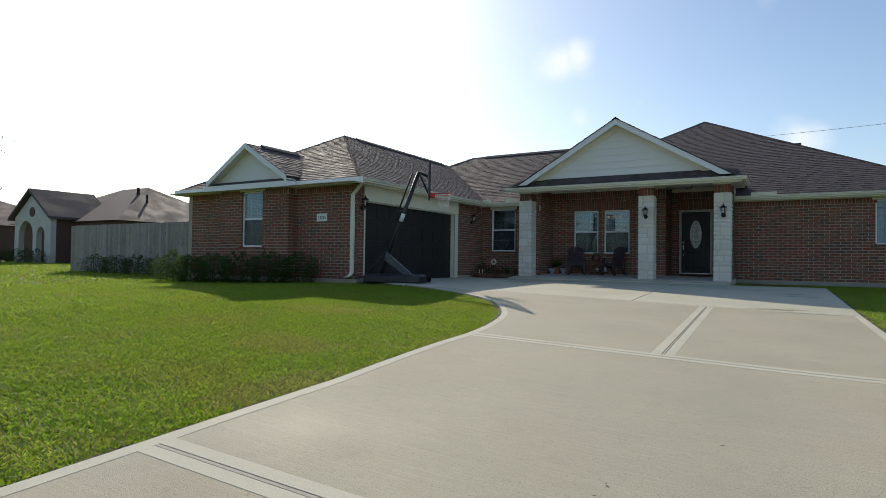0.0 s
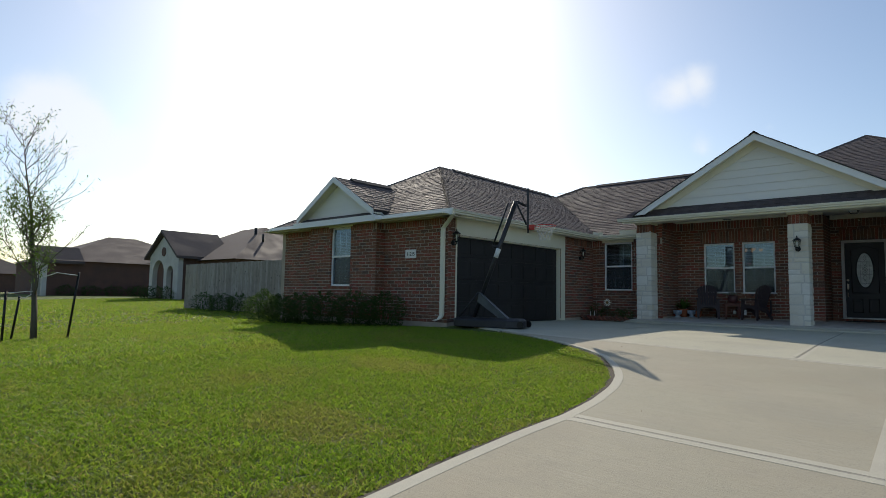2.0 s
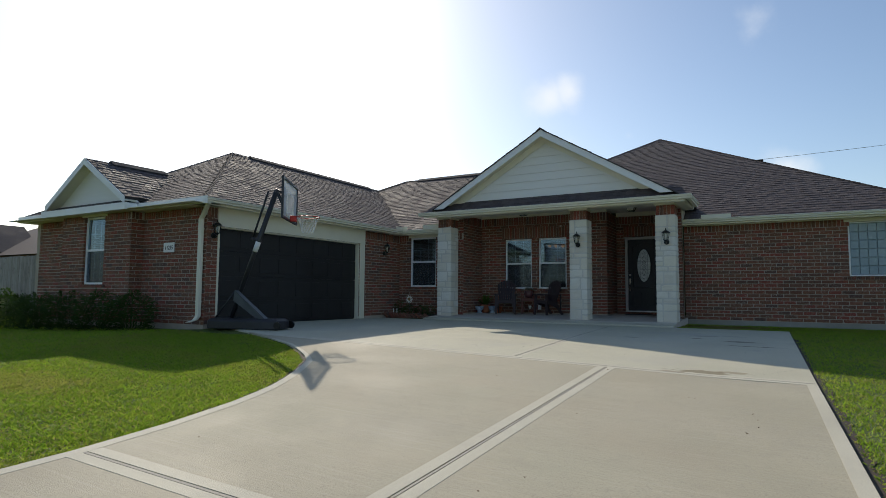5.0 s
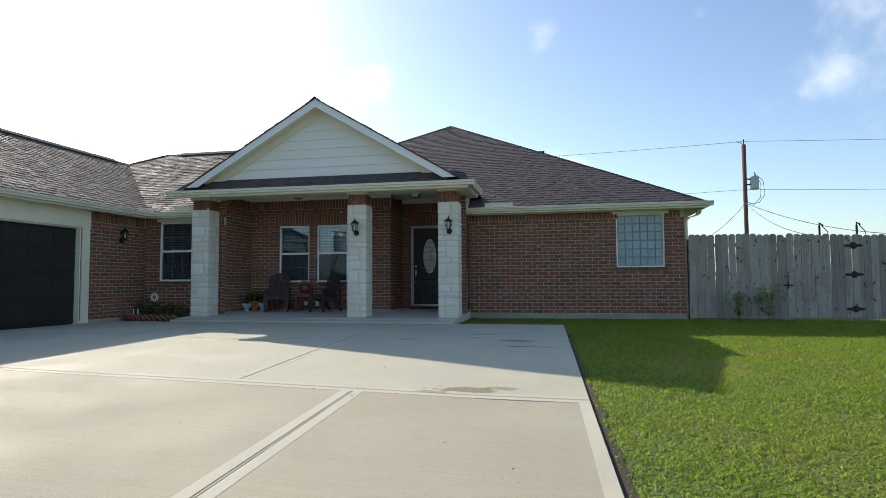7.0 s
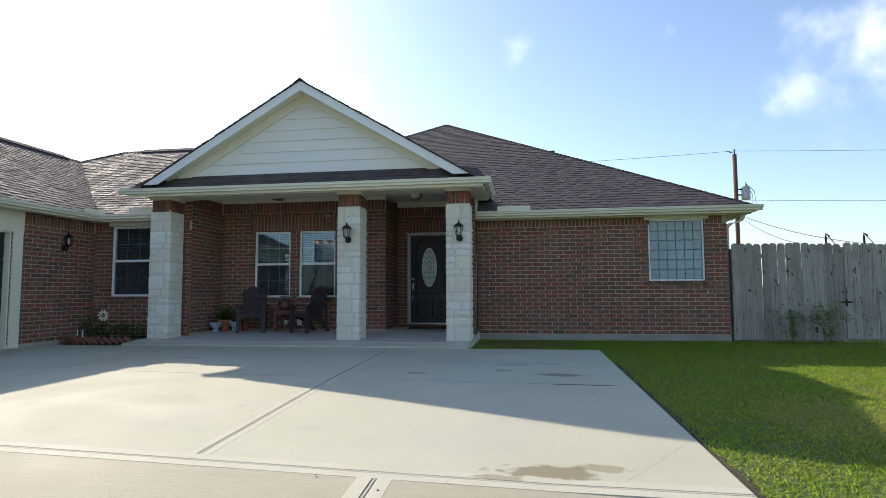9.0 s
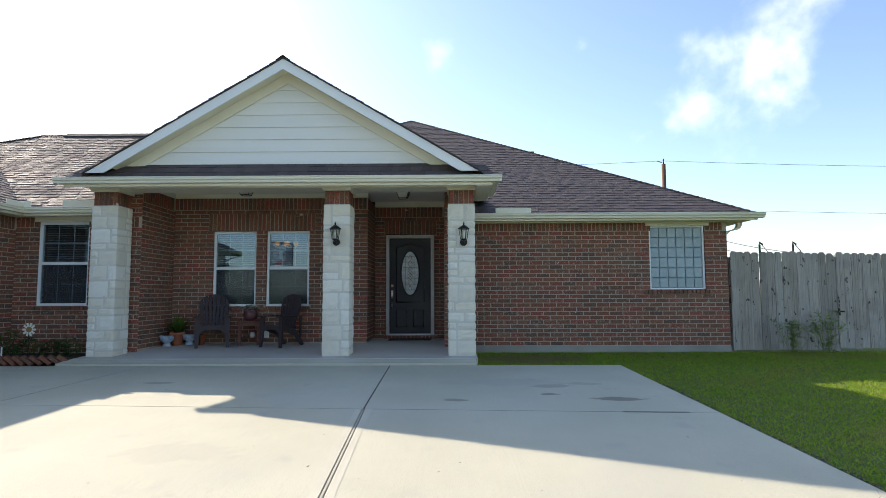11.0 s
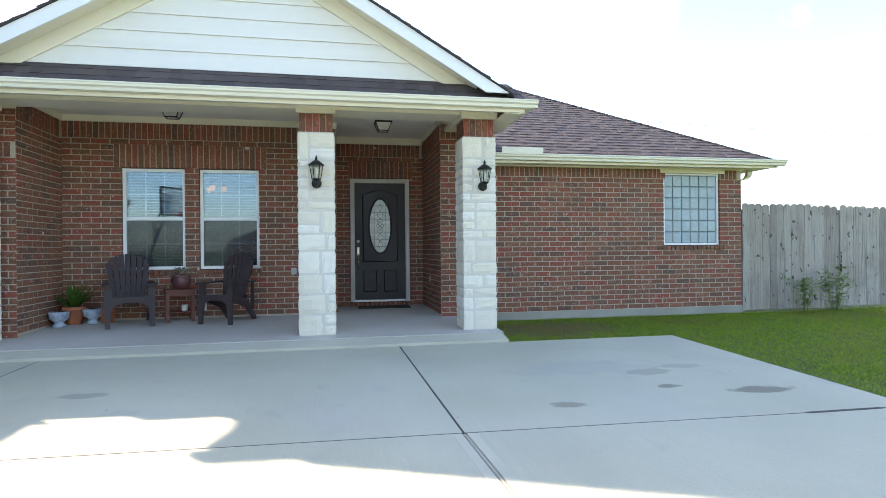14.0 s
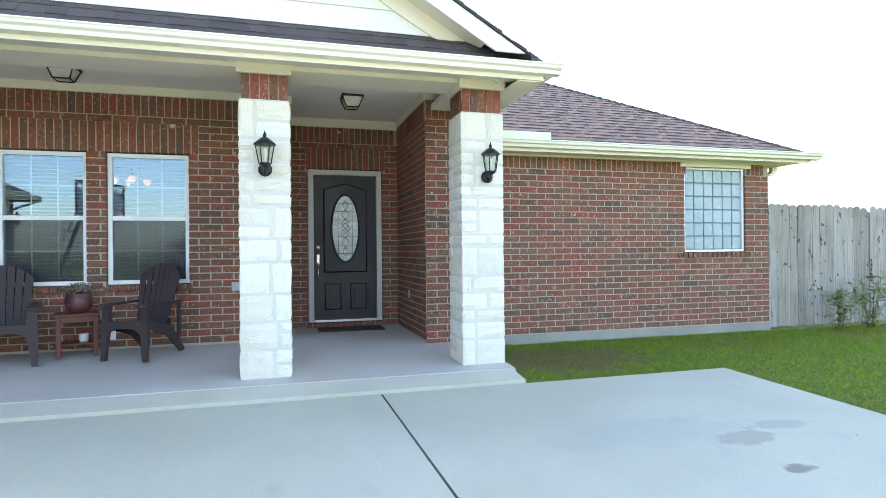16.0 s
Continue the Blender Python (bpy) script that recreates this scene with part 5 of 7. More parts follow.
for zz in (-0.36, -0.24, -0.12, 0.12, 0.24, 0.36):
    hw = oval[0] * math.sqrt(1 - (zz / oval[1]) ** 2)
    tube(bm, [(scx - hw, yc, 1.95 + zz), (scx + hw, yc, 1.95 + zz)], 0.003, 5)
for xx in (-0.1, 0.1):
    hh = oval[1] * math.sqrt(1 - (xx / oval[0]) ** 2)
    tube(bm, [(scx + xx, yc, 1.95 - hh), (scx + xx, yc, 1.95 + hh)], 0.003, 5)
for s in (1, -1):
    tube(bm, [(scx + s * 0.055 * math.sin(q / 24 * 6 * math.pi) * (0.5 + 0.5 * math.cos((q / 24 - 0.5) * math.pi)), yc - 0.002, 1.55 + 0.8 * q / 24) for q in range(25)], 0.004, 5)
tube(bm, [(scx, yc - 0.003, 2.03), (scx + 0.07, yc - 0.003, 1.95), (scx, yc - 0.003, 1.87), (scx - 0.07, yc - 0.003, 1.95), (scx, yc - 0.003, 2.03)], 0.005, 5)
part_w("leading", bm, M_CAME, door, "dark leading in a twined pattern")
yp = dy + 0.026
arch = [(scx - 0.30, yp, 1.33), (scx - 0.30, yp, 2.50)] + [(scx + 0.30 * t, yp, 2.50 + 0.07 * math.cos(t * math.pi / 2) ** 2 + 0.012) for t in (-0.7, -0.4, -0.15, 0, 0.15, 0.4, 0.7)] + [(scx + 0.30, yp, 2.50), (scx + 0.30, yp, 1.33), (scx - 0.30, yp, 1.33)]
for nm, pts in (("panel_moulding", arch), ("panel_moulding", [(scx - 0.29, yp, 0.80), (scx - 0.29, yp, 1.16), (scx - 0.07, yp, 1.16), (scx - 0.07, yp, 0.80), (scx - 0.29, yp, 0.80)]),
                ("panel_moulding", [(scx + 0.07, yp, 0.80), (scx + 0.07, yp, 1.16), (scx + 0.29, yp, 1.16), (scx + 0.29, yp, 0.80), (scx + 0.07, yp, 0.80)])):
    part_w(nm, tubes((pts, 0.013), n=6), M_DOOR, door)
for a, b in ((scx - 0.24, scx - 0.12), (scx + 0.12, scx + 0.24)):
    part_w("raised_panel", bx(a, b, dy + 0.018, dy + 0.03, 0.86, 1.10, bevel=0.006), M_DOOR, door)
M_NICKEL = surf("satin_nickel", (0.55, 0.50, 0.42), (0.62, 0.57, 0.48), 5, 80, 0.05, 0.3, metal=1.0, bump=0.03)
hx = sx0 + 0.055
lock = bmesh.new()
lathe(lock, [(0.03, 0), (0.032, 0.012), (0.026, 0.02), (0.012, 0.024)], 16, pose(hx, dy + 0.03, 1.68, 90))
part_w("deadbolt", lock, M_NICKEL, door, "round satin nickel deadbolt")
part_w("door_handle", bars((hx - 0.022, hx + 0.022, dy + 0.015, dy + 0.03, 1.44, 1.58), bevel=0.006), M_NICKEL, door, "satin nickel handle plate")
part_w("handle_grip", tubes(([(hx, dy + 0.02, 1.46), (hx, dy - 0.03, 1.42), (hx, dy - 0.035, 1.32), (hx, dy - 0.02, 1.24), (hx, dy + 0.03, 1.22)], 0.01)), M_NICKEL, door)
mat_ = thing("doormat", "worn dark rubber doormat before the front door", "doormat", pose(-1.42, 19.72, 0.555))
part_w("mat", bx(-1.86, -0.98, 19.52, 19.93, 0.553, 0.568, bevel=0.004), surf("rubber_mat", (0.05, 0.04, 0.035), (0.08, 0.06, 0.05), 4, 50, 0.4, 0.9), mat_)
for nm, d, lb in (("wall_outlet", (-2.90, -2.82, 18.945, 18.965, 1.17, 1.27), "grey weatherproof outlet box on the brick"), ("wall_outlet", (-0.715, -0.70, 19.2, 19.28, 1.0, 1.1), "small grey outlet box on the entry wall")):
    tagged(link(nm, bx(*d, bevel=0.004), surf("outlet_grey", (0.35, 0.36, 0.37), (0.4, 0.41, 0.42), 3, 30, 0.05, 0.5)), lb, "outlet", "wall outlets")
# doorbell and pot outlet by the table
tagged(link("wall_outlet", bx(-4.22, -4.12, 18.945, 18.962, 0.66, 0.80, bevel=0.004), M_WHITE), "white outlet cover low on the porch wall", "outlet", "wall outlets")

# ---- garage door ----
gd = tagged(new("door_2"), "closed dark brown double garage door", "garage door", "", "structure")
gd.matrix_basis = pose(-8.42, 13.3, 0.4)
# added dark panel behind the sections, blocks light leaking through their gaps
part_w("light_block", bx(-8.50, -8.47, 10.9, 15.85, 0.35, 2.52), M_GDOOR, gd)
for k in range(4):
    z0 = 0.40 + k * 0.53
    sec = part_w("door_section", bx(-8.46, -8.42, 11.03, 15.725, z0 + 0.003, z0 + 0.527, bevel=0.006), M_GDOOR, gd)
    for i in range(8):
        y0 = 11.1 + i * 0.58
        part_w("raised_panel", bx(-8.422, -8.408, y0, y0 + 0.47, z0 + 0.09, z0 + 0.44, bevel=0.008), M_GDOOR, gd)
for nm, d in (("garage_trim_right", (-8.33, -8.275, 15.765, 15.97, 0.4, 2.5)), ("garage_trim_left", (-8.40, -8.28, 10.985, 11.03, 0.4, 2.5)), ("garage_header", (-8.32, -8.265, 10.98, 15.97, 2.5, 2.885)),
              ("garage_jamb_right", (-8.465, -8.31, 15.73, 15.762, 0.35, 2.5)), ("garage_stop_top", (-8.5, -8.31, 11.0, 15.73, 2.47, 2.51))):
    structure(nm, bx(*d), M_TRIM, "cream painted garage door trim")

# ---- lanterns ----
M_LGLASS = glass_mat("lantern_glass", (0.92, 0.93, 0.9), ior=1.45)
M_BULB_OFF = surf("unlit_bulb", (0.75, 0.73, 0.66), (0.8, 0.78, 0.72), 5, 30, 0.02, 0.2, bump=0)


def lantern(m, label):
    lt = thing("wall_lantern", label, "wall lamp", m, "wall lanterns")
    bm = bmesh.new()
    lathe(bm, [(0.06, 0), (0.062, 0.012), (0.045, 0.025), (0.02, 0.03)], 16, pose(0, 0, 0.07, 90))
    part("backplate", bm, M_BLACK, lt)
    part("arm", tubes(([(0, -0.02, 0.06), (0, -0.08, 0.02), (0, -0.115, 0.05), (0, -0.115, 0.1)], 0.012)), M_BLACK, lt)
    bm = bmesh.new()
    lathe(bm, [(0.012, 0.075), (0.05, 0.1), (0.055, 0.115)], 6, pose(0, -0.115, 0))
    part("tray", bm, M_BLACK, lt)
    bm = bmesh.new()
    for k in range(6):
        a = k * math.pi / 3
        tube(bm, [(0.052 * math.cos(a), -0.115 + 0.052 * math.sin(a), 0.11), (0.08 * math.cos(a), -0.115 + 0.08 * math.sin(a), 0.275)], 0.005, 5)
    part("bars", bm, M_BLACK, lt)
    bm = bmesh.new()
    r0 = [bm.verts.new((0.048 * math.cos(k * math.pi / 3), -0.115 + 0.048 * math.sin(k * math.pi / 3), 0.115)) for k in range(6)]
    r1 = [bm.verts.new((0.076 * math.cos(k * math.pi / 3), -0.115 + 0.076 * math.sin(k * math.pi / 3), 0.272)) for k in range(6)]
    for k in range(6):
        bm.faces.new((r0[k], r0[(k + 1) % 6], r1[(k + 1) % 6], r1[k]))
    part("glass", bm, M_LGLASS, lt)
    bm = bmesh.new()
    lathe(bm, [(0.012, 0.12), (0.014, 0.16), (0.022, 0.2), (0.018, 0.235), (0.004, 0.25)], 10, pose(0, -0.115, 0))
    part("bulb", bm, M_BULB_OFF, lt)
    bm = bmesh.new()
    lathe(bm, [(0.098, 0.275), (0.095, 0.285), (0.06, 0.315), (0.035, 0.335), (0.02, 0.34), (0.012, 0.35), (0.018, 0.362), (0.01, 0.375), (0.003, 0.4)], 12, pose(0, -0.115, 0))
    part("roof", bm, M_BLACK, lt)
    return lt


lamp = lantern(pose(-2.475, 17.175, 2.29), "black lantern with clear glass on a limestone column")
copy_thing(lamp, pose(-0.36, 17.175, 2.28))
for m in (pose(-8.285, 16.9, 2.22, 0, 0, 90), pose(-8.285, 10.87, 2.22, 0, 0, 90)):
    copy_thing(lamp, m)["label"] = "black lantern on the brick garage wall"

M_FROST = surf("frosted_lamp_glass", (0.55, 0.52, 0.46), (0.62, 0.6, 0.54), 5, 40, 0.05, 0.25, bump=0.05)


def ceiling_lamp(x, y):
    lt = thing("ceiling_lamp", "small square bronze ceiling lamp with frosted sides, unlit", "ceiling lamp", pose(x, y, 3.5), "porch ceiling lamps")
    part("base", bx(-0.13, 0.13, -0.13, 0.13, -0.025, 0.0, bevel=0.004), M_BLACK, lt)
    bm = bmesh.new()
    for s in ((1, 1), (1, -1), (-1, 1), (-1, -1)):
        tube(bm, [(0.12 * s[0], 0.12 * s[1], -0.02), (0.075 * s[0], 0.075 * s[1], -0.14)], 0.007, 5)
    tube(bm, [(0.075, 0.075, -0.14), (-0.075, 0.075, -0.14), (-0.075, -0.075, -0.14), (0.075, -0.075, -0.14), (0.075, 0.075, -0.14)], 0.007, 5)
    part("cage", bm, M_BLACK, lt)
    bm = bmesh.new()
    t = [bm.verts.new((0.112 * a, 0.112 * b, -0.025)) for a, b in ((1, 1), (-1, 1), (-1, -1), (1, -1))]
    l = [bm.verts.new((0.07 * a, 0.07 * b, -0.136)) for a, b in ((1, 1), (-1, 1), (-1, -1), (1, -1))]
    for k in range(4):
        bm.faces.new((t[k], t[(k + 1) % 4], l[(k + 1) % 4], l[k]))
    bm.faces.new(l)
    part("glass", bm, M_FROST, lt, "frosted glass sides")


ceiling_lamp(-4.42, 18.33)
ceiling_lamp(-1.5, 18.78)

# ---- porch furniture ----
M_RESIN = surf("dark_brown_resin", (0.045, 0.030, 0.032), (0.058, 0.040, 0.041), 3, 90, 0.2, 0.6, bump=0.15, spec=0.3)


def adirondack(m, label):
    c = thing("adirondack_chair", label, "chair", m, "porch chairs")
    for i in range(5):
        y = -0.30 + i * 0.105
        part("seat_slat", bx(-0.26, 0.26, y, y + 0.095, 0, 0.022, bevel=0.006, m=pose(0, 0, 0.37 - i * 0.022, 8)), M_RESIN, c)
    n = 7
    arc = lambda x: 0.46 + 0.255 * math.sqrt(max(0.0, 1 - (x / 0.335) ** 2))
    for i in range(n):
        t = (i - 3) / 3
        a0, a1 = 0.066 * (i - 3.5) + 0.004, 0.066 * (i - 2.5) - 0.004
        b0, b1 = 0.092 * (i - 3.5) + 0.007, 0.092 * (i - 2.5) - 0.007
        bm = bmesh.new()
        extrude_poly(bm, [(a0, 0, 0), (a1, 0, 0), (b1, 0, arc(b1))] + [(b0 + (b1 - b0) * q, 0, arc(b0 + (b1 - b0) * q)) for q in (0.75, 0.5, 0.25)] + [(b0, 0, arc(b0))], (0, 0.02, 0))
        bmesh.ops.transform(bm, matrix=pose(0, 0.16 - 0.03 * t * t, 0.30, -20), verts=bm.verts)
        part("back_slat", bm, M_RESIN, c)
    part("back_rail", bx(-0.27, 0.27, 0.335, 0.36, 0.66, 0.74, bevel=0.006), M_RESIN, c)
    part("lower_back_rail", bx(-0.25, 0.25, 0.2, 0.23, 0.32, 0.38, bevel=0.006), M_RESIN, c)
    for s in (-1, 1):
        bm = bmesh.new()
        extrude_poly(bm, [(s * 0.31 - 0.03, -0.37, 0), (s * 0.31 + 0.03, -0.37, 0), (s * 0.29 + 0.05, -0.345, 0.34), (s * 0.29 + 0.048, -0.33, 0.55), (s * 0.29 - 0.048, -0.33, 0.55), (s * 0.29 - 0.06, -0.345, 0.34)], (0, 0.055, 0))
        part("front_leg", bm, M_RESIN, c)
        bm = bmesh.new()
        extrude_poly(bm, [(s * 0.27, -0.33, 0.33), (s * 0.27, -0.33, 0.42), (s * 0.27, 0.18, 0.30), (s * 0.27, 0.44, 0.03), (s * 0.27, 0.42, 0), (s * 0.27, 0.36, 0), (s * 0.27, 0.12, 0.2)], (0.03 * s, 0, 0))
        part("side_rail", bm, M_RESIN, c)
        bm = bmesh.new()
        extrude_poly(bm, [(s * 0.22, -0.42, 0.55), (s * 0.30, -0.44, 0.55), (s * 0.37, -0.41, 0.55), (s * 0.39, -0.2, 0.55), (s * 0.36, 0.34, 0.55), (s * 0.31, 0.36, 0.55), (s * 0.25, -0.2, 0.55)], (0, 0, 0.022))
        part("armrest", bm, M_RESIN, c)
        part("arm_post", bx(s * 0.31 - 0.015, s * 0.31 + 0.015, 0.28, 0.33, 0.16, 0.55, bevel=0.004), M_RESIN, c)
    bm = bmesh.new()
    extrude_poly(bm, [(-0.27, -0.352, 0.405), (-0.27, -0.352, 0.22), (-0.21, -0.352, 0.29), (-0.12, -0.352, 0.325), (0.12, -0.352, 0.325), (0.21, -0.352, 0.29), (0.27, -0.352, 0.22), (0.27, -0.352, 0.405)], (0, 0.025, 0))
    part("apron", bm, M_RESIN, c)
    return c


slim = Matrix.Diagonal((0.86, 0.93, 1.0, 1.0))
ch1 = adirondack(pose(-5.02, 18.46, 0.535, 0, 0, 20) @ slim, "dark brown resin garden chair with a fanned slat back")
copy_thing(ch1, pose(-3.74, 18.47, 0.535, 0, 0, -24) @ slim)
M_TABLE = surf("red_brown_wood", (0.11, 0.03, 0.018), (0.17, 0.05, 0.028), 3, 40, 0.3, 0.6, stretch=(1, 1, 8))
tb = thing("side_table", "small red-brown square wooden side table", "side table", pose(-4.43, 18.70, 0.547, 0, 0, 18))
part("tabletop", bx(-0.20, 0.20, -0.17, 0.17, 0.425, 0.45, bevel=0.006), M_TABLE, tb)
part("apron", bars((-0.17, 0.17, -0.145, -0.125, 0.36, 0.425), (-0.17, 0.17, 0.125, 0.145, 0.36, 0.425), (-0.175, -0.155, -0.12, 0.12, 0.36, 0.425), (0.155, 0.175, -0.12, 0.12, 0.36, 0.425)), M_TABLE, tb)
for sx, sy in ((-1, -1), (1, -1), (1, 1), (-1, 1)):
    part("leg", bx(sx * 0.165 - 0.022, sx * 0.165 + 0.022, sy * 0.135 - 0.022, sy * 0.135 + 0.022, 0, 0.42, bevel=0.004), M_TABLE, tb)
part("shelf", bx(-0.16, 0.16, -0.13, 0.13, 0.12, 0.138, bevel=0.004), M_TABLE, tb)

M_LEAF = surf("leaf_green", (0.07, 0.14, 0.025), (0.12, 0.20, 0.04), 5, 30, 0.2, 0.8, translucent=0.35, spec=0.05)
M_LEAF_DARK = surf("dark_leaf", (0.05, 0.095, 0.026), (0.085, 0.14, 0.036), 5, 30, 0.2, 0.8, translucent=0.3, spec=0.05)
M_LEAF_VAR = surf("pale_variegated_leaf", (0.22, 0.24, 0.17), (0.34, 0.32, 0.25), 9, 50, 0.3, 0.55, translucent=0.2)
M_TERRA = surf("terracotta", (0.42, 0.13, 0.06), (0.50, 0.17, 0.08), 4, 60, 0.2, 0.85)
M_BLUEPOT = surf("blue_white_glaze", (0.26, 0.33, 0.43), (0.48, 0.54, 0.60), 9, 26, 0.55, 0.3, bump=0.3)
M_PLUM = surf("plum_glaze", (0.09, 0.035, 0.04), (0.14, 0.05, 0.05), 5, 60, 0.15, 0.3)
M_SOIL = surf("potting_soil", (0.04, 0.03, 0.02), (0.07, 0.05, 0.035), 9, 70, 0.4, 0.95)


def leaf(bm, p, d, L, w, rng, droop=0.3, segs=2):
    """One leaf blade from p along d."""
    d = Vector(d).normalized()
    side = d.cross(Vector((0, 0, 1)))
    side = side.normalized() if side.length > 1e-3 else Vector((1, 0, 0))
    side = (side + Vector((rng.uniform(-0.4, 0.4), rng.uniform(-0.4, 0.4), rng.uniform(-0.5, 0.5)))).normalized()
    prev, p = None, Vector(p)
    for i in range(segs + 1):
        t = i / segs
        q = p + d * L * t + Vector((0, 0, -droop * L * t * t))
        ww = w * (1 - t) ** 0.7 * (0.6 + 1.2 * t if t < 0.35 else 1.0)
        cur = (bm.verts.new(q - side * ww / 2), bm.verts.new(q + side * ww / 2)) if i < segs else (bm.verts.new(q),)
        if prev:
            bm.faces.new((prev[0], prev[1], *cur[::-1]))
        prev = cur


def pot(m, prof, mat, label, name="flower_pot"):
    p = thing(name, label, "flower pot", m, "pots on the porch")
    bm = bmesh.new()
    lathe(bm, prof, 22)
    part("pot", bm, mat, p)
    bm = bmesh.new()
    lathe(bm, [(prof[-1][0] * 0.9, prof[-1][1] - 0.02), (prof[-1][0] * 0.5, prof[-1][1] + 0.004)], 16)
    part("soil", bm, M_SOIL, p)
    return p


terra = [(0.095, 0), (0.125, 0.19), (0.14, 0.195), (0.142, 0.235), (0.13, 0.24)]
urn = [(0.085, 0), (0.085, 0.02), (0.055, 0.05), (0.06, 0.07), (0.115, 0.11), (0.125, 0.17), (0.13, 0.2), (0.12, 0.205)]
p1 = pot(pose(-5.80, 18.70, 0.545), terra, M_TERRA, "terracotta pot with a spiky green aloe", "potted_aloe")
rng = random.Random(4)
bm = bmesh.new()
for i in range(46):
    a, el = rng.uniform(0, 6.28), rng.uniform(0.65, 1.4)
    leaf(bm, (0.03 * math.cos(a), 0.03 * math.sin(a), 0.22), (math.cos(a) * math.cos(el), math.sin(a) * math.cos(el), math.sin(el)), rng.uniform(0.36, 0.6), 0.055, rng, 0.28, 4)
part("leaves", bm, M_LEAF, p1)
pb = pot(pose(-5.90, 18.50, 0.535), urn, M_BLUEPOT, "blue and white glazed footed pot")
copy_thing(pb, pose(-5.56, 18.70, 0.545))
pot(pose(-5.40, 18.78, 0.547), [(0.08, 0), (0.11, 0.15), (0.12, 0.155), (0.12, 0.185), (0.11, 0.19)], M_TERRA, "small plain terracotta pot")
p2 = pot(pose(-4.41, 18.70, 0.997), [(0.075, 0), (0.12, 0.06), (0.135, 0.12), (0.12, 0.19), (0.125, 0.205)], M_PLUM, "plum glazed pot with a pale leafy plant", "potted_plant")
bm = bmesh.new()
for i in range(170):
    a, el, r = rng.uniform(0, 6.28), rng.uniform(-0.1, 1.2), rng.uniform(0.02, 0.19)
    leaf(bm, (r * math.cos(a), r * math.sin(a), 0.205 + 0.08 * (1 - r / 0.19) + rng.uniform(0, 0.03)), (math.cos(a) * math.cos(el), math.sin(a) * math.cos(el), math.sin(el)), rng.uniform(0.04, 0.08), 0.028, rng, 0.4)
part("leaves", bm, M_LEAF_VAR, p2)

pot(pose(-4.36, 18.68, 0.685), [(0.035, 0), (0.045, 0.03), (0.046, 0.07), (0.04, 0.095)], M_FROST, "small white pot on the lower shelf of the side table")

# ---- flower bed by the left window ----
fb = tagged(new("flower_bed"), "low flower bed edged with tilted bricks", "flower bed", "", "structure")
bm = bmesh.new()
extrude_poly(bm, [(-8.28, 17.74, 0.44), (-8.28, 16.95, 0.44), (-7.7, 16.75, 0.44), (-6.72, 16.95, 0.44), (-6.7, 17.74, 0.44)], (0, 0, 0.05))
part("soil", bm, M_SOIL, fb)
edge = [(-8.25, 16.95), (-7.7, 16.74), (-7.2, 16.78), (-6.72, 16.93)]
k = 0
for (ax, ay), (bx_, by_) in zip(edge, edge[1:]):
    L = math.hypot(bx_ - ax, by_ - ay)
    nb = int(L / 0.12)
    for i in range(nb):
        t = (i + 0.5) / nb
        ob = part("edging_brick", bx(-0.1, 0.1, -0.045, 0.045, -0.028, 0.028, bevel=0.006), M_BRICK, fb)
        ob.matrix_basis = pose(ax + (bx_ - ax) * t, ay + (by_ - ay) * t, 0.47, 0, 38, math.degrees(math.atan2(by_ - ay, bx_ - ax)))
        k += 1


def bush(name, label, m, w, d, h, count, mat, seed, lsize=0.05, group="", stems=5, open_=False):
    """A leafy shrub: branching stems and many single leaves, thinner towards the outline."""
    s = thing(name, label, "shrub", m, group)
    rng = random.Random(seed)
    bs, bl = bmesh.new(), bmesh.new()
    tips = []
    for i in range(stems):
        a = rng.uniform(0, 6.28)
        x, y = w / 2 * rng.uniform(0, 0.85) * math.cos(a), d / 2 * rng.uniform(0, 0.85) * math.sin(a)
        top = h * rng.uniform(0.6, 1.0)
        pts = [(x * 0.5, y * 0.5, 0), (x * 0.75 + rng.uniform(-.03, .03), y * 0.75, top * 0.5), (x, y, top)]
        if open_:
            pts = [(x * 0.3, y * 0.3, 0), (x * 0.65 + rng.uniform(-.05, .05), y * 0.65, top * 0.5), (x * 1.3, y * 1.3, top)]
        tube(bs, pts, 0.0035 if open_ else 0.006, 5)
        tips.append(pts)
    for i in range(count):
        if open_:
            p0, p1_, p2_ = rng.choice(tips)
            t = rng.uniform(0.25, 1.0)
            q = Vector(p1_).lerp(Vector(p2_), t) if rng.random() < 0.7 else Vector(p0).lerp(Vector(p1_), t)
            q += Vector((rng.uniform(-1, 1), rng.uniform(-1, 1), rng.uniform(-0.5, 1))) * 0.03
            a = rng.uniform(0, 6.28)
            dr = (math.cos(a), math.sin(a), rng.uniform(0.1, 0.8))
        else:
            a, z = rng.uniform(0, 6.28), rng.random()
            lump = 1 + 0.16 * math.sin(3 * a + seed) + 0.1 * math.sin(7 * a + 2 * seed) + rng.uniform(-0.12, 0.1)
            rad = math.sqrt(max(0.06, 1 - (2 * z - 0.85) ** 4 if z > 0.4 else 1 - (0.5 - z) * 0.9)) * lump * rng.uniform(0.7, 1.0)
            q = Vector((w / 2 * rad * math.cos(a), d / 2 * rad * math.sin(a), h * z * (0.93 + 0.1 * math.sin(2.3 * a + seed))))
            dr = (math.cos(a) + rng.uniform(-0.6, 0.6), math.sin(a) + rng.uniform(-0.6, 0.6), rng.uniform(-0.2, 0.9))
        leaf(bl, q, dr, lsize * rng.uniform(0.7, 1.3), lsize * (0.28 if open_ else 0.55), rng, 0.35 if open_ else 0.2)
    part("branching", bs, mat if open_ else M_LEAF_DARK, s)
    part("foliage", bl, mat, s)
    return s


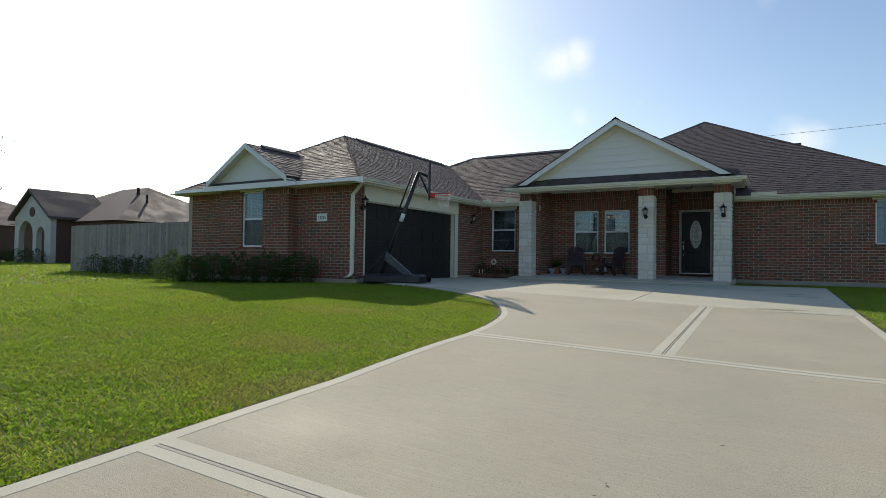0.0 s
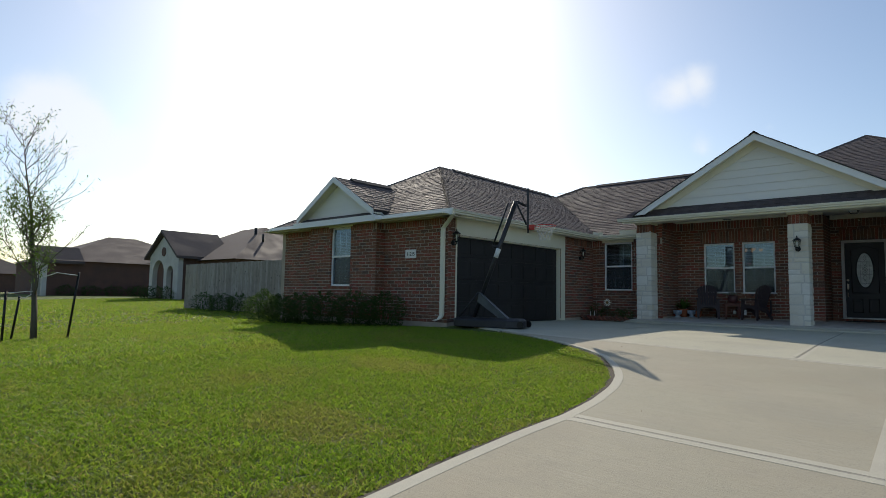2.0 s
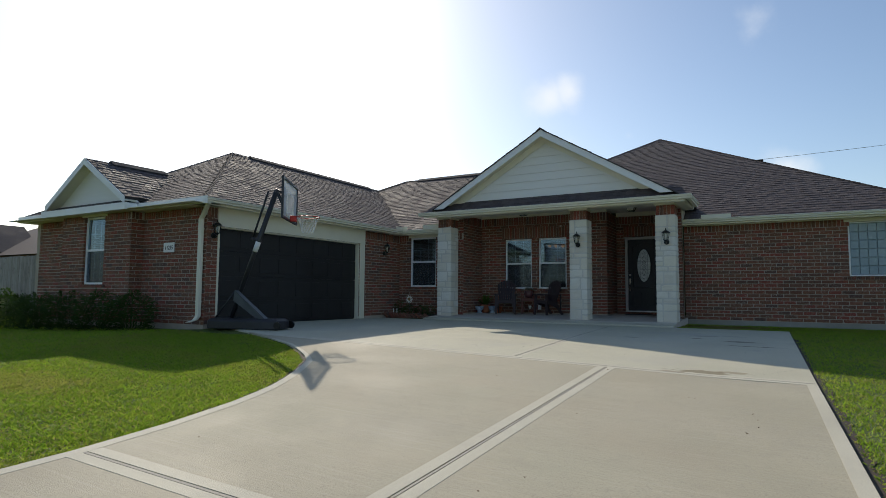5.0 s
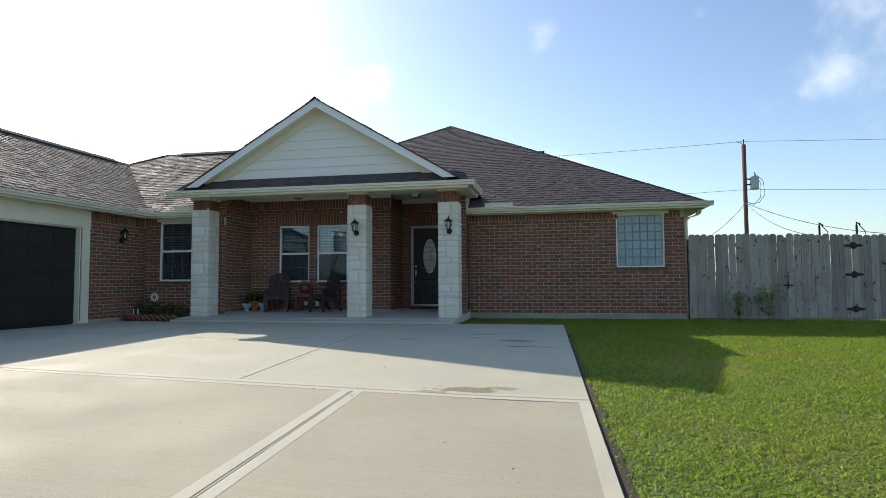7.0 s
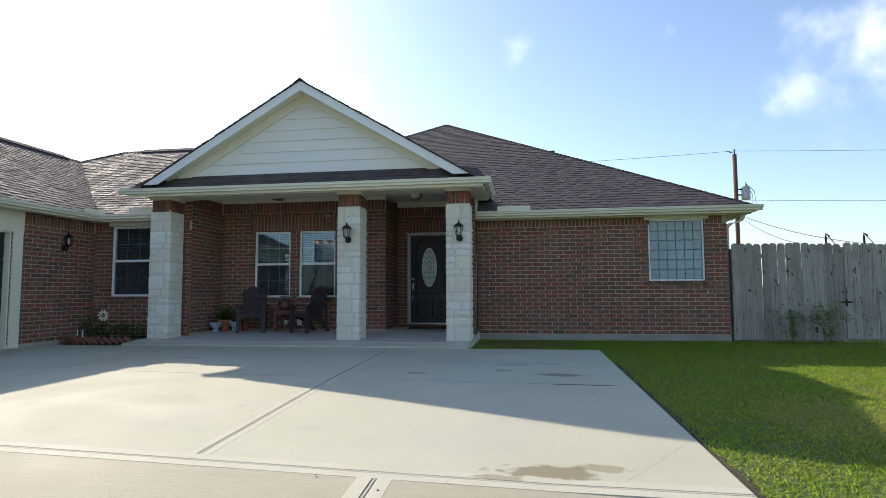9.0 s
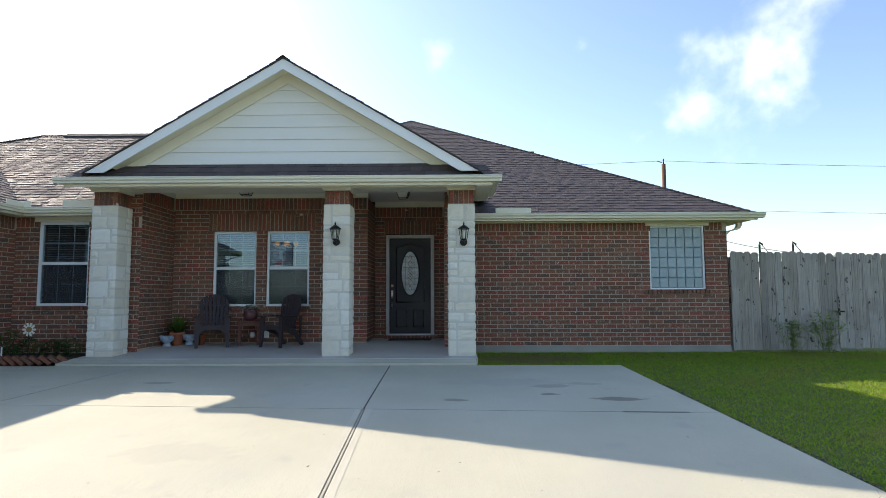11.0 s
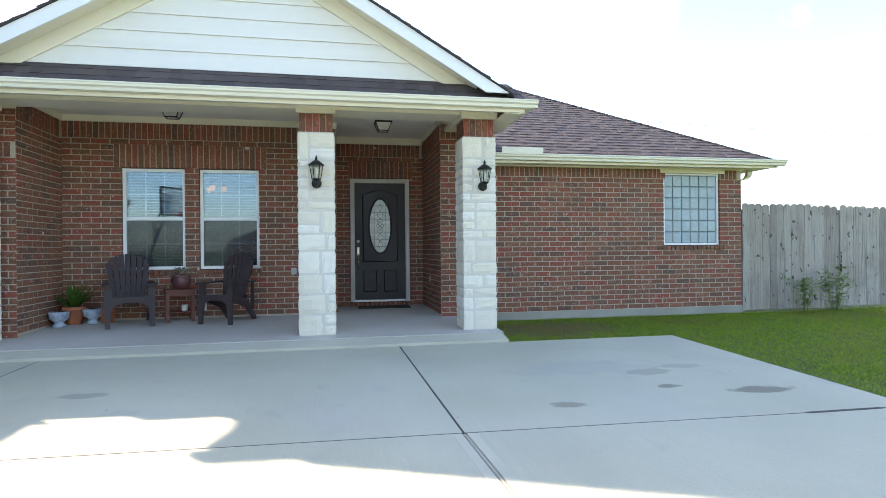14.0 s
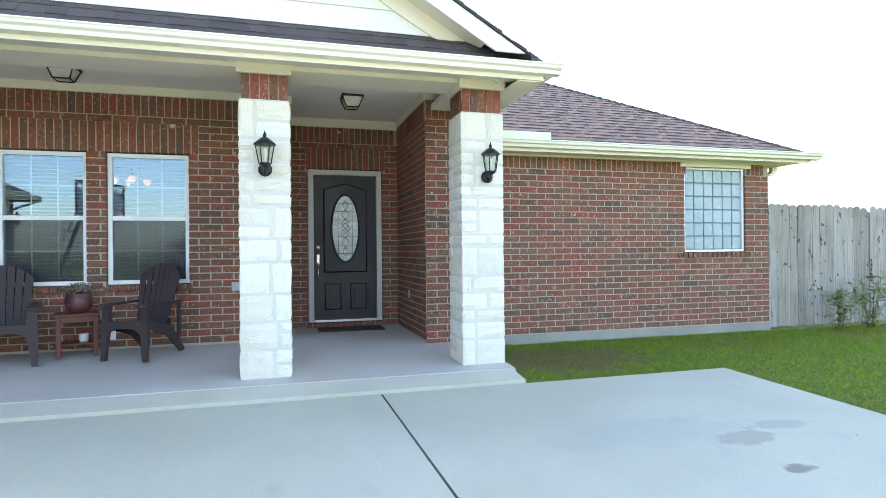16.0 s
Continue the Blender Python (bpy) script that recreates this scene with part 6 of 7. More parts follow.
for i, (x, y, hh) in enumerate(((-8.0, 17.4, 0.42), (-7.6, 17.3, 0.3), (-7.25, 17.35, 0.26), (-6.95, 17.3, 0.3))):
    bush("bedding_plant", "low green bedding plant in the flower bed", pose(x, y, 0.49), 0.45, 0.4, hh, 260, M_LEAF_DARK, 20 + i, 0.06, "bedding plants")
sf = thing("garden_ornament", "flower-shaped white metal garden ornament on a stick", "garden ornament", pose(-7.46, 17.05, 0.48))
part("stick", tubes(([(0, 0, 0), (0, 0, 0.44)], 0.006)), M_BLACK, sf)
M_PETAL = surf("white_petal", (0.75, 0.72, 0.6), (0.8, 0.78, 0.7), 6, 30, 0.05, 0.5)
for i in range(10):
    a = i * math.pi / 5
    part("petal", bx(0.04, 0.11, -0.004, 0.004, -0.016, 0.016, bevel=0.003, m=pose(0, 0, 0.46, 0, math.degrees(-a), 0)), M_PETAL, sf)
bm = bmesh.new()
lathe(bm, [(0.045, -0.01), (0.05, 0), (0.045, 0.01)], 14, pose(0, 0, 0.46, 90))
part("centre", bm, surf("ornament_centre", (0.25, 0.14, 0.05), (0.32, 0.2, 0.08), 6, 30, 0.1), sf)
for x in (-7.98, -7.86):
    tagged(link("plant_marker", bx(x - 0.012, x + 0.012, 17.0, 17.008, 0.48, 0.66, bevel=0.003), M_WHITE), "small white plant marker in the bed", "plant marker", "plant markers")

# ---- basketball hoop ----
M_HOOP = surf("hoop_black_plastic", (0.018, 0.018, 0.022), (0.03, 0.03, 0.034), 4, 70, 0.15, 0.45, bump=0.1)
M_RED = surf("red_rim_paint", (0.55, 0.03, 0.02), (0.62, 0.05, 0.03), 5, 50, 0.1, 0.4)
M_NET = surf("white_net_cord", (0.72, 0.72, 0.70), (0.8, 0.8, 0.78), 8, 60, 0.05, 0.8)


def milky_mat(name, color, amount):
    """Scuffed clear plastic: partly see-through, partly a pale haze."""
    m = bpy.data.materials.new(name)
    m.use_nodes = True
    nt = m.node_tree
    bs = nt.nodes["Principled BSDF"]
    bs.inputs["Base Color"].default_value = (*color, 1)
    bs.inputs["Roughness"].default_value = 0.25
    tl = nt.nodes.new("ShaderNodeBsdfTranslucent")
    tl.inputs["Color"].default_value = (*color, 1)
    half = nt.nodes.new("ShaderNodeMixShader")
    half.inputs["Fac"].default_value = 0.5
    nt.links.new(bs.outputs["BSDF"], half.inputs[1])
    nt.links.new(tl.outputs["BSDF"], half.inputs[2])
    tp = nt.nodes.new("ShaderNodeBsdfTransparent")
    ms = nt.nodes.new("ShaderNodeMixShader")
    ms.inputs["Fac"].default_value = amount
    nt.links.new(tp.outputs["BSDF"], ms.inputs[1])
    nt.links.new(half.outputs["Shader"], ms.inputs[2])
    nt.links.new(ms.outputs["Shader"], nt.nodes["Material Output"].inputs["Surface"])
    return m


M_ACRYL = milky_mat("backboard_acrylic", (0.72, 0.80, 0.82), 0.4)
hoop = thing("basketball_hoop", "portable black basketball hoop leaning over a filled base", "basketball hoop", pose(-7.2, 10.98, ground_z(-7.2, 10.98)))
ux, uy = 0.545, -0.838          # along the board
fx, fy = 0.838, 0.545           # the way it faces
bcx, bcy, bz0, bz1, hw = -6.38, 11.12, 2.50, 3.28, 0.66
BM = Matrix(((ux, fx, 0, bcx), (uy, fy, 0, bcy), (0, 0, 1, 0), (0, 0, 0, 1)))


def on_board(bm):
    bmesh.ops.transform(bm, matrix=BM, verts=bm.verts)
    return bm


part_w("backboard", on_board(bx(-hw + 0.03, hw - 0.03, -0.004, 0.004, bz0 + 0.03, bz1 - 0.03)), M_ACRYL, hoop, "clear acrylic backboard")
part_w("board_frame", on_board(bars((-hw, hw, -0.02, 0.02, bz0, bz0 + 0.04), (-hw, hw, -0.02, 0.02, bz1 - 0.04, bz1), (-hw, -hw + 0.04, -0.02, 0.02, bz0 + 0.04, bz1 - 0.04), (hw - 0.04, hw, -0.02, 0.02, bz0 + 0.04, bz1 - 0.04))), M_HOOP, hoop)
part_w("target_square", on_board(bars((-0.3, 0.3, 0.005, 0.008, bz0 + 0.12, bz0 + 0.16), (-0.3, 0.3, 0.005, 0.008, bz0 + 0.52, bz0 + 0.56), (-0.3, -0.26, 0.005, 0.008, bz0 + 0.16, bz0 + 0.52), (0.26, 0.3, 0.005, 0.008, bz0 + 0.16, bz0 + 0.52))), M_WHITE, hoop)
M_GRAPH = surf("grey_graphic", (0.4, 0.42, 0.44), (0.5, 0.52, 0.54), 4, 30, 0.1, 0.5)
for a, b in ((-hw + 0.06, -0.36), (0.36, hw - 0.06)):
    part_w("corner_graphic", on_board(bx(a, b, 0.005, 0.008, bz0 + 0.06, bz0 + 0.6)), M_GRAPH, hoop)
rimz = bz0 + 0.09
rp = [(0.225 * math.cos(2 * math.pi * i / 28), 0.36 + 0.225 * math.sin(2 * math.pi * i / 28), rimz) for i in range(29)]
part_w("rim", on_board(tubes((rp, 0.010))), M_RED, hoop, "red steel rim")
part_w("rim_bracket", on_board(bars((-0.07, 0.07, 0.02, 0.14, rimz - 0.09, rimz + 0.02), bevel=0.008)), M_RED, hoop, "red rim bracket")
bm = bmesh.new()
for i in range(12):
    for s in (1, -1):
        pts = []
        for q in range(6):
            t = q / 5
            a = 2 * math.pi * (i + s * t * 2.0) / 12
            r = 0.222 - 0.115 * t ** 0.7
            pts.append((r * math.cos(a), 0.36 + r * math.sin(a), rimz - 0.31 * t))
        tube(bm, pts, 0.0045, 4, cap=False)
part_w("net", on_board(bm), M_NET, hoop, "white cord net")
ptop = (bcx - fx * 0.26, bcy - fy * 0.26, 3.12)
pbot = (-7.56, 10.80, 0.62)
pm = tuple(pbot[i] + (ptop[i] - pbot[i]) * 0.52 for i in range(3))
part_w("pole", tubes(([pbot, ptop], 0.05), n=10), M_HOOP, hoop)
for s in (-0.09, 0.09):
    part_w("lift_arm", tubes(([(ptop[0] + ux * s, ptop[1] + uy * s, 3.1), (bcx - fx * 0.03 + ux * s, bcy - fy * 0.03 + uy * s, 2.62)], 0.018)), M_HOOP, hoop)
    part_w("upper_arm", tubes(([(ptop[0] + ux * s, ptop[1] + uy * s, 3.12), (bcx - fx * 0.03 + ux * s, bcy - fy * 0.03 + uy * s, 3.02)], 0.018)), M_HOOP, hoop)
part_w("actuator", tubes(([(pm[0] - 0.08, pm[1], pm[2] + 0.25), (ptop[0] - fx * 0.16, ptop[1] - fy * 0.16, ptop[2] - 0.02)], 0.02)), M_HOOP, hoop)
part_w("actuator_bracket", tubes(([(pm[0] - 0.1, pm[1], pm[2] + 0.26), (pm[0] + 0.06, pm[1], pm[2] + 0.22)], 0.035)), M_HOOP, hoop)
part_w("pole_sticker", tubes(([tuple(pm[i] + (ptop[i] - pm[i]) * t for i in range(3)) for t in (0.0, 0.16)], 0.053), n=10), M_NET, hoop, "white height sticker")
bm = bmesh.new()
base = [(-0.75, -0.36), (0.45, -0.36), (0.72, -0.22), (0.76, 0.0), (0.72, 0.22), (0.45, 0.36), (-0.75, 0.36), (-0.85, 0.2), (-0.85, -0.2)]
extrude_poly(bm, [(x, y, 0) for x, y in base], (0, 0, 0.15))
top = [f for f in bm.faces if f.normal.z > 0.9]
r = bmesh.ops.inset_region(bm, faces=top, thickness=0.08, depth=0.05)
bmesh.ops.bevel(bm, geom=[e for e in bm.edges], offset=0.012, segments=1, affect="EDGES")
part("base", bm, M_HOOP, hoop).matrix_basis = pose(0, 0, 0.0, 0, 0, 14)
bm = bmesh.new()
extrude_poly(bm, [(pbot[0] + 0.2, pbot[1] - 0.02, 1.15), (pbot[0] + 0.82, pbot[1] + 0.2, 0.6), (pbot[0] + 0.62, pbot[1] + 0.2, 0.58), (pbot[0] + 0.14, pbot[1] + 0.0, 0.95)], (0.03, -0.12, 0.0))
part_w("brace_panel", bm, surf("grey_brace", (0.09, 0.10, 0.11), (0.13, 0.14, 0.15), 4, 50, 0.1, 0.5), hoop, "grey moulded brace")
part_w("rear_brace", tubes(([(pbot[0] + 0.1, pbot[1], 1.15), (pbot[0] - 0.35, pbot[1] - 0.1, 0.6)], 0.02)), M_HOOP, hoop)
for s in (-0.25, 0.25):
    bm = bmesh.new()
    lathe(bm, [(0.07, -0.02), (0.075, 0), (0.07, 0.02)], 14, pose(0.74, s, 0.075, 90))
    part("wheel", bm, M_BLACK, hoop).matrix_basis = pose(0, 0, 0, 0, 0, 14)

# ---- house number ----
hn = thing("house_number_plate", "white stone house number plate reading 11215", "number plate", pose(-9.5, 10.705, 1.95))
part_w("plate", bx(-9.665, -9.315, 10.685, 10.712, 1.96, 2.17, bevel=0.006), M_WHITE, hn)
for k, ch_ in enumerate("11215"):
    tx = bpy.data.curves.new("digit", "FONT")
    tx.body, tx.size, tx.extrude, tx.align_x, tx.align_y = ch_, 0.125, 0.002, "CENTER", "CENTER"
    tmp = bpy.data.objects.new("digit", tx)
    scene.collection.objects.link(tmp)
    dme = bpy.data.meshes.new_from_object(tmp)
    bpy.data.objects.remove(tmp)
    dme.materials.clear()
    dme.materials.append(M_BLACK)
    dg = new("digit", dme)
    dg.parent = hn
    dg.matrix_basis = hn.matrix_basis.inverted() @ pose(-9.475 + (k - 2) * 0.055, 10.682, 2.055, 90)


# ---- downspouts ----
def downspout(name, pts, label):
    bm = bmesh.new()
    w, d = 0.05, 0.038
    rings = []
    for p in pts:
        rings.append([bm.verts.new(Vector(p) + Vector(o)) for o in ((-w, -d, 0), (w, -d, 0), (w, d, 0), (-w, d, 0))])
    for a, b in zip(rings, rings[1:]):
        for k in range(4):
            bm.faces.new((a[k], a[(k + 1) % 4], b[(k + 1) % 4], b[k]))
    bm.faces.new(rings[0][::-1])
    bm.faces.new(rings[-1])
    bmesh.ops.recalc_face_normals(bm, faces=bm.faces)
    bmesh.ops.bevel(bm, geom=bm.edges[:], offset=0.008, segments=1, affect="EDGES")
    ds = thing(name, label, "downspout", pose(*pts[-1]))
    part_w("pipe", bm, M_TRIM, ds)
    for z in (0.9, 1.8, 2.4):
        x, y = pts[-3][0], pts[-3][1]
        part_w("strap", bx(x - 0.053, x + 0.053, y - 0.041, y + 0.041, z, z + 0.025), M_TRIM, ds)


downspout("downspout", [(-7.9, 10.42, 2.9), (-7.92, 10.43, 2.86), (-8.2, 10.58, 2.74), (-8.40, 10.655, 2.62), (-8.40, 10.655, 0.62), (-8.42, 10.6, 0.54), (-8.44, 10.45, 0.50)], "cream downspout at the garage corner")
downspout("downspout", [(5.16, 19.1, 2.93), (5.16, 19.1, 2.84), (5.13, 19.1, 2.78), (5.06, 19.1, 2.745), (4.93, 19.1, 2.72), (4.85, 19.12, 2.64), (4.84, 19.12, 0.6), (4.84, 19.12, 0.5)], "cream downspout at the end of the house")
tagged(link("roof_vent", bars((1.35, 1.55, 22.3, 22.5, 4.8, 5.12), (1.3, 1.6, 22.25, 22.55, 5.12, 5.15), bevel=0.01), M_BLACK), "small dark metal vent box on the roof", "roof vent")

# ---- hedge and shrubs ----
for i, (x, y, w, h, c, mt) in enumerate(((-14.7, 9.9, 1.2, 0.95, 2600, M_LEAF), (-13.6, 9.75, 1.3, 0.8, 2200, M_LEAF_DARK), (-12.6, 9.7, 1.3, 0.82, 2200, M_LEAF_DARK), (-11.6, 9.75, 1.3, 0.85, 2200, M_LEAF_DARK),
                                (-10.6, 9.9, 1.3, 0.85, 2200, M_LEAF_DARK), (-9.7, 10.05, 1.1, 0.8, 2000, M_LEAF_DARK))):
    bush("hedge_shrub", "clipped dark green hedge shrub before the garage" if i else "bright green rounded shrub at the hedge end", pose(x, y, lawn_z(x, y)), w, 0.95, h, c, mt, 40 + i, 0.075, "garage hedge", 8)
for i in range(6):
    x = -23.0 + i * 1.45
    bush("fence_shrub", "low dark shrub along the side fence", pose(x, 12.1, lawn_z(x, 12.1)), 1.4, 0.8, 0.75, 700, M_LEAF_DARK, 60 + i, 0.11, "shrubs along the fence", 6)
M_LEAF_LIGHT = surf("young_leaf", (0.12, 0.20, 0.04), (0.18, 0.27, 0.06), 5, 30, 0.15, 0.5, translucent=0.4, spec=0.05)
M_LEAF_PALE = surf("pale_leaf", (0.19, 0.27, 0.08), (0.27, 0.33, 0.11), 5, 30, 0.15, 0.5, translucent=0.4, spec=0.1)
bush("garden_shrub", "sparse young shrub with narrow leaves by the wooden fence", pose(5.75, 18.5, 0.39), 0.95, 0.5, 0.72, 240, M_LEAF_PALE, 81, 0.13, "shrubs by the fence", 11, True)
bush("garden_shrub", "sparse pale green shrub with narrow leaves by the wooden fence", pose(6.4, 18.5, 0.39), 1.15, 0.5, 0.80, 330, M_LEAF_PALE, 82, 0.13, "shrubs by the fence", 14, True)

# ---- wooden fences ----
def picket_mesh(w, h, ear=0.035):
    bm = bmesh.new()
    extrude_poly(bm, [(0, 0, 0), (w, 0, 0), (w, 0, h - ear), (w - ear, 0, h), (ear, 0, h), (0, 0, h - ear)], (0, 0.018, 0))
    me = bpy.data.meshes.new("board")
    bm.to_mesh(me)
    bm.free()
    me.materials.append(M_FENCE)
    return me


def fence(name, m, length, z0, h0, h1, label, gate=False, w=0.14, parent=None):
    fc = thing(name, label, "fence" if not gate else "gate", m)
    rng = random.Random(int(length * 37))
    pm_ = {}
    x = 0.0
    while x < length - 0.02:
        ww = rng.choice((w, w, w - 0.006, w + 0.004))
        hh = round(h0 + (h1 - h0) * x / length + rng.uniform(-0.012, 0.012), 2)
        if (ww, hh) not in pm_:
            pm_[ww, hh] = picket_mesh(ww, hh)
        ob = new("board", pm_[ww, hh])
        ob.parent = fc
        ob.matrix_basis = pose(x, rng.uniform(-0.004, 0.004), z0 + rng.uniform(0, 0.015), 0, rng.uniform(-0.35, 0.35), 0)
        x += ww + rng.choice((0.002, 0.004, 0.007))
    for z in (0.3, 0.95, 1.6):
        part("rail", bx(0, length, 0.024, 0.062, z0 + z, z0 + z + 0.085), M_FENCE, fc)
    xx = 0.0
    while xx < length and not gate:
        part("post", bx(xx, xx + 0.09, 0.064, 0.15, z0 - 0.05, z0 + h0 - 0.1), M_FENCE, fc)
        xx += 2.4
    return fc


fence("wooden_fence", pose(4.86, 18.9, 0), 2.0, 0.40, 1.90, 1.86, "weathered grey cedar fence with dog-eared boards beside the house")
gt = fence("wooden_gate", pose(6.89, 18.89, 0), 1.36, 0.42, 1.84, 1.80, "weathered grey cedar gate with black strap hinges", gate=True)
fence("wooden_fence", pose(8.28, 18.9, 0), 9.0, 0.40, 1.82, 1.78, "weathered grey cedar fence running on past the gate")
part("gate_post", bx(-0.06, 0.03, 0.022, 0.11, 0.38, 2.2), M_FENCE, gt)
part("gate_post", bx(1.33, 1.42, 0.064, 0.15, 0.38, 2.15), M_FENCE, gt)
for z in (0.62, 1.36, 1.99):
    bm = bmesh.new()
    outline = [(-0.19, 0.0), (-0.16, -0.026), (-0.07, -0.034), (-0.03, -0.068), (0.03, -0.068), (0.07, -0.034), (0.16, -0.026), (0.19, 0.0),
               (0.16, 0.026), (0.07, 0.034), (0.03, 0.068), (-0.03, 0.068), (-0.07, 0.034), (-0.16, 0.026)]
    extrude_poly(bm, [(1.325 + u, -0.012, z + v) for u, v in outline], (0, 0.01, 0))
    hg = part("strap_hinge", bm, M_BLACK, gt, "black iron hinge with pointed wings")
    part("hinge_pin", tubes(([(1.325, -0.014, z - 0.075), (1.325, -0.014, z + 0.075)], 0.012), n=8), M_BLACK, hg)
part("latch", bars((-0.08, 0.12, -0.016, -0.006, 1.12, 1.15), (0.0, 0.03, -0.016, -0.004, 1.06, 1.2), (0.01, 0.022, -0.016, -0.004, 1.22, 1.28), (0.014, 0.03, -0.016, -0.004, 1.30, 1.36), (0.008, 0.02, -0.016, -0.004, 1.38, 1.42)), M_BLACK, gt, "black iron gate latch")
fence("wooden_fence", pose(-25.9, 12.6, 0), 10.9, ground_z(-20, 12.6) - 0.02, 1.98, 2.0, "weathered grey board fence on the far side of the garage")

# ---- young tree with stakes ----
M_BARK = surf("grey_bark", (0.10, 0.085, 0.065), (0.16, 0.14, 0.11), 6, 40, 0.4, 0.9, stretch=(1, 1, 0.3))
tz = lawn_z(-12.75, 3.85)
tree = thing("young_tree", "thin young tree with sparse leaves and bare upper twigs", "tree", pose(-12.75, 3.85, tz))
rng = random.Random(11)
bt, bl = bmesh.new(), bmesh.new()
trunk = [(0, 0, 0), (0.02, -0.02, 0.6), (-0.03, -0.05, 1.15), (0.05, -0.13, 1.8), (-0.02, -0.18, 2.5), (-0.1, -0.28, 3.2), (-0.16, -0.36, 3.85)]
tube(bt, trunk, 0.05, 8, radii=[0.06, 0.052, 0.045, 0.036, 0.024, 0.012, 0.005])


def twig(p, d, L, r, depth):
    p, d = Vector(p), Vector(d).normalized()
    pts, q, dd = [tuple(p)], p.copy(), d.copy()
    for i in range(4):
        dd = (dd + Vector((rng.uniform(-0.22, 0.22), rng.uniform(-0.22, 0.22), rng.uniform(-0.02, 0.2)))).normalized()
        q = q + dd * L / 4
        pts.append(tuple(q))
        if depth and rng.random() < 0.85:
            sd = (dd + Vector((rng.uniform(-1, 1), rng.uniform(-1, 1), rng.uniform(-0.2, 0.7)))).normalized()
            twig(q, sd, L * rng.uniform(0.35, 0.6), r * 0.55, depth - 1)
        leafy = q.z < 3.0 and q.x + q.y < 0.25 or rng.random() < 0.1
        if leafy and depth < 2:
            for _ in range(7 if 1.2 < q.z < 2.9 else 4):
                o = Vector((rng.uniform(-1, 1), rng.uniform(-1, 1), rng.uniform(-1, 1))) * 0.13
                leaf(bl, q + o, (rng.uniform(-1, 1), rng.uniform(-1, 1), rng.uniform(-0.6, 0.6)), rng.uniform(0.05, 0.09), 0.035, rng, 0.2)
    tube(bt, pts, r, 5, radii=[r, r * 0.8, r * 0.6, r * 0.42, r * 0.25])


for i in range(26):
    z = 0.85 + 3.2 * (i / 26) ** 0.9
    k = max(j for j in range(len(trunk) - 1) if trunk[j][2] <= z)
    t = (z - trunk[k][2]) / (trunk[k + 1][2] - trunk[k][2])
    p = Vector(trunk[k]).lerp(Vector(trunk[k + 1]), t)
    a = i * 2.4 + rng.uniform(-0.4, 0.4)
    twig(p, (math.cos(a), math.sin(a), 0.95), 0.95 - 0.12 * (z - 1.2) + rng.uniform(-0.15, 0.2), 0.017 - 0.003 * (z - 0.9), 2)
part("trunk", bt, M_BARK, tree)
part("crown", bl, M_LEAF_LIGHT, tree)
for i, (dx, dy, lx, ly_, h) in enumerate(((0.05, 0.55, 0.42, 0.1, 1.3), (0.15, -0.52, -0.05, 0.03, 0.95), (-0.5, -0.25, 0.25, 0.1, 0.85))):
    x, y = -12.75 + dx, 3.85 + dy
    z = lawn_z(x, y)
    st = thing("tree_stake", "dark steel stake tied to the young tree", "stake", pose(x, y, z), "tree stakes")
    part("stake", tubes(([(0, 0, 0), (lx * 0.6, ly_ * 0.6, h)], 0.022), n=5), M_BLACK, st)
    for q in range(9):
        t = 0.12 + q * 0.1
        part("stud", bx(lx * 0.6 * t - 0.03, lx * 0.6 * t + 0.03, ly_ * 0.6 * t - 0.012, ly_ * 0.6 * t + 0.012, h * t - 0.012, h * t + 0.012), M_BLACK, st)
    part("tie", tubes(([(lx * 0.6, ly_ * 0.6, h * 0.95), (-dx * 0.5 + lx * 0.3, -dy * 0.5, h * 1.0 - 0.02), (-dx, -dy, 1.15 if i == 0 else 0.95)], 0.008), n=5), M_NET, st, "pale tie strap")

# ---- neighbouring houses ----
M_FARBRICK = surf("far_brick", (0.11, 0.06, 0.045), (0.16, 0.085, 0.062), 1.2, 12, 0.3, 0.9)
M_FARROOF = surf("far_shingle", (0.09, 0.065, 0.06), (0.13, 0.10, 0.09), 0.8, 9, 0.35, 0.85, generated=True)
M_STUCCO = surf("pale_stone", (0.55, 0.52, 0.46), (0.64, 0.61, 0.55), 1.5, 14, 0.2, 0.9)
M_DARKGLASS = surf("dark_window", (0.02, 0.022, 0.025), (0.03, 0.033, 0.036), 2, 10, 0.1, 0.1, bump=0)


def hip_roof(bm, x0, x1, y0, y1, z0, slope, along="x"):
    w = min(x1 - x0, y1 - y0) / 2
    h = w * slope
    c = [bm.verts.new(p) for p in ((x0, y0, z0), (x1, y0, z0), (x1, y1, z0), (x0, y1, z0))]
    if (x1 - x0) >= (y1 - y0):
        a, b = bm.verts.new((x0 + w, (y0 + y1) / 2, z0 + h)), bm.verts.new((x1 - w + 0.01, (y0 + y1) / 2, z0 + h))
        fs = ((c[0], c[1], b, a), (c[1], c[2], b), (c[2], c[3], a, b), (c[3], c[0], a))
    else:
        a, b = bm.verts.new(((x0 + x1) / 2, y0 + w, z0 + h)), bm.verts.new(((x0 + x1) / 2, y1 - w - 0.01, z0 + h))
        fs = ((c[0], c[1], a), (c[1], c[2], b, a), (c[2], c[3], b), (c[3], c[0], a, b))
    for f in fs:
        bm.faces.new(f)
    bm.faces.new(c[::-1])


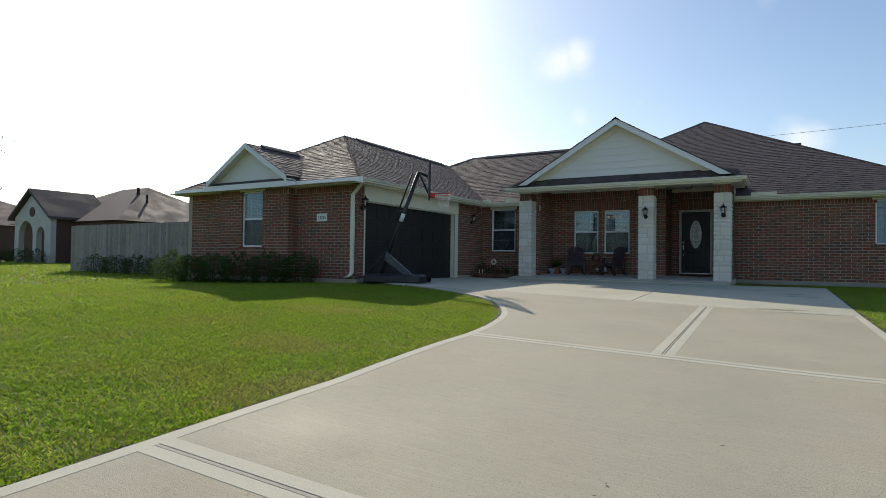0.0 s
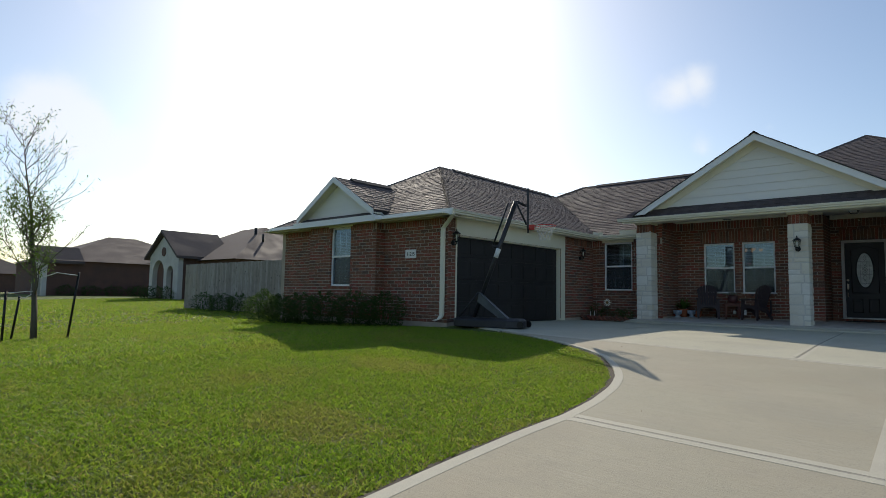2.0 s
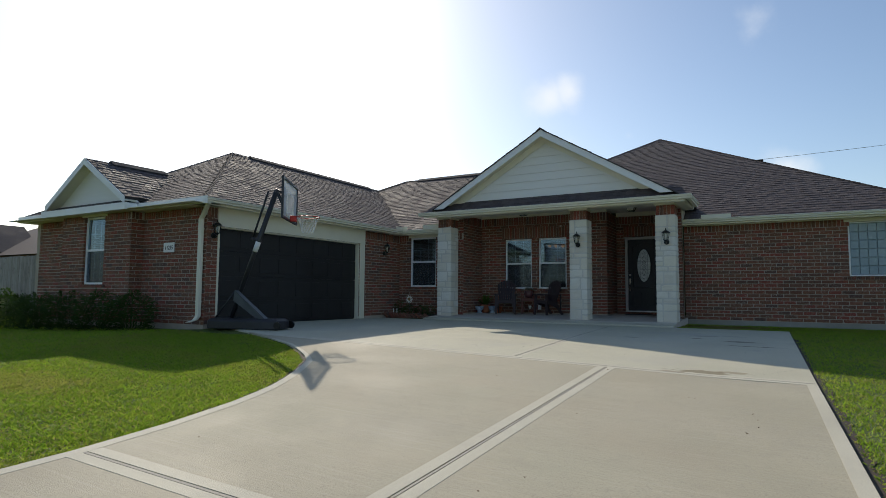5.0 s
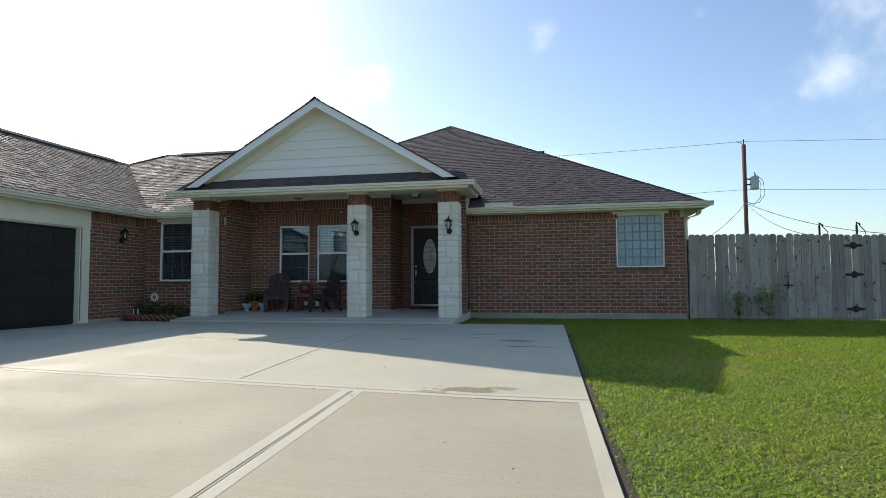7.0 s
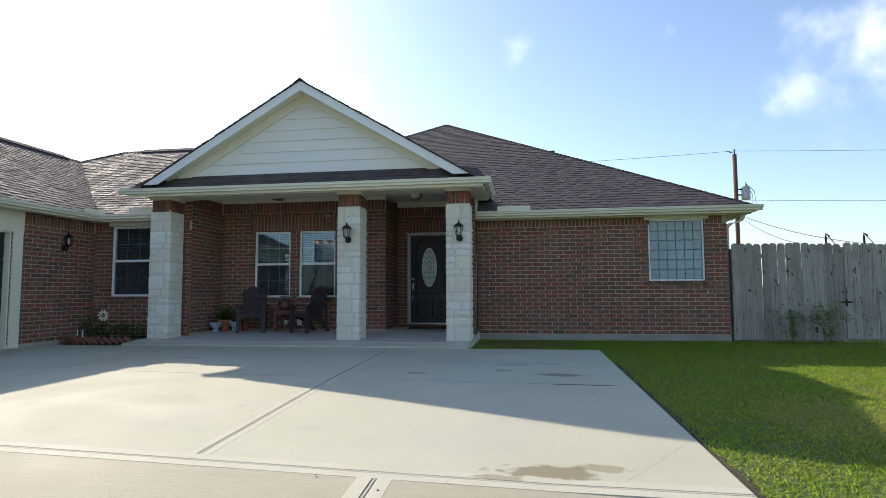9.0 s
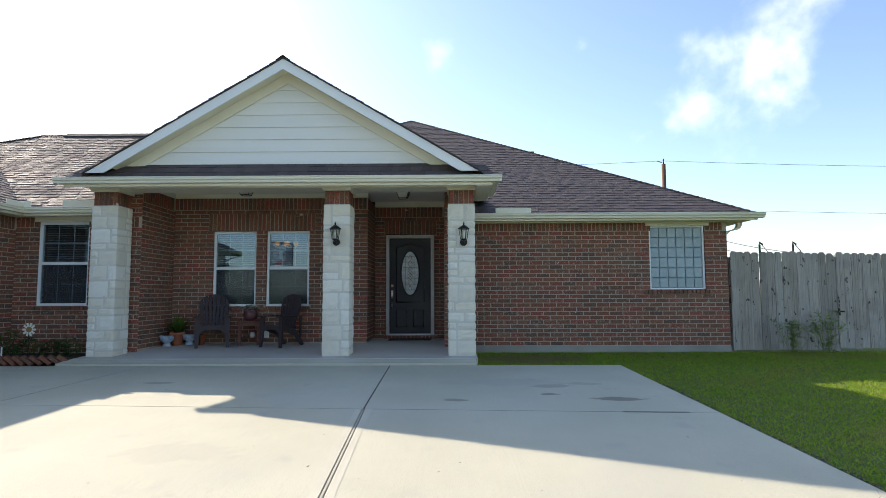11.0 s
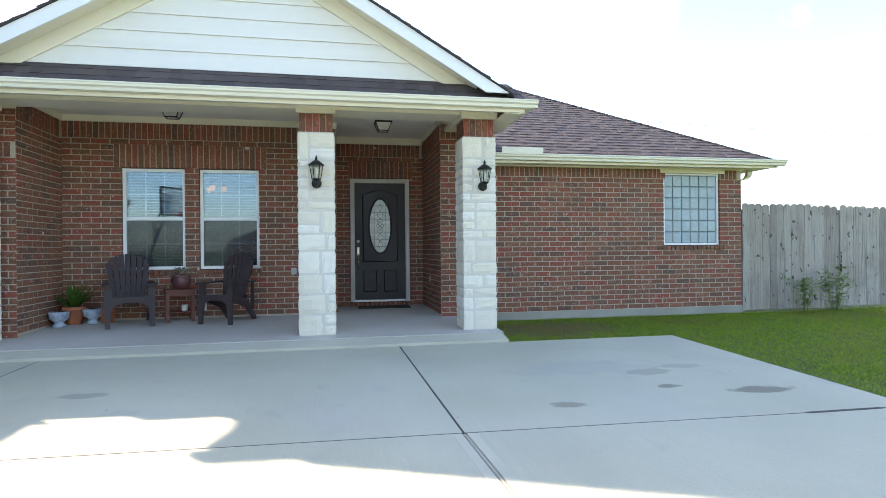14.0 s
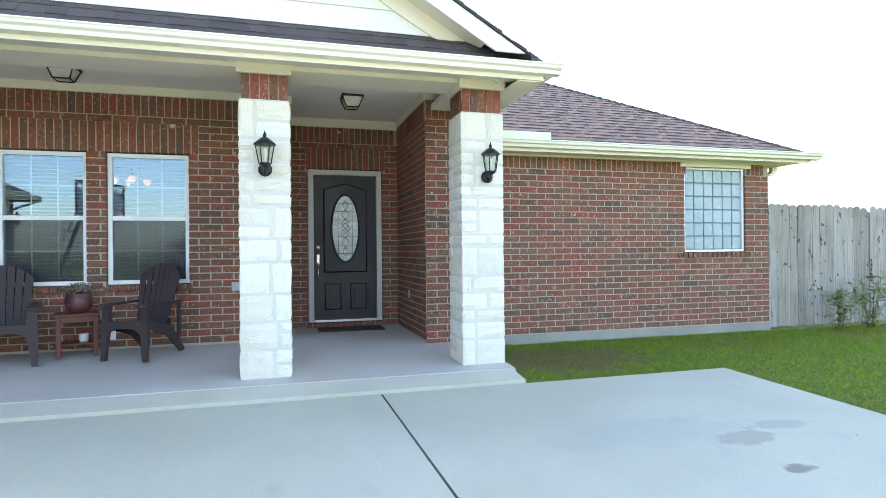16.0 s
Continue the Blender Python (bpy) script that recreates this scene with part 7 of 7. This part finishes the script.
def far_house(name, x0, x1, y0, y1, base, wall_h, slope, label, portico=None, windows=()):
    hs = thing(name, label, "house", pose((x0 + x1) / 2, (y0 + y1) / 2, base), "neighbouring houses")
    part_w("wall", bx(x0, x1, y0, y1, base, base + wall_h), M_FARBRICK, hs)
    bm = bmesh.new()
    hip_roof(bm, x0 - 0.4, x1 + 0.4, y0 - 0.4, y1 + 0.4, base + wall_h, slope)
    part_w("roof", bm, M_FARROOF, hs)
    if portico:
        a, b, d, hh = portico
        c = (a + b) / 2
        bm = bmesh.new()
        f = y0 - d
        arch_n = 10
        zs = base + hh - 1.25
        w = b - a
        holes = ((a + w * 0.12, a + w * 0.52), (a + w * 0.62, a + w * 0.84))
        outline = [(a, base), (holes[0][0], base)]
        for h0, h1 in holes:
            r = (h1 - h0) / 2
            outline += [(h0, base), (h0, zs)] + [((h0 + h1) / 2 - r * math.cos(math.pi * i / arch_n), zs + r * math.sin(math.pi * i / arch_n)) for i in range(1, arch_n)] + [(h1, zs), (h1, base)]
        outline += [(b, base), (b, base + hh), (c, base + hh + w / 2 * 0.66), (a, base + hh)]
        clean = []
        for p in outline:
            if not clean or (abs(p[0] - clean[-1][0]) + abs(p[1] - clean[-1][1])) > 1e-6:
                clean.append(p)
        extrude_poly(bm, [(x, f, z) for x, z in clean], (0, 0.35, 0))
        part_w("portico_wall", bm, M_STUCCO, hs, "pale stone gable with two arches")
        part_w("portico_side", bx(b - 0.3, b, f + 0.35, y0, base, base + hh), M_FARBRICK, hs)
        bm = bmesh.new()
        pk = base + hh + w / 2 * 0.66 + 0.12
        extrude_poly(bm, [(a - 0.4, f - 0.3, base + hh - 0.2), (c, f - 0.3, pk), (b + 0.4, f - 0.3, base + hh - 0.2), (b + 0.4, f - 0.3, base + hh - 0.02), (c, f - 0.3, pk + 0.2), (a - 0.4, f - 0.3, base + hh - 0.02)], (0, d + 2.8, 0))
        part_w("portico_roof", bm, M_FARROOF, hs)
        bm = bmesh.new()
        lathe(bm, [(0.34, -0.02), (0.34, 0.03)], 16, pose(c, f - 0.02, base + hh + 0.35, 90))
        part_w("round_vent", bm, M_FARBRICK, hs, "round brick vent")
    for a, b, c, d in windows:
        part_w("window", bx(a, b, y0 - 0.03, y0 + 0.02, c, d), M_DARKGLASS, hs)
    return hs


far_house("house", -50.0, -36.0, 20.5, 31.0, 0.25, 3.0, 0.53, "brown brick single-storey house with a pale arched gable porch", (-46.2, -41.2, 1.6, 3.3), ((-40.0, -38.5, 1.0, 2.4),))
far_house("house", -76.0, -62.5, 16.6, 33.0, 0.35, 3.3, 0.43, "dark brick single-storey house with a low hipped roof", (-66.0, -62.4, 0.8, 3.2), ())
far_house("house", -118.0, -98.0, 9.0, 24.0, 0.0, 2.9, 0.5, "pale single-storey house down the street", None, ((-104.0, -99.5, 0.3, 2.4),))
# two unseen houses behind the camera, added to darken the lower panes' reflections
far_house("house", -17.0, 0.5, -72.0, -60.0, -0.3, 2.9, 0.5, "brown brick single-storey house across the street, unseen, added for the window reflections")
far_house("house", 7.0, 24.0, -72.0, -60.0, -0.3, 2.9, 0.5, "brown brick single-storey house across the street, unseen, added for the window reflections")
nb = bpy.data.objects["house"]
part_w("roof_vent", tubes(([(-40.2, 24.3, 4.9), (-40.2, 24.3, 6.0)], 0.12)), M_BLACK, nb)
part_w("roof_vent", tubes(([(-38.6, 24.0, 4.6), (-38.6, 24.0, 5.4)], 0.08)), M_BLACK, nb)
for i in range(4):
    bush("far_shrub", "dark clipped shrub before a neighbour's porch", pose(-45.6 + i * 1.5, 18.1, 0.38), 1.5, 1.0, 0.95, 420, M_LEAF_DARK, 100 + i, 0.14, "neighbour's shrubs", 4)
for i in range(6):
    x = -61.6
    bush("far_shrub", "dark clipped shrub along a neighbour's wall", pose(x, 17.6 + i * 2.0, 0.38), 1.4, 1.8, 1.0, 420, M_LEAF_DARK, 90 + i, 0.2, "neighbour's shrubs", 4)
grid_sheet("far_drive", [-98, -90, -80, -70, -62], [9.8, 10.6, 11.4], M_CONC, -0.015, "pale concrete drive of the neighbours")

# parked car far down the street
M_CAR = surf("dark_car_paint", (0.02, 0.022, 0.03), (0.03, 0.032, 0.04), 2, 30, 0.05, 0.25, coat=0.6, bump=0)
car = thing("parked_car", "dark parked car far down the street", "car", pose(-84.0, 10.5, 0.05, 0, 0, 10))
bm = bmesh.new()
extrude_poly(bm, [(-2.2, -0.85, 0.3), (2.2, -0.85, 0.3), (2.25, -0.85, 0.75), (1.3, -0.85, 0.9), (0.6, -0.85, 1.4), (-1.2, -0.85, 1.45), (-2.0, -0.85, 0.95), (-2.25, -0.85, 0.85)], (0, 1.7, 0))
bmesh.ops.bevel(bm, geom=bm.edges[:], offset=0.05, segments=2, affect="EDGES")
part("body", bm, M_CAR, car)
for s in (-0.86, 0.86):
    bm = bmesh.new()
    extrude_poly(bm, [(-1.5, s, 0.95), (0.95, s, 0.95), (0.5, s, 1.34), (-1.1, s, 1.38)], (0, 0.01 * (1 if s > 0 else -1), 0))
    part("side_window", bm, M_DARKGLASS, car)
    for x in (-1.4, 1.4):
        bm = bmesh.new()
        lathe(bm, [(0.2, -0.1), (0.33, -0.1), (0.33, 0.1), (0.2, 0.1)], 18, pose(x, s, 0.33, 90))
        part("wheel", bm, M_BLACK, car)

# ---- utility pole, wires, service masts ----
M_POLE = surf("brown_pole_wood", (0.12, 0.06, 0.04), (0.18, 0.09, 0.06), 2, 30, 0.3, 0.9, stretch=(3, 3, 0.3))
pole = thing("utility_pole", "brown wooden utility pole with a grey transformer", "utility pole", pose(15.6, 50.7, 0.3))
part("pole", tubes(([(0, 0, 0), (0, 0, 10.95)], 0.15), n=10), M_POLE, pole)
part("insulator", tubes(([(0, 0, 10.95), (0, 0, 11.35)], 0.04), ([(-0.5, 0, 11.2), (-0.1, 0, 11.05)], 0.03)), M_BLACK, pole)
bm = bmesh.new()
lathe(bm, [(0.28, 0), (0.3, 0.05), (0.3, 0.85), (0.2, 0.95), (0.06, 1.0), (0.06, 1.25)], 16, pose(0.62, -0.1, 7.6))
part("transformer", bm, surf("transformer_grey", (0.42, 0.44, 0.45), (0.5, 0.52, 0.53), 3, 30, 0.1, 0.5), pole, "grey transformer can")
part("bracket", bars((0.1, 0.4, -0.14, -0.06, 7.9, 8.0), (0.1, 0.4, -0.14, -0.06, 8.3, 8.4)), M_BLACK, pole)
part("leads", tubes(([(0.62, -0.1, 8.8), (1.2, -0.1, 8.2), (1.3, -0.1, 7.2), (0.9, -0.1, 6.6), (0.1, -0.1, 6.5)], 0.02), ([(0.62, -0.1, 8.8), (1.05, -0.1, 8.0), (1.0, -0.1, 7.0), (0.5, -0.1, 6.4), (0.1, -0.1, 6.7)], 0.02), n=4), M_BLACK, pole)


M_CABLE = surf("cable_sheath", (0.10, 0.10, 0.11), (0.14, 0.14, 0.15), 2, 20, 0.1, 0.8)


def wire(a, b, sag, r, name="overhead_wire", label="thin overhead power line"):
    pts = [tuple(Vector(a).lerp(Vector(b), i / 14) - Vector((0, 0, sag * 4 * (i / 14) * (1 - i / 14)))) for i in range(15)]
    w = thing(name, label, "wire", pose(*a), "overhead wires")
    part_w("cable", tubes((pts, r), n=4), M_CABLE, w)


wire((15.6, 50.7, 11.5), (-40.0, 50.7, 11.8), 0.7, 0.013)
wire((15.6, 50.7, 11.5), (75.0, 50.7, 11.4), 0.6, 0.013)
wire((15.6, 50.7, 7.9), (75.0, 50.7, 7.6), 0.5, 0.012)
wire((15.6, 50.7, 7.9), (-30.0, 50.7, 7.9), 0.5, 0.012)
wire((15.6, 50.7, 6.9), (14.1, 35.0, 3.3), 0.5, 0.02)
wire((15.6, 50.7, 6.9), (22.0, 36.0, 3.4), 0.9, 0.02)
wire((15.6, 50.7, 6.9), (9.0, 38.0, 3.0), 0.3, 0.02)
for x in (14.08, 15.65):
    ms = thing("service_mast", "dark metal service mast behind the fence", "service mast", pose(x, 35.0, 0.3), "service masts")
    part("mast", tubes(([(0, 0, 0), (0, 0, 3.5)], 0.05), ([(0, 0, 3.4), (0.0, 0, 3.62), (0.16, 0, 3.5)], 0.045)), M_BLACK, ms)
    part("drip_loop", tubes(([(0.1, 0, 3.5), (0.35, 0, 3.2), (0.4, 0, 2.7), (0.3, 0, 2.3)], 0.02), n=4), M_BLACK, ms)
    part("meter_post", bx(-0.22, -0.1, -0.05, 0.05, 0, 2.7), M_POLE, ms)

# scattered dry leaves and bits on the drive
rng = random.Random(77)
bm = bmesh.new()
for i in range(70):
    x, y = rng.uniform(-5, 2.0), rng.uniform(1.0, 16.4)
    if x < left_edge(y) + 0.15:
        continue
    s = rng.uniform(0.004, 0.011)
    a = rng.uniform(0, 6.28)
    z = ground_z(x, y) + 0.004
    vs = [bm.verts.new((x + s * math.cos(a + k * 1.6) * (1.5 if k % 2 else 0.7), y + s * math.sin(a + k * 1.6), z + rng.uniform(0, 0.012))) for k in range(4)]
    bm.faces.new(vs)
lt = link("leaf_litter", bm, surf("dry_leaf", (0.10, 0.07, 0.035), (0.16, 0.11, 0.05), 8, 40, 0.2, 0.8))
tagged(lt, "scattered dry leaf bits on the concrete", "leaf litter", "", "stuff")

# bare soil along the edge of the drive
for side in (-1, 1):
    bm = bmesh.new()
    prev = None
    rng = random.Random(5 + side)
    for i in range(170):
        y = -1.5 + i * 0.1
        if side < 0 and y > 10.1 or y > 16.5:
            break
        e = (left_edge(y) + 0.012) if side < 0 else right_edge(y) - 0.012
        w = side * rng.uniform(0.07, 0.13)
        cur = (bm.verts.new((e, y, ground_z(e, y) - 0.021)), bm.verts.new((e + w, y, lawn_z(e + w, y) + 0.007)))
        if prev:
            bm.faces.new((prev[0], prev[1], cur[1], cur[0]))
        prev = cur
    bmesh.ops.recalc_face_normals(bm, faces=bm.faces)
    tagged(link("edge_soil", bm, M_SOIL), "strip of bare dark soil between lawn and drive", "soil", "", "structure")

# ---- grass ----
GREENS = ((0.262, 0.440, 0.033), (0.356, 0.535, 0.043), (0.166, 0.309, 0.026), (0.428, 0.535, 0.065), (0.297, 0.487, 0.039), (0.499, 0.475, 0.119), (0.202, 0.369, 0.029), (0.392, 0.547, 0.050), (0.428, 0.344, 0.131), (0.285, 0.463, 0.035), (0.332, 0.510, 0.042))
M_GRASS = surf("grass_blade", (0.17, 0.27, 0.022), (0.30, 0.37, 0.04), 1.1, 9, 0.25, 0.55, bump=0, translucent=0.6, vary="island", palette=GREENS, spec=0.2, stain=((0.40, 0.31, 0.09), 0.8, 0.4), marks=tuple((x, y, w, h, s, tuple(min(1, v * 1.5) for v in c)) for x, y, w, h, s, c in DRY))


def grass_patch(name, count, sampler, seed, hmin, hmax, width):
    r = np.random.default_rng(seed)
    P = sampler(r, count)
    n = len(P)
    Z = np.array([lawn_z(x, y) for x, y in P])
    a = r.uniform(0, 2 * np.pi, n)
    tuft = 0.5 + 0.35 * np.sin(P[:, 0] * 21 + 3 * np.sin(P[:, 1] * 9)) * np.sin(P[:, 1] * 19 + 3 * np.sin(P[:, 0] * 8)) + 0.25 * np.sin(P[:, 0] * 4.3 + 2 * np.sin(P[:, 1] * 3.1))
    h = (hmin + (hmax - hmin) * np.clip(tuft + r.uniform(-0.35, 0.35, n), 0, 1)) * r.uniform(0.75, 1.15, n)
    lean = r.uniform(0.5, 2.1, n) * h
    b = r.uniform(0, 2 * np.pi, n)
    wv = np.stack([np.cos(a), np.sin(a), np.zeros(n)], 1) * (width * r.uniform(0.6, 1.3, n))[:, None]
    root = np.stack([P[:, 0], P[:, 1], Z], 1)
    mid = root + np.stack([np.cos(b) * lean * 0.35, np.sin(b) * lean * 0.35, h * 0.6], 1)
    tip = root + np.stack([np.cos(b) * lean, np.sin(b) * lean, h * 0.95], 1)
    V = np.stack([root - wv / 2, root + wv / 2, mid + wv * 0.4, mid - wv * 0.4, tip], 1).reshape(-1, 3)
    k = np.arange(n) * 5
    loops = np.stack([k, k + 1, k + 2, k + 3, k + 3, k + 2, k + 4], 1).reshape(-1)
    starts = np.stack([np.arange(n) * 7, np.arange(n) * 7 + 4], 1).reshape(-1)
    totals = np.tile([4, 3], n)
    me = bpy.data.meshes.new(name)
    me.vertices.add(len(V))
    me.vertices.foreach_set("co", V.reshape(-1))
    me.loops.add(len(loops))
    me.loops.foreach_set("vertex_index", loops.astype(np.int32))
    me.polygons.add(len(starts))
    me.polygons.foreach_set("loop_start", starts.astype(np.int32))
    me.polygons.foreach_set("loop_total", totals.astype(np.int32))
    me.update()
    me.materials.append(M_GRASS)
    return tagged(new(name, me), "mown green lawn grass with dry patches", "grass", "", "stuff")


EDX = np.array([e[1] for e in EDGE])
EDY = np.array([e[0] for e in EDGE])


def lawn_left(x0, x1, y0, y1):
    def f(r, c):
        x, y = r.uniform(x0, x1, c), r.uniform(y0, y1, c)
        ok = (x < np.interp(y, EDY, EDX) - 0.075) & ~((y > 10.2) & (x > -15.0))
        fade = np.minimum(np.minimum(x - x0, y - y0), y1 - y if y1 > 11 else 99) / 1.6
        ok &= r.uniform(0, 1, c) < fade
        return np.stack([x, y], 1)[ok]
    return f


def lawn_right(x0, x1, y0, y1):
    def f(r, c):
        x, y = r.uniform(x0, x1, c), r.uniform(y0, y1, c)
        ok = (x > right_edge(y) + 0.04) | ((y > 16.67) & (x > -0.15))
        ok &= r.uniform(0, 1, c) < np.minimum(y - y0, x1 - x) / 1.2
        return np.stack([x, y], 1)[ok]
    return f


grass_patch("lawn_grass", 370000, lawn_left(-8.4, -1.5, -1.6, 10.2), 1, 0.018, 0.036, 0.0105)
grass_patch("lawn_grass", 110000, lawn_left(-17, -7.0, -1.6, 11.5), 2, 0.03, 0.06, 0.015)
grass_patch("lawn_grass", 90000, lawn_left(-47, -15.5, -1.5, 24), 3, 0.04, 0.08, 0.035)
grass_patch("lawn_grass", 175000, lawn_right(-0.15, 8.1, 5.3, 18.8), 4, 0.018, 0.036, 0.0105)
grass_patch("lawn_grass", 30000, lawn_right(6.9, 16, 5.3, 18.8), 5, 0.035, 0.07, 0.018)
